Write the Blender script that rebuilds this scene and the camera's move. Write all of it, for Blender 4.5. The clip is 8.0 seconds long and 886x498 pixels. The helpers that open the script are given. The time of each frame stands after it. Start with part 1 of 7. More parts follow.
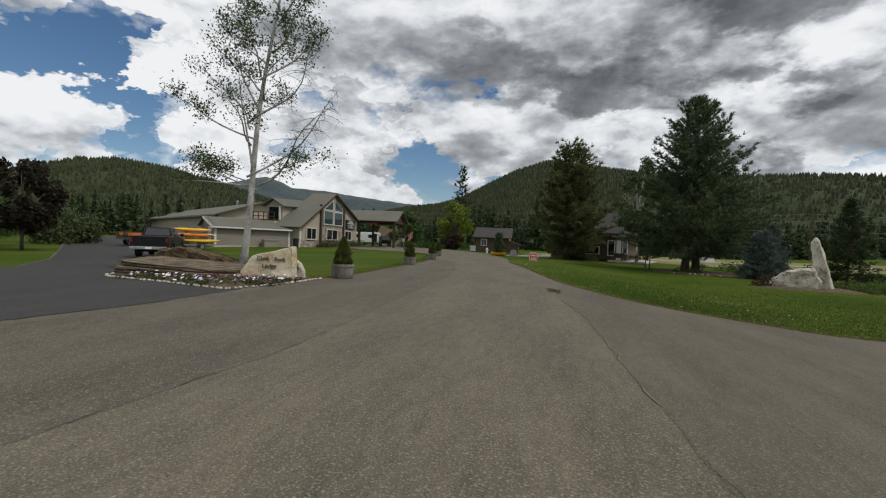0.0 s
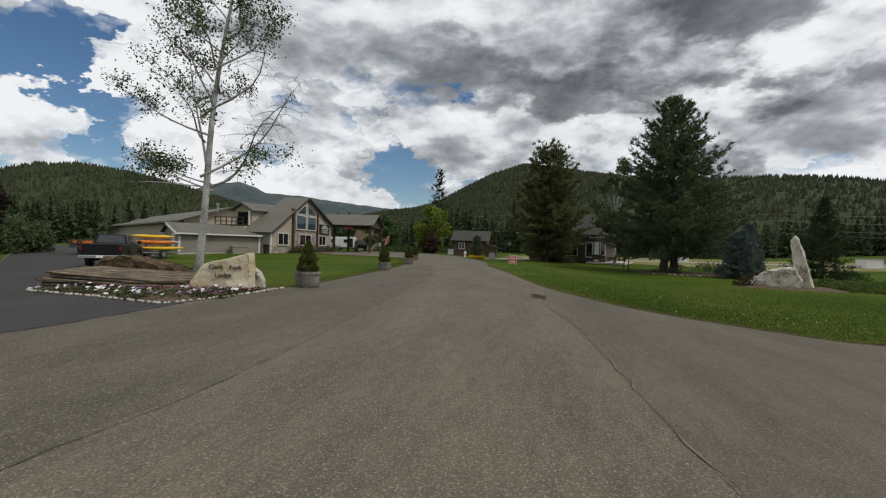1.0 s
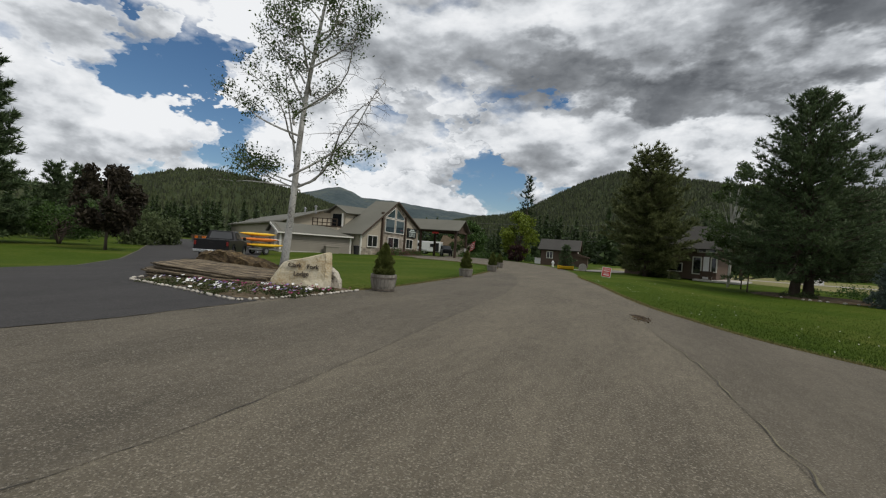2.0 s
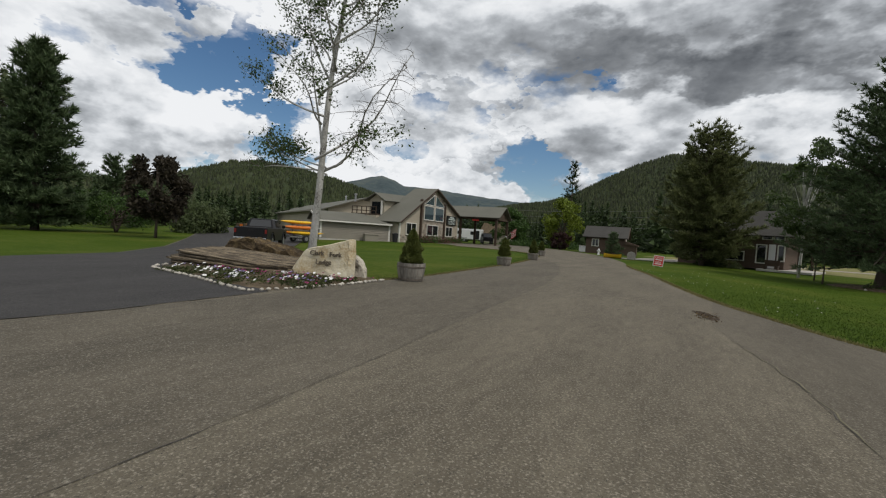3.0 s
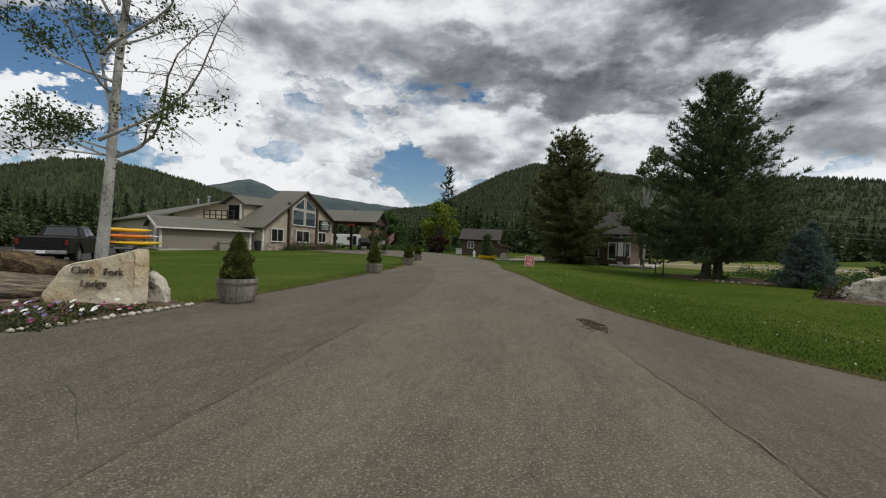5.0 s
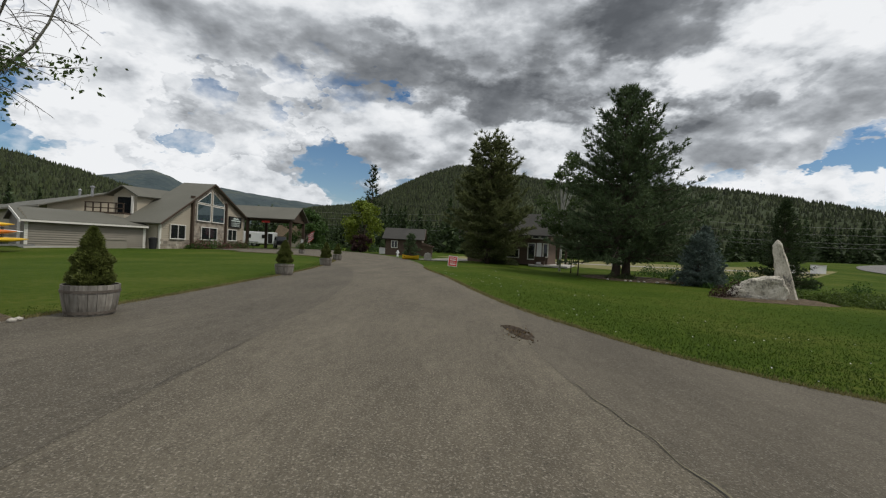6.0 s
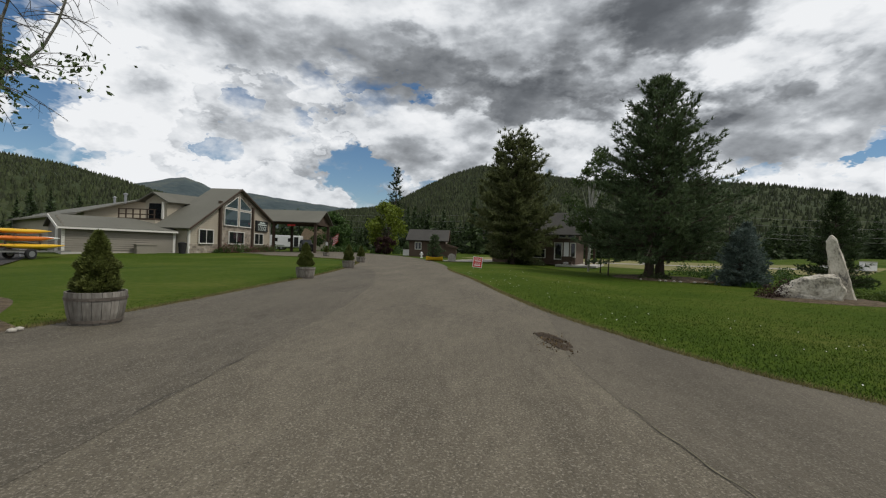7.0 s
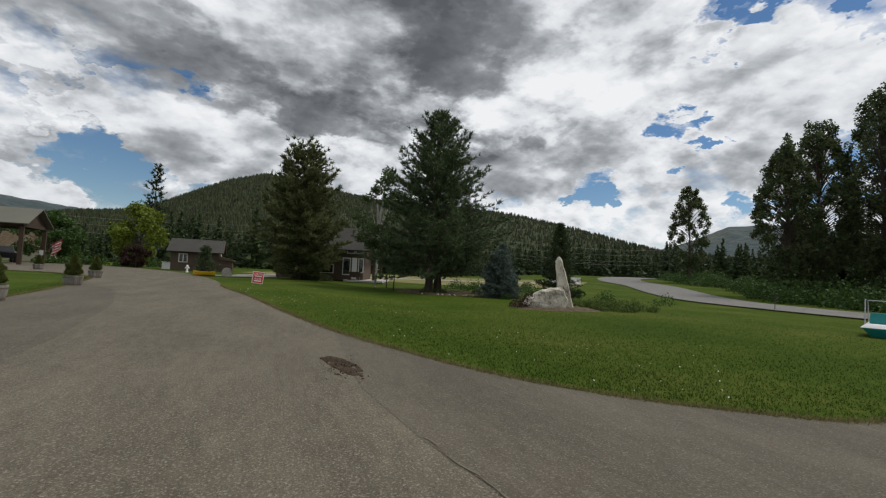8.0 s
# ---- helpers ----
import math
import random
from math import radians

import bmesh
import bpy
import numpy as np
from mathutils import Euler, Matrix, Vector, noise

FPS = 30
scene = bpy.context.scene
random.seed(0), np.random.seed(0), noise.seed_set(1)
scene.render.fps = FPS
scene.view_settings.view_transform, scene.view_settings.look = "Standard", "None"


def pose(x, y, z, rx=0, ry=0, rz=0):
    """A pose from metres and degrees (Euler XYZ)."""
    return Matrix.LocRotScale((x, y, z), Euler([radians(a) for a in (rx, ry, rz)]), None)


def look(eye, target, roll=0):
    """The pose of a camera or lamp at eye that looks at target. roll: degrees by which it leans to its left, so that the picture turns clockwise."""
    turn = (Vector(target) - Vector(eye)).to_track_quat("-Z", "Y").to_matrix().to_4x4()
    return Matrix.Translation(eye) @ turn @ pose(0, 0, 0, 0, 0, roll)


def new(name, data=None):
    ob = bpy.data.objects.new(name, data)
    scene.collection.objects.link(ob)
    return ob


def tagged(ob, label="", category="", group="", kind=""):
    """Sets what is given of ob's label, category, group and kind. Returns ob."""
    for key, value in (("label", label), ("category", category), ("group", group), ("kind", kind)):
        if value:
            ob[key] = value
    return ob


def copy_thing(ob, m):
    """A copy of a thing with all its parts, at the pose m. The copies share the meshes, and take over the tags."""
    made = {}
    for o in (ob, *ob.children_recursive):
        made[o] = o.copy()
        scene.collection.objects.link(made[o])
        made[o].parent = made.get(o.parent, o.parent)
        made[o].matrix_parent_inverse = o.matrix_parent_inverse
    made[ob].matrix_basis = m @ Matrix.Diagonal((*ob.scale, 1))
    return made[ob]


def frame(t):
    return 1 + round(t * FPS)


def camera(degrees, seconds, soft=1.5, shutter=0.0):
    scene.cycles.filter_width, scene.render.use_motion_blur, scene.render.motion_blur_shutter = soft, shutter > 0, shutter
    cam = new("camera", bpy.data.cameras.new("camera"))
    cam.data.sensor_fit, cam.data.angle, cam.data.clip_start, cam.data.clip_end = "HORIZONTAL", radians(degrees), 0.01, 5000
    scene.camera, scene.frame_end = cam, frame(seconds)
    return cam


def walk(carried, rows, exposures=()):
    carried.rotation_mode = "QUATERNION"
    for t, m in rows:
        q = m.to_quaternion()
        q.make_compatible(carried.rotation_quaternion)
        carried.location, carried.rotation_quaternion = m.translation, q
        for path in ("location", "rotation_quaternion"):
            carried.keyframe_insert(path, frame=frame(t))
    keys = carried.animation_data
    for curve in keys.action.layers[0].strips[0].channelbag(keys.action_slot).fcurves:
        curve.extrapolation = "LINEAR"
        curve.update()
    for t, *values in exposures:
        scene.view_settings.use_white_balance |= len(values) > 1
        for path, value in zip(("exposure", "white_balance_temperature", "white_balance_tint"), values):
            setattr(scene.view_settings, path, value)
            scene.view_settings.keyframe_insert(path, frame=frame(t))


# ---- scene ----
cam = camera(92.0, 8.0, soft=1.2)
PATH = [
    (0, (0.934, -0.382, 1.218), (0.448, 1.558, 1.185), 2.34),
    (0.5, (0.867, 0.122, 1.195), (0.412, 2.069, 1.171), 2.74),
    (1, (0.764, 0.611, 1.210), (0.378, 2.574, 1.198), 1.53),
    (1.5, (0.695, 1.091, 1.216), (-0.007, 2.963, 1.247), 3.57),
    (2, (0.615, 1.574, 1.201), (-0.155, 3.420, 1.201), 3.88),
    (3.3, (0.378, 2.864, 1.178), (-0.584, 4.615, 1.099), 3.70),
    (3.5, (0.333, 3.079, 1.178), (-0.534, 4.880, 1.127), 3.29),
    (4, (0.305, 3.526, 1.153), (-0.665, 5.274, 1.136), 3.90),
    (4.5, (0.209, 4.029, 1.154), (-0.546, 5.881, 1.110), 3.38),
    (4.7, (0.156, 4.246, 1.170), (-0.402, 6.166, 1.146), 2.05),
    (5.8, (0.219, 5.200, 1.170), (-0.003, 7.188, 1.158), 3.69),
    (6, (0.182, 5.350, 1.184), (0.103, 7.349, 1.180), 2.66),
    (6.5, (0.127, 5.666, 1.165), (0.039, 7.663, 1.180), 1.26),
    (7, (0.143, 5.935, 1.169), (-0.048, 7.926, 1.166), 1.89),
    (7.5, (0.121, 6.297, 1.138), (0.375, 8.281, 1.160), 0.98),
    (8, (0.183, 6.420, 1.177), (0.939, 8.269, 1.283), 2.61),
]
walk(cam, [(t, look(eye, target, roll)) for t, eye, target, roll in PATH])


# ---- world, sun ----
SKY_STRENGTH, SUN_STRENGTH = 1.0, 1.9
# openings and thick places of the cloud cover: azimuth, elevation, core and rim in degrees, amount
CLOUD_GAPS = [(-10, 6, 0, 9, -0.20), (-22, 6, 0, 6, -0.11), (-56, 21, 0, 7, -0.10), (-63, 17, 0, 9, -0.12), (-46, 15, 0, 4, -0.08), (-21, 19, 0, 3.5, -0.10), (27, 10, 0, 6, -0.12), (-55, 9, 0, 6, -0.12),
              (52, 18, 0, 7, -0.18), (62, 19, 0, 10, -0.20), (56, 13, 0, 5, -0.08), (43, 8, 0, 3, -0.04), (47, 10, 2, 10, 0.05), (22, 30, 6, 36, 0.14), (-30, 17, 2, 16, 0.07), (8, 18, 2, 16, 0.08), (-36, 30, 4, 18, 0.08)]
CLOUD_DARK = [(8, 27, 3, 13, 0.13), (15, 24, 4, 17, 0.26), (17, 20, 1, 9, 0.12), (28, 27, 2, 14, 0.18), (20, 36, 4, 26, 0.03), (-6, 18, 2, 13, 0.24), (-25, 11, 0, 7, 0.22), (4, 45, 8, 34, 0.08), (6, 10, 0, 9, -0.24), (-36, 18, 4, 20, -0.22), (-62, 24, 8, 28, -0.14),
              (47, 14, 4, 18, -0.18)]
SUN_AZ, SUN_EL = radians(95), radians(55)
world = bpy.data.worlds.new("sky")
scene.world = world
world.use_nodes = True
wn, wl = world.node_tree.nodes, world.node_tree.links
wn.clear()


def wnode(kind, **sets):
    n = wn.new(kind)
    for key, value in sets.items():
        n.inputs[key].default_value = value
    return n


def wmath(op, a, b=None, c=None, clamp=False):
    n = wn.new("ShaderNodeMath")
    n.operation, n.use_clamp = op, clamp
    for i, v in enumerate((a, b, c)):
        if v is None:
            continue
        if isinstance(v, (int, float)):
            n.inputs[i].default_value = v
        else:
            wl.new(v, n.inputs[i])
    return n.outputs[0]


def wramp(fac, stops, interpolation="EASE"):
    n = wn.new("ShaderNodeValToRGB")
    n.color_ramp.interpolation = interpolation
    el = n.color_ramp.elements
    while len(el) < len(stops):
        el.new(0.5)
    for e, (p, c) in zip(el, stops):
        e.position, e.color = p, (*c, 1) if len(c) == 3 else c
    wl.new(fac, n.inputs[0])
    return n.outputs[0]


def wmix(fac, a, b):
    n = wn.new("ShaderNodeMix")
    n.data_type = "RGBA"
    for sock, v in ((n.inputs[0], fac), (n.inputs[6], a), (n.inputs[7], b)):
        if isinstance(v, (int, float)):
            sock.default_value = v
        elif isinstance(v, tuple):
            sock.default_value = (*v, 1)
        else:
            wl.new(v, sock)
    return n.outputs[2]


def direction(az, el):
    a, e = radians(az), radians(el)
    return Vector((math.sin(a) * math.cos(e), math.cos(a) * math.cos(e), math.sin(e)))


sky = wn.new("ShaderNodeTexSky")
sky.sky_type, sky.sun_disc = "NISHITA", False
sky.sun_elevation, sky.sun_rotation = SUN_EL, SUN_AZ
way = wn.new("ShaderNodeTexCoord").outputs["Generated"]
split = wn.new("ShaderNodeSeparateXYZ")
wl.new(way, split.inputs[0])
# the clouds lie on a layer overhead, so they crowd together towards the horizon
up = wmath("ADD", wmath("MAXIMUM", split.outputs[2], 0.0), 0.9)
plane = wn.new("ShaderNodeCombineXYZ")
wl.new(wmath("DIVIDE", split.outputs[0], up), plane.inputs[0])
wl.new(wmath("DIVIDE", split.outputs[1], up), plane.inputs[1])
wl.new(wmath("MULTIPLY", split.outputs[2], 1.25), plane.inputs[2])


def cloud_noise(scale, detail, rough, shift, distort=0.0, higher=0.0):
    m = wn.new("ShaderNodeMapping")
    m.inputs["Location"].default_value = (shift[0], shift[1], shift[2] + higher)
    wl.new(plane.outputs[0], m.inputs[0])
    n = wnode("ShaderNodeTexNoise", Scale=scale, Detail=detail, Roughness=rough, Distortion=distort)
    wl.new(m.outputs[0], n.inputs["Vector"])
    return n.outputs[0]


ripple = wnode("ShaderNodeTexNoise", Scale=4.0, Detail=6.0, Roughness=0.6)
wl.new(plane.outputs[0], ripple.inputs["Vector"])
centred = wn.new("ShaderNodeVectorMath")
centred.operation = "SUBTRACT"
wl.new(ripple.outputs["Color"], centred.inputs[0])
centred.inputs[1].default_value = (0.5, 0.5, 0.5)
warped = wn.new("ShaderNodeVectorMath")
warped.operation = "MULTIPLY_ADD"
wl.new(centred.outputs[0], warped.inputs[0])
warped.inputs[1].default_value = (0.34, 0.34, 0.26)
wl.new(way, warped.inputs[2])


def blob(az, el, near, far):
    """1 in that direction of the sky, 0 further than far from it."""
    dot = wn.new("ShaderNodeVectorMath")
    dot.operation = "DOT_PRODUCT"
    wl.new(warped.outputs[0], dot.inputs[0])
    dot.inputs[1].default_value = direction(az, el)
    r = wn.new("ShaderNodeMapRange")
    r.interpolation_type = "SMOOTHSTEP"
    wl.new(dot.outputs["Value"], r.inputs[0])
    r.inputs[1].default_value, r.inputs[2].default_value = math.cos(radians(far)), math.cos(radians(near))
    return r.outputs[0]


big = cloud_noise(3.2, 10, 0.52, (3.1, 1.7, 0.0), 0.1)
big_above = cloud_noise(3.2, 5, 0.52, (3.1, 1.7, 0.0), 0.1, 0.06)
big_here = cloud_noise(3.2, 5, 0.52, (3.1, 1.7, 0.0), 0.1)
fine = cloud_noise(9.0, 9, 0.56, (7.3, 2.2, 0.4), 0.1)
fine_above = cloud_noise(9.0, 5, 0.56, (7.3, 2.2, 0.4), 0.1, 0.03)
fine_here = cloud_noise(9.0, 5, 0.56, (7.3, 2.2, 0.4), 0.1)
wisp = cloud_noise(26.0, 6, 0.62, (2.7, 9.1, 0.3), 0.2)
shade = cloud_noise(3.0, 8, 0.54, (1.2, 5.4, 0.0), 0.1)
cover = wmath("ADD", wmath("ADD", wmath("MULTIPLY", big, 0.9), wmath("MULTIPLY_ADD", wisp, 0.16, wmath("MULTIPLY", fine, 0.6))), 0.635 - 0.83)
for az, el, near, far, amount in CLOUD_GAPS:
    cover = wmath("ADD", cover, wmath("MULTIPLY", blob(az, el, near, far), amount))
thick = wmath("ADD", wmath("ADD", wmath("MULTIPLY", shade, 1.1), wmath("MULTIPLY_ADD", wisp, 0.10, wmath("MULTIPLY", fine, 0.6))), wmath("MULTIPLY_ADD", cover, 0.4, 0.44 - 0.9 - 0.244))
# heaped clouds are bright on top and grey beneath
thick = wmath("MULTIPLY_ADD", wmath("SUBTRACT", big_above, big_here), 2.2, thick)
thick = wmath("MULTIPLY_ADD", wmath("SUBTRACT", fine_above, fine_here), 1.3, thick)
for az, el, near, far, amount in CLOUD_DARK:
    thick = wmath("ADD", thick, wmath("MULTIPLY", blob(az, el, near, far), amount))
mask = wramp(cover, [(0.37, (0, 0, 0)), (0.45, (0.4, 0.4, 0.4)), (0.55, (1, 1, 1))], "LINEAR")
cloud = wramp(wmath("MULTIPLY", thick, 0.72), [(0.17, (0.865, 0.88, 0.90)), (0.31, (0.70, 0.725, 0.755)), (0.41, (0.49, 0.515, 0.545)), (0.52, (0.33, 0.35, 0.375)), (0.66, (0.222, 0.236, 0.254)), (0.82, (0.155, 0.167, 0.183)), (1.0, (0.102, 0.111, 0.124))], "LINEAR")
sky.air_density, sky.dust_density, sky.ozone_density = 1.0, 0.1, 2.0
deep = wnode("ShaderNodeHueSaturation", Saturation=1.18)
wl.new(sky.outputs[0], deep.inputs["Color"])
blue = wn.new("ShaderNodeVectorMath")
blue.operation = "SCALE"
wl.new(deep.outputs[0], blue.inputs[0])
blue.inputs["Scale"].default_value = 0.075
bg = wnode("ShaderNodeBackground", Strength=SKY_STRENGTH)
wl.new(wmix(mask, blue.outputs[0], cloud), bg.inputs[0])
wl.new(bg.outputs[0], wn.new("ShaderNodeOutputWorld").inputs[0])

sun_data = bpy.data.lights.new("sun", "SUN")
sun_data.energy, sun_data.angle, sun_data.color = SUN_STRENGTH, radians(12), (1.0, 0.95, 0.88)
sun = new("sun", sun_data)
sun.matrix_world = look(direction(math.degrees(SUN_AZ), math.degrees(SUN_EL)) * 100, (0, 0, 0))

# ---- materials ----


def material(name, colors, scale=4.0, fine=40.0, rough=0.8, bump=0.3, bump_scale=None, metal=0.0, spec=0.3, island=0.0, stretch=(1, 1, 1),
             dist=0.02, per_object=0.0, contrast=(0.3, 0.7)):
    """A surface of two or three colours, mottled at two scales with a fine relief. island, per_object: how much single pieces differ."""
    m = bpy.data.materials.new(name)
    m.use_nodes = True
    n, l = m.node_tree.nodes, m.node_tree.links
    p = n["Principled BSDF"]
    p.inputs["Roughness"].default_value, p.inputs["Metallic"].default_value = rough, metal
    p.inputs["Specular IOR Level"].default_value = spec
    tc = n.new("ShaderNodeTexCoord")
    mp = n.new("ShaderNodeMapping")
    mp.inputs["Scale"].default_value = stretch
    l.new(tc.outputs["Object"], mp.inputs[0])
    a = n.new("ShaderNodeTexNoise")
    a.inputs["Scale"].default_value, a.inputs["Detail"].default_value = scale, 5
    b = n.new("ShaderNodeTexNoise")
    b.inputs["Scale"].default_value, b.inputs["Detail"].default_value = fine, 4
    for x in (a, b):
        l.new(mp.outputs[0], x.inputs["Vector"])
    mixf = n.new("ShaderNodeMath")
    mixf.operation = "MULTIPLY_ADD"
    l.new(a.outputs[0], mixf.inputs[0])
    mixf.inputs[1].default_value = 0.6
    half = n.new("ShaderNodeMath")
    half.operation = "MULTIPLY"
    l.new(b.outputs[0], half.inputs[0])
    half.inputs[1].default_value = 0.4
    l.new(half.outputs[0], mixf.inputs[2])
    ramp = n.new("ShaderNodeValToRGB")
    el = ramp.color_ramp.elements
    while len(el) < len(colors):
        el.new(0.5)
    for i, c in enumerate(colors):
        el[i].position = contrast[0] + (contrast[1] - contrast[0]) * i / max(1, len(colors) - 1)
        el[i].color = (*c, 1)
    l.new(mixf.outputs[0], ramp.inputs[0])
    out = ramp.outputs[0]
    for amount, node, sock in ((island, "ShaderNodeNewGeometry", "Random Per Island"), (per_object, "ShaderNodeObjectInfo", "Random")):
        if amount:
            g = n.new(node)
            r = n.new("ShaderNodeMapRange")
            l.new(g.outputs[sock], r.inputs[0])
            r.inputs[3].default_value, r.inputs[4].default_value = 1 - amount, 1 + amount
            hsv = n.new("ShaderNodeHueSaturation")
            l.new(r.outputs[0], hsv.inputs["Value"])
            l.new(out, hsv.inputs["Color"])
            out = hsv.outputs[0]
    l.new(out, p.inputs["Base Color"])
    if bump:
        bp = n.new("ShaderNodeBump")
        bp.inputs["Strength"].default_value, bp.inputs["Distance"].default_value = bump, dist
        src = b
        if bump_scale:
            src = n.new("ShaderNodeTexNoise")
            src.inputs["Scale"].default_value, src.inputs["Detail"].default_value = bump_scale, 6
            l.new(mp.outputs[0], src.inputs["Vector"])
        l.new(src.outputs[0], bp.inputs["Height"])
        l.new(bp.outputs[0], p.inputs["Normal"])
    return m


def leafy(name, c1, c2, rough=0.6, through_light=0.35, island=0.35):
    m = material(name, [c1, c2], 1.5, 9, rough, 0, island=island, spec=0.25)
    n, l = m.node_tree.nodes, m.node_tree.links
    p = n["Principled BSDF"]
    tr = n.new("ShaderNodeBsdfTranslucent")
    col = p.inputs["Base Color"].links[0].from_socket
    l.new(col, tr.inputs[0])
    mx = n.new("ShaderNodeMixShader")
    mx.inputs[0].default_value = through_light
    l.new(p.outputs[0], mx.inputs[1])
    l.new(tr.outputs[0], mx.inputs[2])
    l.new(mx.outputs[0], n["Material Output"].inputs[0])
    return m


def asphalt_material(name, dark, pale, chip, streak=0.5):
    """Bitumen with pale stone chips, worn paler in broad streaks along the wheel tracks."""
    m = material(name, [dark, pale], 1.1, 11, 0.9, 0.7, 75, dist=0.012, stretch=(1, 0.3, 1), contrast=(0.36, 0.64), spec=0.2)
    n, l = m.node_tree.nodes, m.node_tree.links
    p = n["Principled BSDF"]
    base = p.inputs["Base Color"].links[0].from_socket
    tc = n.new("ShaderNodeTexCoord")
    for scale, lo, hi, col in ((62.0, 0.52, 0.70, chip), (80.0, 0.54, 0.72, (0.035, 0.032, 0.028)), (24.0, 0.70, 0.78, (0.34, 0.32, 0.28))):
        t = n.new("ShaderNodeTexNoise")
        t.inputs["Scale"].default_value, t.inputs["Detail"].default_value, t.inputs["Roughness"].default_value = scale, 3, 0.7
        l.new(tc.outputs["Object"], t.inputs["Vector"])
        r = n.new("ShaderNodeMapRange")
        r.inputs[1].default_value, r.inputs[2].default_value = lo, hi
        l.new(t.outputs[0], r.inputs[0])
        x = n.new("ShaderNodeMix")
        x.data_type = "RGBA"
        l.new(r.outputs[0], x.inputs[0])
        l.new(base, x.inputs[6])
        x.inputs[7].default_value = (*col, 1)
        base = x.outputs[2]
    l.new(base, p.inputs["Base Color"])
    return m


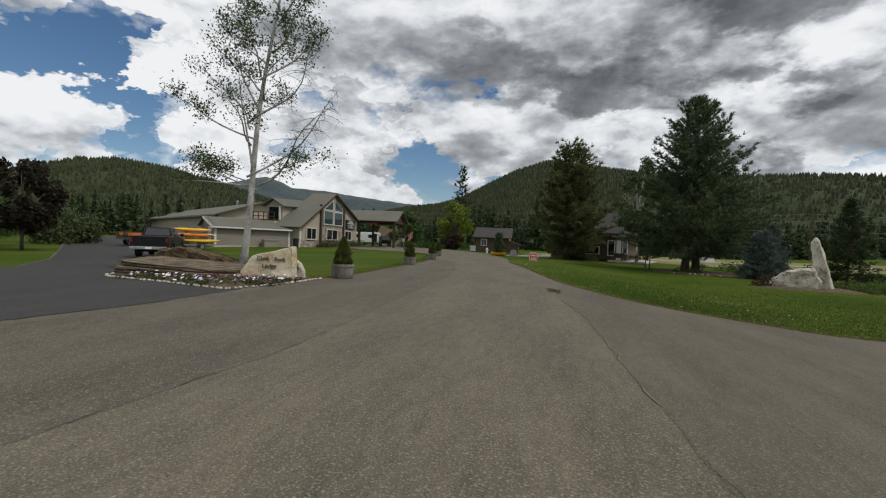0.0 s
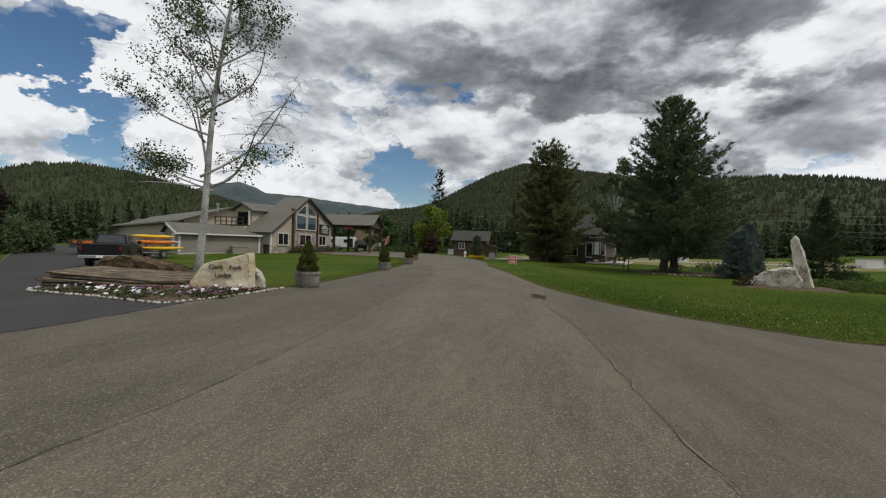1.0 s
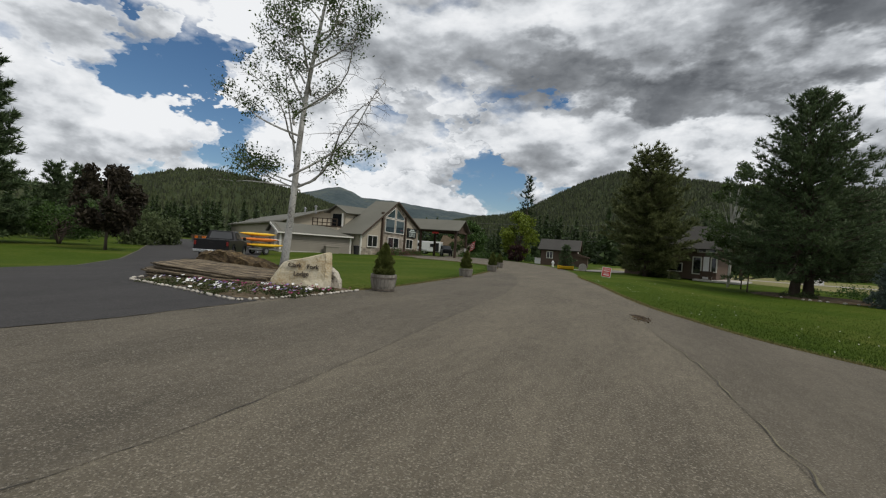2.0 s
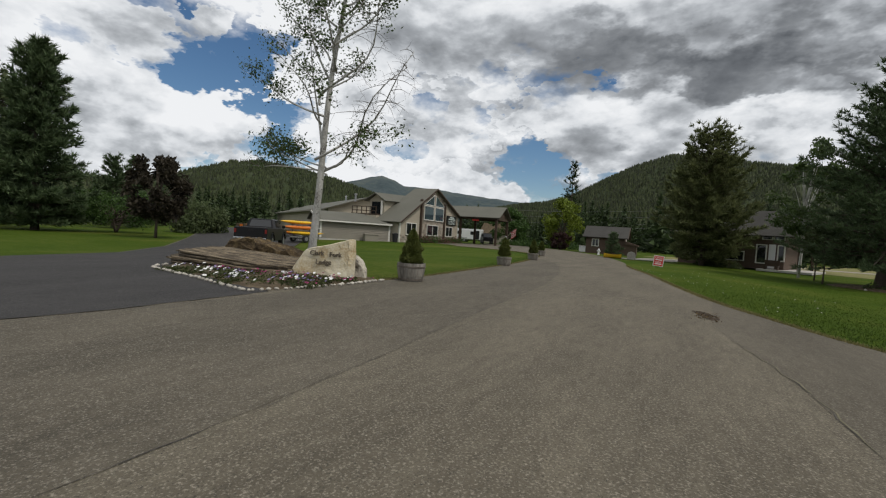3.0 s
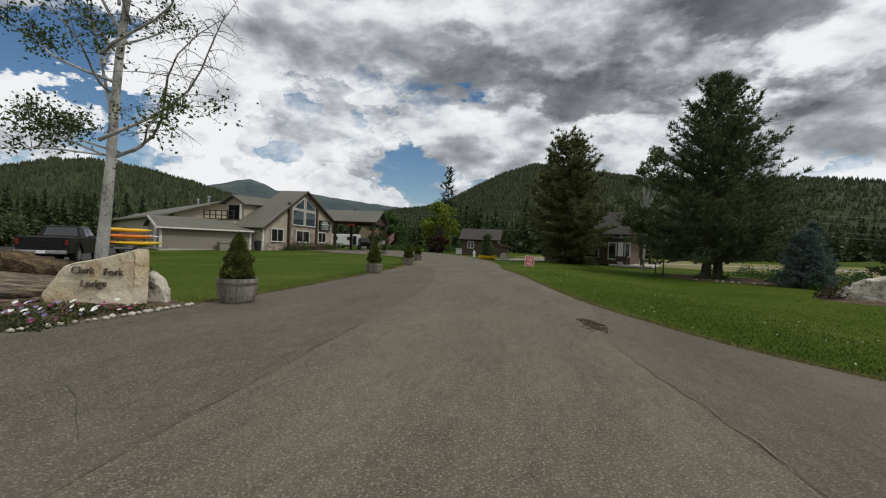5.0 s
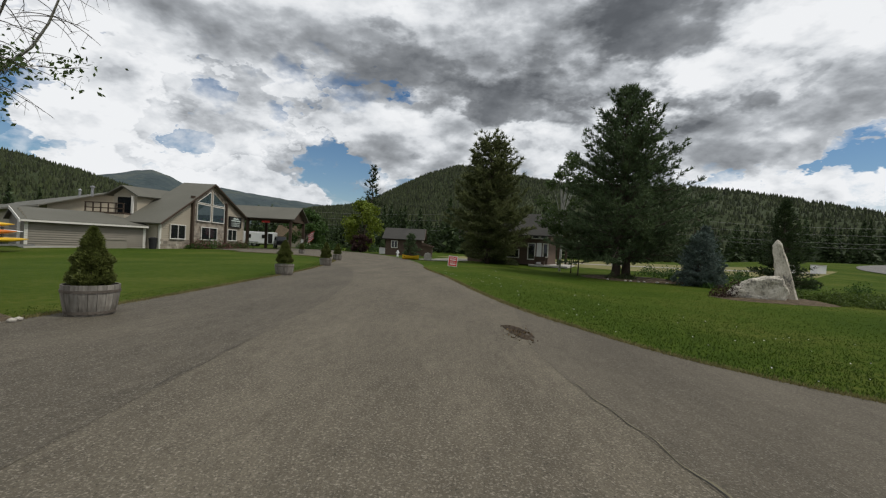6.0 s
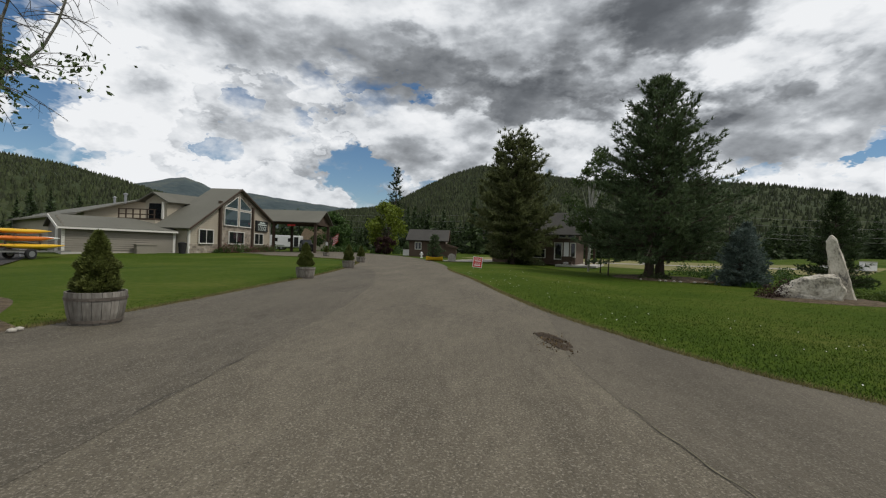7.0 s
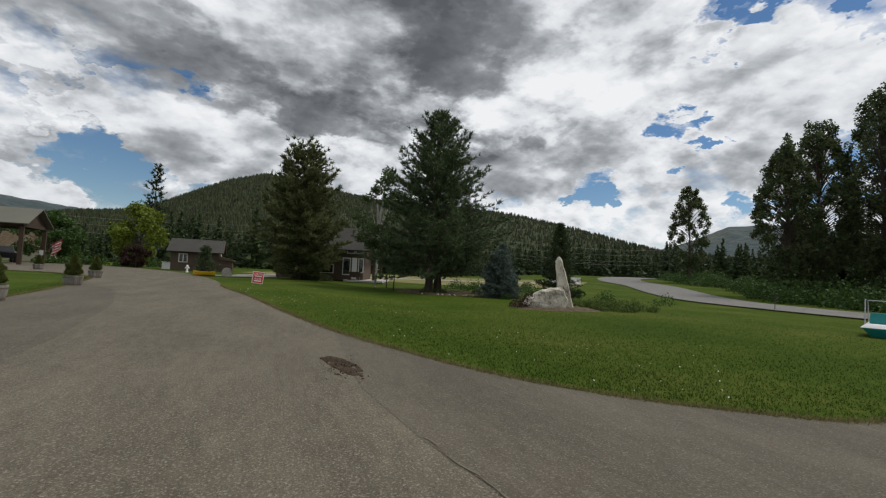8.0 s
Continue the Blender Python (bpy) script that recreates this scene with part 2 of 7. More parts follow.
M = dict(
    asphalt=asphalt_material("weathered_asphalt", (0.083, 0.072, 0.053), (0.142, 0.124, 0.091), (0.28, 0.250, 0.199)),
    asphalt_new=asphalt_material("dark_asphalt", (0.028, 0.027, 0.027), (0.046, 0.044, 0.043), (0.11, 0.105, 0.10)),
    grass=material("mown_grass", [(0.030, 0.057, 0.005), (0.050, 0.080, 0.008), (0.088, 0.102, 0.019)], 0.22, 5, 0.95, 0.8, 24, dist=0.04, contrast=(0.33, 0.66), spec=0.05),
    forest_floor=material("wooded_slope", [(0.020, 0.032, 0.011), (0.030, 0.042, 0.013), (0.048, 0.053, 0.020)], 0.012, 0.11, 0.95, 0.8, 0.15, dist=3.0),
    # bluish distance haze is mixed into these slope colours
    hazed_slope=material("haze_tinted_mountain", [(0.030, 0.046, 0.052), (0.046, 0.066, 0.070), (0.10, 0.11, 0.085)], 0.004, 0.04, 0.95, 0.8, 0.03, dist=12.0),
    conifer=leafy("conifer_needles", (0.032, 0.055, 0.022), (0.066, 0.092, 0.034), island=0.5, through_light=0.15),
    pine=leafy("pine_needles", (0.055, 0.090, 0.042), (0.120, 0.160, 0.074), island=0.4, through_light=0.25),
    pine_olive=leafy("olive_pine_needles", (0.085, 0.105, 0.042), (0.17, 0.185, 0.075), island=0.4, through_light=0.3),
    leaf_maroon=leafy("maroon_leaves", (0.028, 0.023, 0.016), (0.058, 0.048, 0.031)),
    spruce_blue=leafy("blue_spruce_needles", (0.070, 0.105, 0.088), (0.19, 0.24, 0.21), island=0.45, through_light=0.2),
    hill_conifer=leafy("hill_conifer_needles", (0.024, 0.036, 0.012), (0.050, 0.061, 0.019), island=0.55, through_light=0.1),
    leaf_cotton=leafy("cottonwood_leaves", (0.060, 0.085, 0.036), (0.125, 0.155, 0.066), through_light=0.45),
    leaf=leafy("green_leaves", (0.035, 0.075, 0.015), (0.07, 0.12, 0.03)),
    leaf_weed=leafy("weed_leaves", (0.055, 0.095, 0.016), (0.115, 0.155, 0.035)),
    leaf_dark=leafy("dark_leaves", (0.040, 0.060, 0.022), (0.080, 0.100, 0.036)),
    leaf_red=leafy("purple_leaves", (0.03, 0.014, 0.014), (0.055, 0.028, 0.022)),
    leaf_yellow=leafy("yellow_green_leaves", (0.10, 0.15, 0.015), (0.19, 0.23, 0.03)),
    leaf_aspen=leafy("aspen_leaves", (0.045, 0.08, 0.022), (0.10, 0.14, 0.045)),
    bark_white=material("aspen_bark", [(0.12, 0.11, 0.10), (0.42, 0.41, 0.38), (0.6, 0.59, 0.55)], 3.5, 30, 0.8, 0.5, stretch=(1, 1, 0.6), contrast=(0.33, 0.62)),
    bark=material("brown_bark", [(0.05, 0.04, 0.03), (0.12, 0.095, 0.075)], 5, 40, 0.9, 0.8, stretch=(1, 1, 0.25)),
    twig=material("dead_twigs", [(0.07, 0.06, 0.05), (0.15, 0.135, 0.115)], 8, 40, 0.85, 0.2),
    siding=material("beige_siding", [(0.36, 0.318, 0.245), (0.43, 0.382, 0.30)], 0.5, 12, 0.7, 0.15),
    siding_shed=material("grey_beige_siding", [(0.215, 0.196, 0.16), (0.27, 0.247, 0.20)], 0.5, 12, 0.7, 0.15),
    siding_brown=material("brown_stained_siding", [(0.075, 0.05, 0.036), (0.115, 0.08, 0.058)], 0.8, 12, 0.75, 0.2, stretch=(1, 1, 4)),
    trim=material("cream_trim", [(0.62, 0.60, 0.54), (0.74, 0.72, 0.66)], 2, 20, 0.55, 0.1),
    roof=material("grey_green_metal_roof", [(0.108, 0.106, 0.086), (0.140, 0.137, 0.112)], 0.4, 8, 0.75, 0.1, spec=0.2),
    roof_dark=material("dark_shingles", [(0.036, 0.034, 0.030), (0.062, 0.059, 0.052)], 0.7, 20, 0.85, 0.4),
    glass=material("dark_window_glass", [(0.012, 0.014, 0.016), (0.02, 0.022, 0.024)], 1, 4, 0.04, 0, spec=0.7),
    glass_sky=material("reflecting_gable_glass", [(0.16, 0.24, 0.29), (0.20, 0.28, 0.33)], 1, 4, 0.02, 0, spec=1.0, metal=0.75),
    wood_dark=material("dark_timber", [(0.045, 0.03, 0.02), (0.08, 0.055, 0.038)], 2, 25, 0.75, 0.3, stretch=(1, 1, 0.2)),
    barrel=material("weathered_oak_staves", [(0.095, 0.085, 0.072), (0.19, 0.175, 0.15), (0.33, 0.31, 0.275)], 3, 25, 0.85, 0.5, stretch=(1, 1, 0.2), per_object=0.22),
    iron=material("rusty_iron_hoop", [(0.10, 0.085, 0.072), (0.19, 0.165, 0.14)], 6, 40, 0.6, 0.3, metal=0.5),
    soil=material("dark_soil", [(0.03, 0.022, 0.016), (0.06, 0.045, 0.034)], 6, 50, 0.95, 0.8),
    mulch=material("bark_mulch", [(0.034, 0.024, 0.014), (0.085, 0.062, 0.036), (0.19, 0.145, 0.09)], 5, 38, 0.95, 0.9),
    rock_sign=material("cream_sandstone", [(0.34, 0.23, 0.10), (0.52, 0.45, 0.31), (0.60, 0.55, 0.42)], 2.2, 22, 0.85, 0.5, contrast=(0.32, 0.62)),
    rock_white=material("pale_marbled_rock", [(0.13, 0.12, 0.108), (0.42, 0.385, 0.315), (0.57, 0.53, 0.445)], 1.8, 14, 0.85, 0.7, contrast=(0.36, 0.58)),
    rock_layer=material("layered_brown_slate", [(0.012, 0.009, 0.006), (0.072, 0.055, 0.035), (0.25, 0.20, 0.13)], 3.0, 22, 0.9, 1.0, stretch=(0.6, 3.6, 9), per_object=0.55, contrast=(0.36, 0.64)),
    rock_brown=material("brown_lichen_rock", [(0.014, 0.010, 0.006), (0.085, 0.058, 0.030), (0.24, 0.175, 0.085)], 5, 22, 0.9, 0.9),
    pebble=material("pale_border_stones", [(0.32, 0.295, 0.25), (0.52, 0.49, 0.43)], 6, 40, 0.8, 0.3, per_object=0.25),
    letter=material("engraved_dark_letters", [(0.09, 0.075, 0.055), (0.13, 0.11, 0.085)], 9, 40, 0.9, 0),
    black_paint=material("black_truck_paint", [(0.008, 0.008, 0.009), (0.013, 0.013, 0.014)], 1, 8, 0.38, 0, spec=0.2),
    rubber=material("black_rubber", [(0.015, 0.015, 0.015), (0.03, 0.03, 0.03)], 4, 30, 0.85, 0.2),
    chrome=material("dull_chrome", [(0.45, 0.45, 0.45), (0.6, 0.6, 0.6)], 3, 20, 0.25, 0, metal=1.0),
    plastic_red=material("red_lamp", [(0.14, 0.012, 0.01), (0.20, 0.018, 0.014)], 4, 20, 0.3, 0),
    white=material("white_paint", [(0.70, 0.70, 0.69), (0.80, 0.80, 0.79)], 1, 12, 0.45, 0.05),
    orange=material("orange_plastic", [(0.55, 0.13, 0.02), (0.68, 0.20, 0.03)], 1.5, 12, 0.4, 0),
    yellow=material("yellow_plastic", [(0.65, 0.38, 0.02), (0.78, 0.48, 0.03)], 1.5, 12, 0.4, 0),
    red=material("red_sign_face", [(0.50, 0.035, 0.03), (0.60, 0.05, 0.045)], 3, 20, 0.5, 0),
    teal=material("teal_plastic", [(0.01, 0.16, 0.16), (0.015, 0.22, 0.21)], 2, 12, 0.4, 0),
    steel=material("galvanised_steel", [(0.30, 0.30, 0.31), (0.42, 0.42, 0.43)], 6, 30, 0.45, 0.1, metal=0.8),
    cable=material("dark_cable", [(0.16, 0.16, 0.15), (0.22, 0.22, 0.21)], 4, 20, 0.6, 0),
    concrete=material("pale_concrete", [(0.38, 0.36, 0.33), (0.5, 0.48, 0.44)], 1.5, 30, 0.9, 0.3),
    gravel=material("pale_gravel", [(0.22, 0.20, 0.17), (0.38, 0.35, 0.30)], 2, 60, 0.95, 0.7),
)

# ---- building tools ----


class Shape:
    """Gathers vertices and faces of one mesh."""

    def __init__(self):
        self.v, self.f, self.n = [], [], 0

    def add(self, verts, faces):
        verts = np.asarray(verts, float).reshape(-1, 3)
        self.v.append(verts)
        self.f.extend([tuple(i + self.n for i in f) for f in faces])
        self.n += len(verts)
        return self

    def box(self, x0, x1, y0, y1, z0, z1):
        return self.hexa([(x0, y0, z0), (x1, y0, z0), (x1, y1, z0), (x0, y1, z0), (x0, y0, z1), (x1, y0, z1), (x1, y1, z1), (x0, y1, z1)])

    def hexa(self, c):
        return self.add(c, [(0, 3, 2, 1), (4, 5, 6, 7), (0, 1, 5, 4), (1, 2, 6, 5), (2, 3, 7, 6), (3, 0, 4, 7)])

    def slab(self, quad, thick):
        """A thin board: four corners and the same four lowered by thick along its normal."""
        a = np.array(quad, float)
        nrm = np.cross(a[1] - a[0], a[3] - a[0])
        nrm /= np.linalg.norm(nrm)
        return self.hexa(np.concatenate([a - nrm * thick, a]))

    def tube(self, pts, radii, seg=6, caps=True):
        pts = np.asarray(pts, float)
        k = len(pts)
        radii = np.broadcast_to(np.asarray(radii, float), (k,))
        tang = np.gradient(pts, axis=0)
        tang /= np.linalg.norm(tang, axis=1, keepdims=True) + 1e-9
        ref = np.array((0, 0, 1.0)) if abs(tang[0][2]) < 0.9 else np.array((1.0, 0, 0))
        s1 = np.cross(tang, ref)
        s1 /= np.linalg.norm(s1, axis=1, keepdims=True) + 1e-9
        s2 = np.cross(tang, s1)
        ang = np.arange(seg) * 2 * math.pi / seg
        ring = np.cos(ang)[None, :, None] * s1[:, None] + np.sin(ang)[None, :, None] * s2[:, None]
        v = pts[:, None] + ring * radii[:, None, None]
        f = [(i * seg + j, i * seg + (j + 1) % seg, (i + 1) * seg + (j + 1) % seg, (i + 1) * seg + j) for i in range(k - 1) for j in range(seg)]
        if caps:
            f += [tuple(range(seg))[::-1], tuple((k - 1) * seg + j for j in range(seg))]
        return self.add(v.reshape(-1, 3), f)

    def lathe(self, profile, seg=16, center=(0, 0, 0), caps=True):
        """Turns (radius, height) pairs round the upright axis."""
        ang = np.arange(seg) * 2 * math.pi / seg
        v = [(center[0] + r * math.cos(a), center[1] + r * math.sin(a), center[2] + z) for r, z in profile for a in ang]
        k = len(profile)
        f = [(i * seg + j, i * seg + (j + 1) % seg, (i + 1) * seg + (j + 1) % seg, (i + 1) * seg + j) for i in range(k - 1) for j in range(seg)]
        if caps:
            f += [tuple(range(seg))[::-1], tuple((k - 1) * seg + j for j in range(seg))]
        return self.add(v, f)

    def prism(self, outline, depth_vec):
        """An outline of points in space, pushed along depth_vec."""
        a = np.array(outline, float)
        k = len(a)
        f = [tuple(range(k)), tuple(range(2 * k - 1, k - 1, -1))] + [(i, i + k, (i + 1) % k + k, (i + 1) % k) for i in range(k)]
        return self.add(np.concatenate([a, a + np.array(depth_vec, float)]), f)

    def mesh(self, name, mat, smooth=False):
        me = bpy.data.meshes.new(name)
        me.from_pydata(np.concatenate(self.v).tolist(), [], self.f)
        me.materials.append(mat)
        if smooth:
            me.polygons.foreach_set("use_smooth", [True] * len(me.polygons))
        me.update()
        return me


def fix_normals(me):
    bm = bmesh.new()
    bm.from_mesh(me)
    bmesh.ops.recalc_face_normals(bm, faces=bm.faces)
    bm.to_mesh(me)
    bm.free()


def part(name, shape, mat, parent=None, label="", smooth=False, recalc=True):
    me = shape if isinstance(shape, bpy.types.Mesh) else shape.mesh(name, M[mat], smooth)
    if recalc and not isinstance(shape, bpy.types.Mesh) and len(me.polygons) < 4000:
        fix_normals(me)
    ob = new(name, me)
    if parent:
        ob.parent = parent
    return tagged(ob, label)


def thing(name, x=0.0, y=0.0, z=0.0, turn=0.0, label="", category="", group="", kind=""):
    ob = new(name)
    ob.empty_display_size = 0.2
    ob.matrix_basis = pose(x, y, z, 0, 0, turn)
    return tagged(ob, label, category, group, kind)


def step(a, b, x):
    t = np.clip((np.asarray(x, float) - a) / (b - a), 0, 1)
    return t * t * (3 - 2 * t)


def height(x, y):
    """The lie of the land: a dip at the drive, a lawn that falls away from the road, and a rise along the highway."""
    x, y = np.asarray(x, float), np.asarray(y, float)
    dip = -0.48 * step(-8, -24, x) * (1 - step(26, 40, y))
    d = np.hypot(x, y - 7)
    az = np.degrees(np.arctan2(x, y - 7))
    rise = 1.9 * step(55, 130, d) * step(24, 40, az) * (1 - step(100, 140, az))
    fall = (-0.25 * np.clip((x - 2) / 4, 0, 1) - 0.35 * np.clip((x - 16) / 18, 0, 1)) * (1 - step(34, 60, y))
    return dip + rise + fall


def soft_curve(points, n=8):
    """A smooth line through the points."""
    p = np.array(points, float)
    p = np.concatenate([[2 * p[0] - p[1]], p, [2 * p[-1] - p[-2]]])
    out = []
    for i in range(1, len(p) - 2):
        for t in np.arange(n) / n:
            a, b, c, d = p[i - 1:i + 3]
            out.append(0.5 * (2 * b + (c - a) * t + (2 * a - 5 * b + 4 * c - d) * t * t + (3 * b - a - 3 * c + d) * t ** 3))
    out.append(p[-2])
    return np.array(out)


# ---- ground and hills ----
rings = np.concatenate([[0], 1.2 * 1.085 ** np.arange(0, 98)])
sectors = 120
gx = np.array([[r * math.sin(2 * math.pi * s / sectors) for s in range(sectors)] for r in rings[1:]])
gy = np.array([[14 + r * math.cos(2 * math.pi * s / sectors) for s in range(sectors)] for r in rings[1:]])
gv = np.concatenate([[(0, 14, 0)], np.stack([gx, gy, height(gx, gy)], -1).reshape(-1, 3)])
gf = [(0, 1 + s, 1 + (s + 1) % sectors) for s in range(sectors)]
for r in range(len(rings) - 2):
    a, b = 1 + r * sectors, 1 + (r + 1) * sectors
    gf += [(a + s, b + s, b + (s + 1) % sectors, a + (s + 1) % sectors) for s in range(sectors)]
ground = part("ground", Shape().add(gv, gf), "grass", smooth=True, recalc=False)
tagged(ground, "mown green lawn and meadow with clover spots", "ground", kind="structure")

RIGHT_EDGE = soft_curve([(60, 4), (30, 5), (16, 6.4), (9, 8.4), (6.4, 8.95), (4.75, 9.55), (3.55, 10.25), (2.55, 11.4), (1.6, 13.6), (0.75, 17.2), (-0.35, 23), (-1.6, 28.5), (-2.5, 35),
                         (-4.6, 44), (-8, 54), (-13, 64), (-22, 76)])
LEFT_EDGE = soft_curve([(-5.45, 10.6), (-5.4, 13), (-5.7, 17), (-5.95, 20.5), (-6.5, 25), (-7.3, 29.5), (-8.6, 35), (-11.5, 40), (-16, 42.5), (-20, 43)])


def flat_patch(name, outline, mat, lift, label, category, step_size=2.0, kind="structure"):
    """A sheet inside an outline that follows the land, lift above it."""
    from mathutils import geometry
    pts = [Vector(p[:2]) for p in outline]
    k = len(pts)
    lo, hi = np.min(np.array(outline)[:, :2], 0), np.max(np.array(outline)[:, :2], 0)
    inner = [Vector((x, y)) for x in np.arange(np.ceil(lo[0] / step_size), hi[0] / step_size) * step_size for y in np.arange(np.ceil(lo[1] / step_size), hi[1] / step_size) * step_size]
    v, _, f, *_ = geometry.delaunay_2d_cdt(pts + inner, [(i, (i + 1) % k) for i in range(k)], [], 1, 1e-4)
    va = np.array([(p.x, p.y) for p in v])
    used = sorted({i for t in f for i in t})
    where = {o: i for i, o in enumerate(used)}
    va = va[used]
    z = height(va[:, 0], va[:, 1]) + lift
    ob = part(name, Shape().add(np.column_stack([va, z]), [tuple(where[i] for i in t) for t in f]), mat, smooth=True, recalc=False)
    me = ob.data
    if len(me.polygons) and me.polygons[0].normal.z < 0:
        me.flip_normals()
    return tagged(ob, label, category, kind=kind)


asphalt_outline = [tuple(p) for p in RIGHT_EDGE] + [(-30, 74), (-24, 62), (-26, 60), (-28, 50), (-21, 46)] + [tuple(p) for p in LEFT_EDGE[::-1]] + [(-5.6, 7.6), (-9.6, 8.4), (-12.5, 12), (-17, 17.5), (-22, 23), (-28.5, 30), (-33.5, 35.3), (-37, 38.2), (-44, 42), (-62, 52), (-66, 48),
    (-45, 31), (-33, 22.5), (-24, 16), (-18, 11), (-15.5, 7), (-16, 2), (-20, -4), (-40, -10), (-40, -16), (60, -16)]
road = flat_patch("road", asphalt_outline, "asphalt", 0.02, "weathered grey asphalt drive with tar seams and cracks", "road", 2.0)
drive = flat_patch("drive", [(-5.62, 3.3), (-5.4, 5.0), (-5.5, 7.55), (-9.55, 8.35), (-12.45, 12), (-17, 17.45), (-22, 22.9), (-28.5, 30), (-33.5, 35.3), (-37, 38.2), (-44, 42), (-62, 51.8), (-66, 47.9),
    (-45, 31.1), (-33, 22.6), (-24, 16.1), (-18, 11.1), (-15.6, 7), (-16, 2.1), (-14, -1), (-9, 1.2)], "asphalt_new", 0.026, "darker newer asphalt side drive", "road", 2.0)

HIGHWAY = soft_curve([(43, -60), (41, -20), (39, 5), (38, 20), (40.5, 32), (47, 43), (56, 56), (64, 70), (76, 82), (95, 90), (130, 94)])


def ribbon(name, line, width, mat, lift, label, category, offset=0.0):
    t = np.gradient(line, axis=0)
    t /= np.linalg.norm(t, axis=1, keepdims=True)
    side = np.column_stack([t[:, 1], -t[:, 0]])
    cols = [line + side * (offset + width * k) for k in (-0.5, -0.17, 0.17, 0.5)]
    v = np.concatenate([np.column_stack([c, height(c[:, 0], c[:, 1]) + lift]) for c in cols])
    k = len(line)
    f = [(j * k + i, (j + 1) * k + i, (j + 1) * k + i + 1, j * k + i + 1) for j in range(3) for i in range(k - 1)]
    ob = part(name, Shape().add(v, f), mat, smooth=True)
    return tagged(ob, label, category, kind="structure")


M["highway"] = asphalt_material("pale_highway_asphalt", (0.15, 0.145, 0.135), (0.20, 0.193, 0.18), (0.27, 0.26, 0.24))
ribbon("highway", HIGHWAY, 8.5, "highway", 0.10, "pale grey two-lane highway curving up the valley", "road")

rng = np.random.default_rng(4)


def hill(name, ridge, distance, mat, depth, label, rough=12.0, base=0.45, lower=0.0):
    """A ridge seen from the road: azimuth and elevation in degrees, at a distance; the slope comes down towards the road."""
    az = np.array([r[0] for r in ridge], float)
    el = np.array([r[1] for r in ridge], float)
    n = 160
    a = np.linspace(az[0], az[-1], n)
    e = np.interp(a, az, el) - lower
    top = 1.2 + distance * np.tan(np.radians(e))
    rows = 26
    v = []
    for j in range(rows + 5):
        u = j / rows
        d = distance * (base + (1 - base) * u) if u <= 1 else distance * (1 + (u - 1) * 1.2)
        prof = step(0, 1.05, u) / step(0, 1.05, 1.0) if u <= 1 else 1 - (u - 1) * 1.5
        for i in range(n):
            x, y = d * math.sin(radians(a[i])), 6 + d * math.cos(radians(a[i]))
            wob = noise.fractal(Vector((x, y, 0)) * (6.0 / distance), 1.0, 2.0, 5) * depth * max(0.0, 1 - abs(u - 0.5) * 2)
            jag = noise.noise(Vector((x, y, 3)) * (40.0 / distance)) * rough * 0.25 * min(1, u * 2)
            v.append((x, y, -2 + (top[i] + 2) * prof + wob + jag))
    f = [(j * n + i, j * n + i + 1, (j + 1) * n + i + 1, (j + 1) * n + i) for j in range(rows + 4) for i in range(n - 1)]
    ob = part(name, Shape().add(v, f), mat, smooth=True, recalc=False)
    return tagged(ob, label, "hill", kind="structure"), np.array(v), n, rows


def conifers(name, spots, heights, label, mat="conifer", seg=6, fat=0.20, tiers=3):
    """Many far conifers, each a trunk-less stack of ragged cones."""
    k = len(spots)
    vs, fs, base = [], [], 0
    ang = np.arange(seg) * 2 * math.pi / seg
    spin = rng.uniform(0, 6.28, (k, 1))
    lean = rng.normal(0, 0.02, (k, 2))
    for t in range(tiers):
        z0 = 0.02 + 0.90 * t / tiers
        z1 = 1.0 if t == tiers - 1 else min(1.0, z0 + 1.6 / tiers)
        r = fat * (1 - 0.92 * t / tiers) * rng.uniform(0.75, 1.25, (k, seg))
        drop = rng.uniform(-0.05, 0.05, (k, seg))
        x = spots[:, 0:1] + heights[:, None] * r * np.cos(ang + spin)
        y = spots[:, 1:2] + heights[:, None] * r * np.sin(ang + spin)
        z = spots[:, 2:3] + heights[:, None] * (z0 + drop)
        ringv = np.stack([x, y, z], -1)
        tip = spots + heights[:, None] * np.column_stack([lean, np.full(k, z1)])
        v = np.concatenate([ringv, tip[:, None]], 1)
        vs.append(v)
    v = np.concatenate(vs, 1)
    per = tiers * (seg + 1)
    one = np.array([(t * (seg + 1) + j, t * (seg + 1) + (j + 1) % seg, t * (seg + 1) + seg) for t in range(tiers) for j in range(seg)])
    f = (one[None] + (np.arange(k) * per)[:, None, None]).reshape(-1, 3)
    me = bpy.data.meshes.new(name)
    me.from_pydata(v.reshape(-1, 3).tolist(), [], f.tolist())
    me.materials.append(M[mat])
    return tagged(new(name, me), label, "trees", kind="stuff")


HILLS = [
    ("hill_west", [(-110, 3.0), (-90, 3.6), (-75, 4.0), (-65, 4.1), (-60, 5.5), (-55, 7.4), (-52, 7.8), (-47, 7.4), (-41, 6.0), (-36, 4.6), (-30, 2.8), (-24, 1.0)], 900, "forest_floor", 16, "dark wooded hill under the clouds", 17000),
    ("hill_north", [(-24, 3.6), (-19, 4.8), (-15, 5.3), (-12, 6.2), (-8.5, 8.2), (-4.8, 10.0), (-0.7, 11.2), (1.5, 11.0), (9, 9.9), (14, 9.2), (22, 8.0), (30, 6.5)], 1300, "forest_floor", 20, "dark wooded mountain ahead", 17000),
    ("hill_east", [(4, 6.0), (12, 8.4), (19, 9.0), (24, 8.8), (28, 8.7), (32, 8.2), (37, 7.2), (43, 5.6), (50, 3.9), (58, 3.2), (75, 3.5), (95, 4.0), (120, 4.0)], 800, "forest_floor", 14, "dark wooded ridge above the highway", 17000),
]
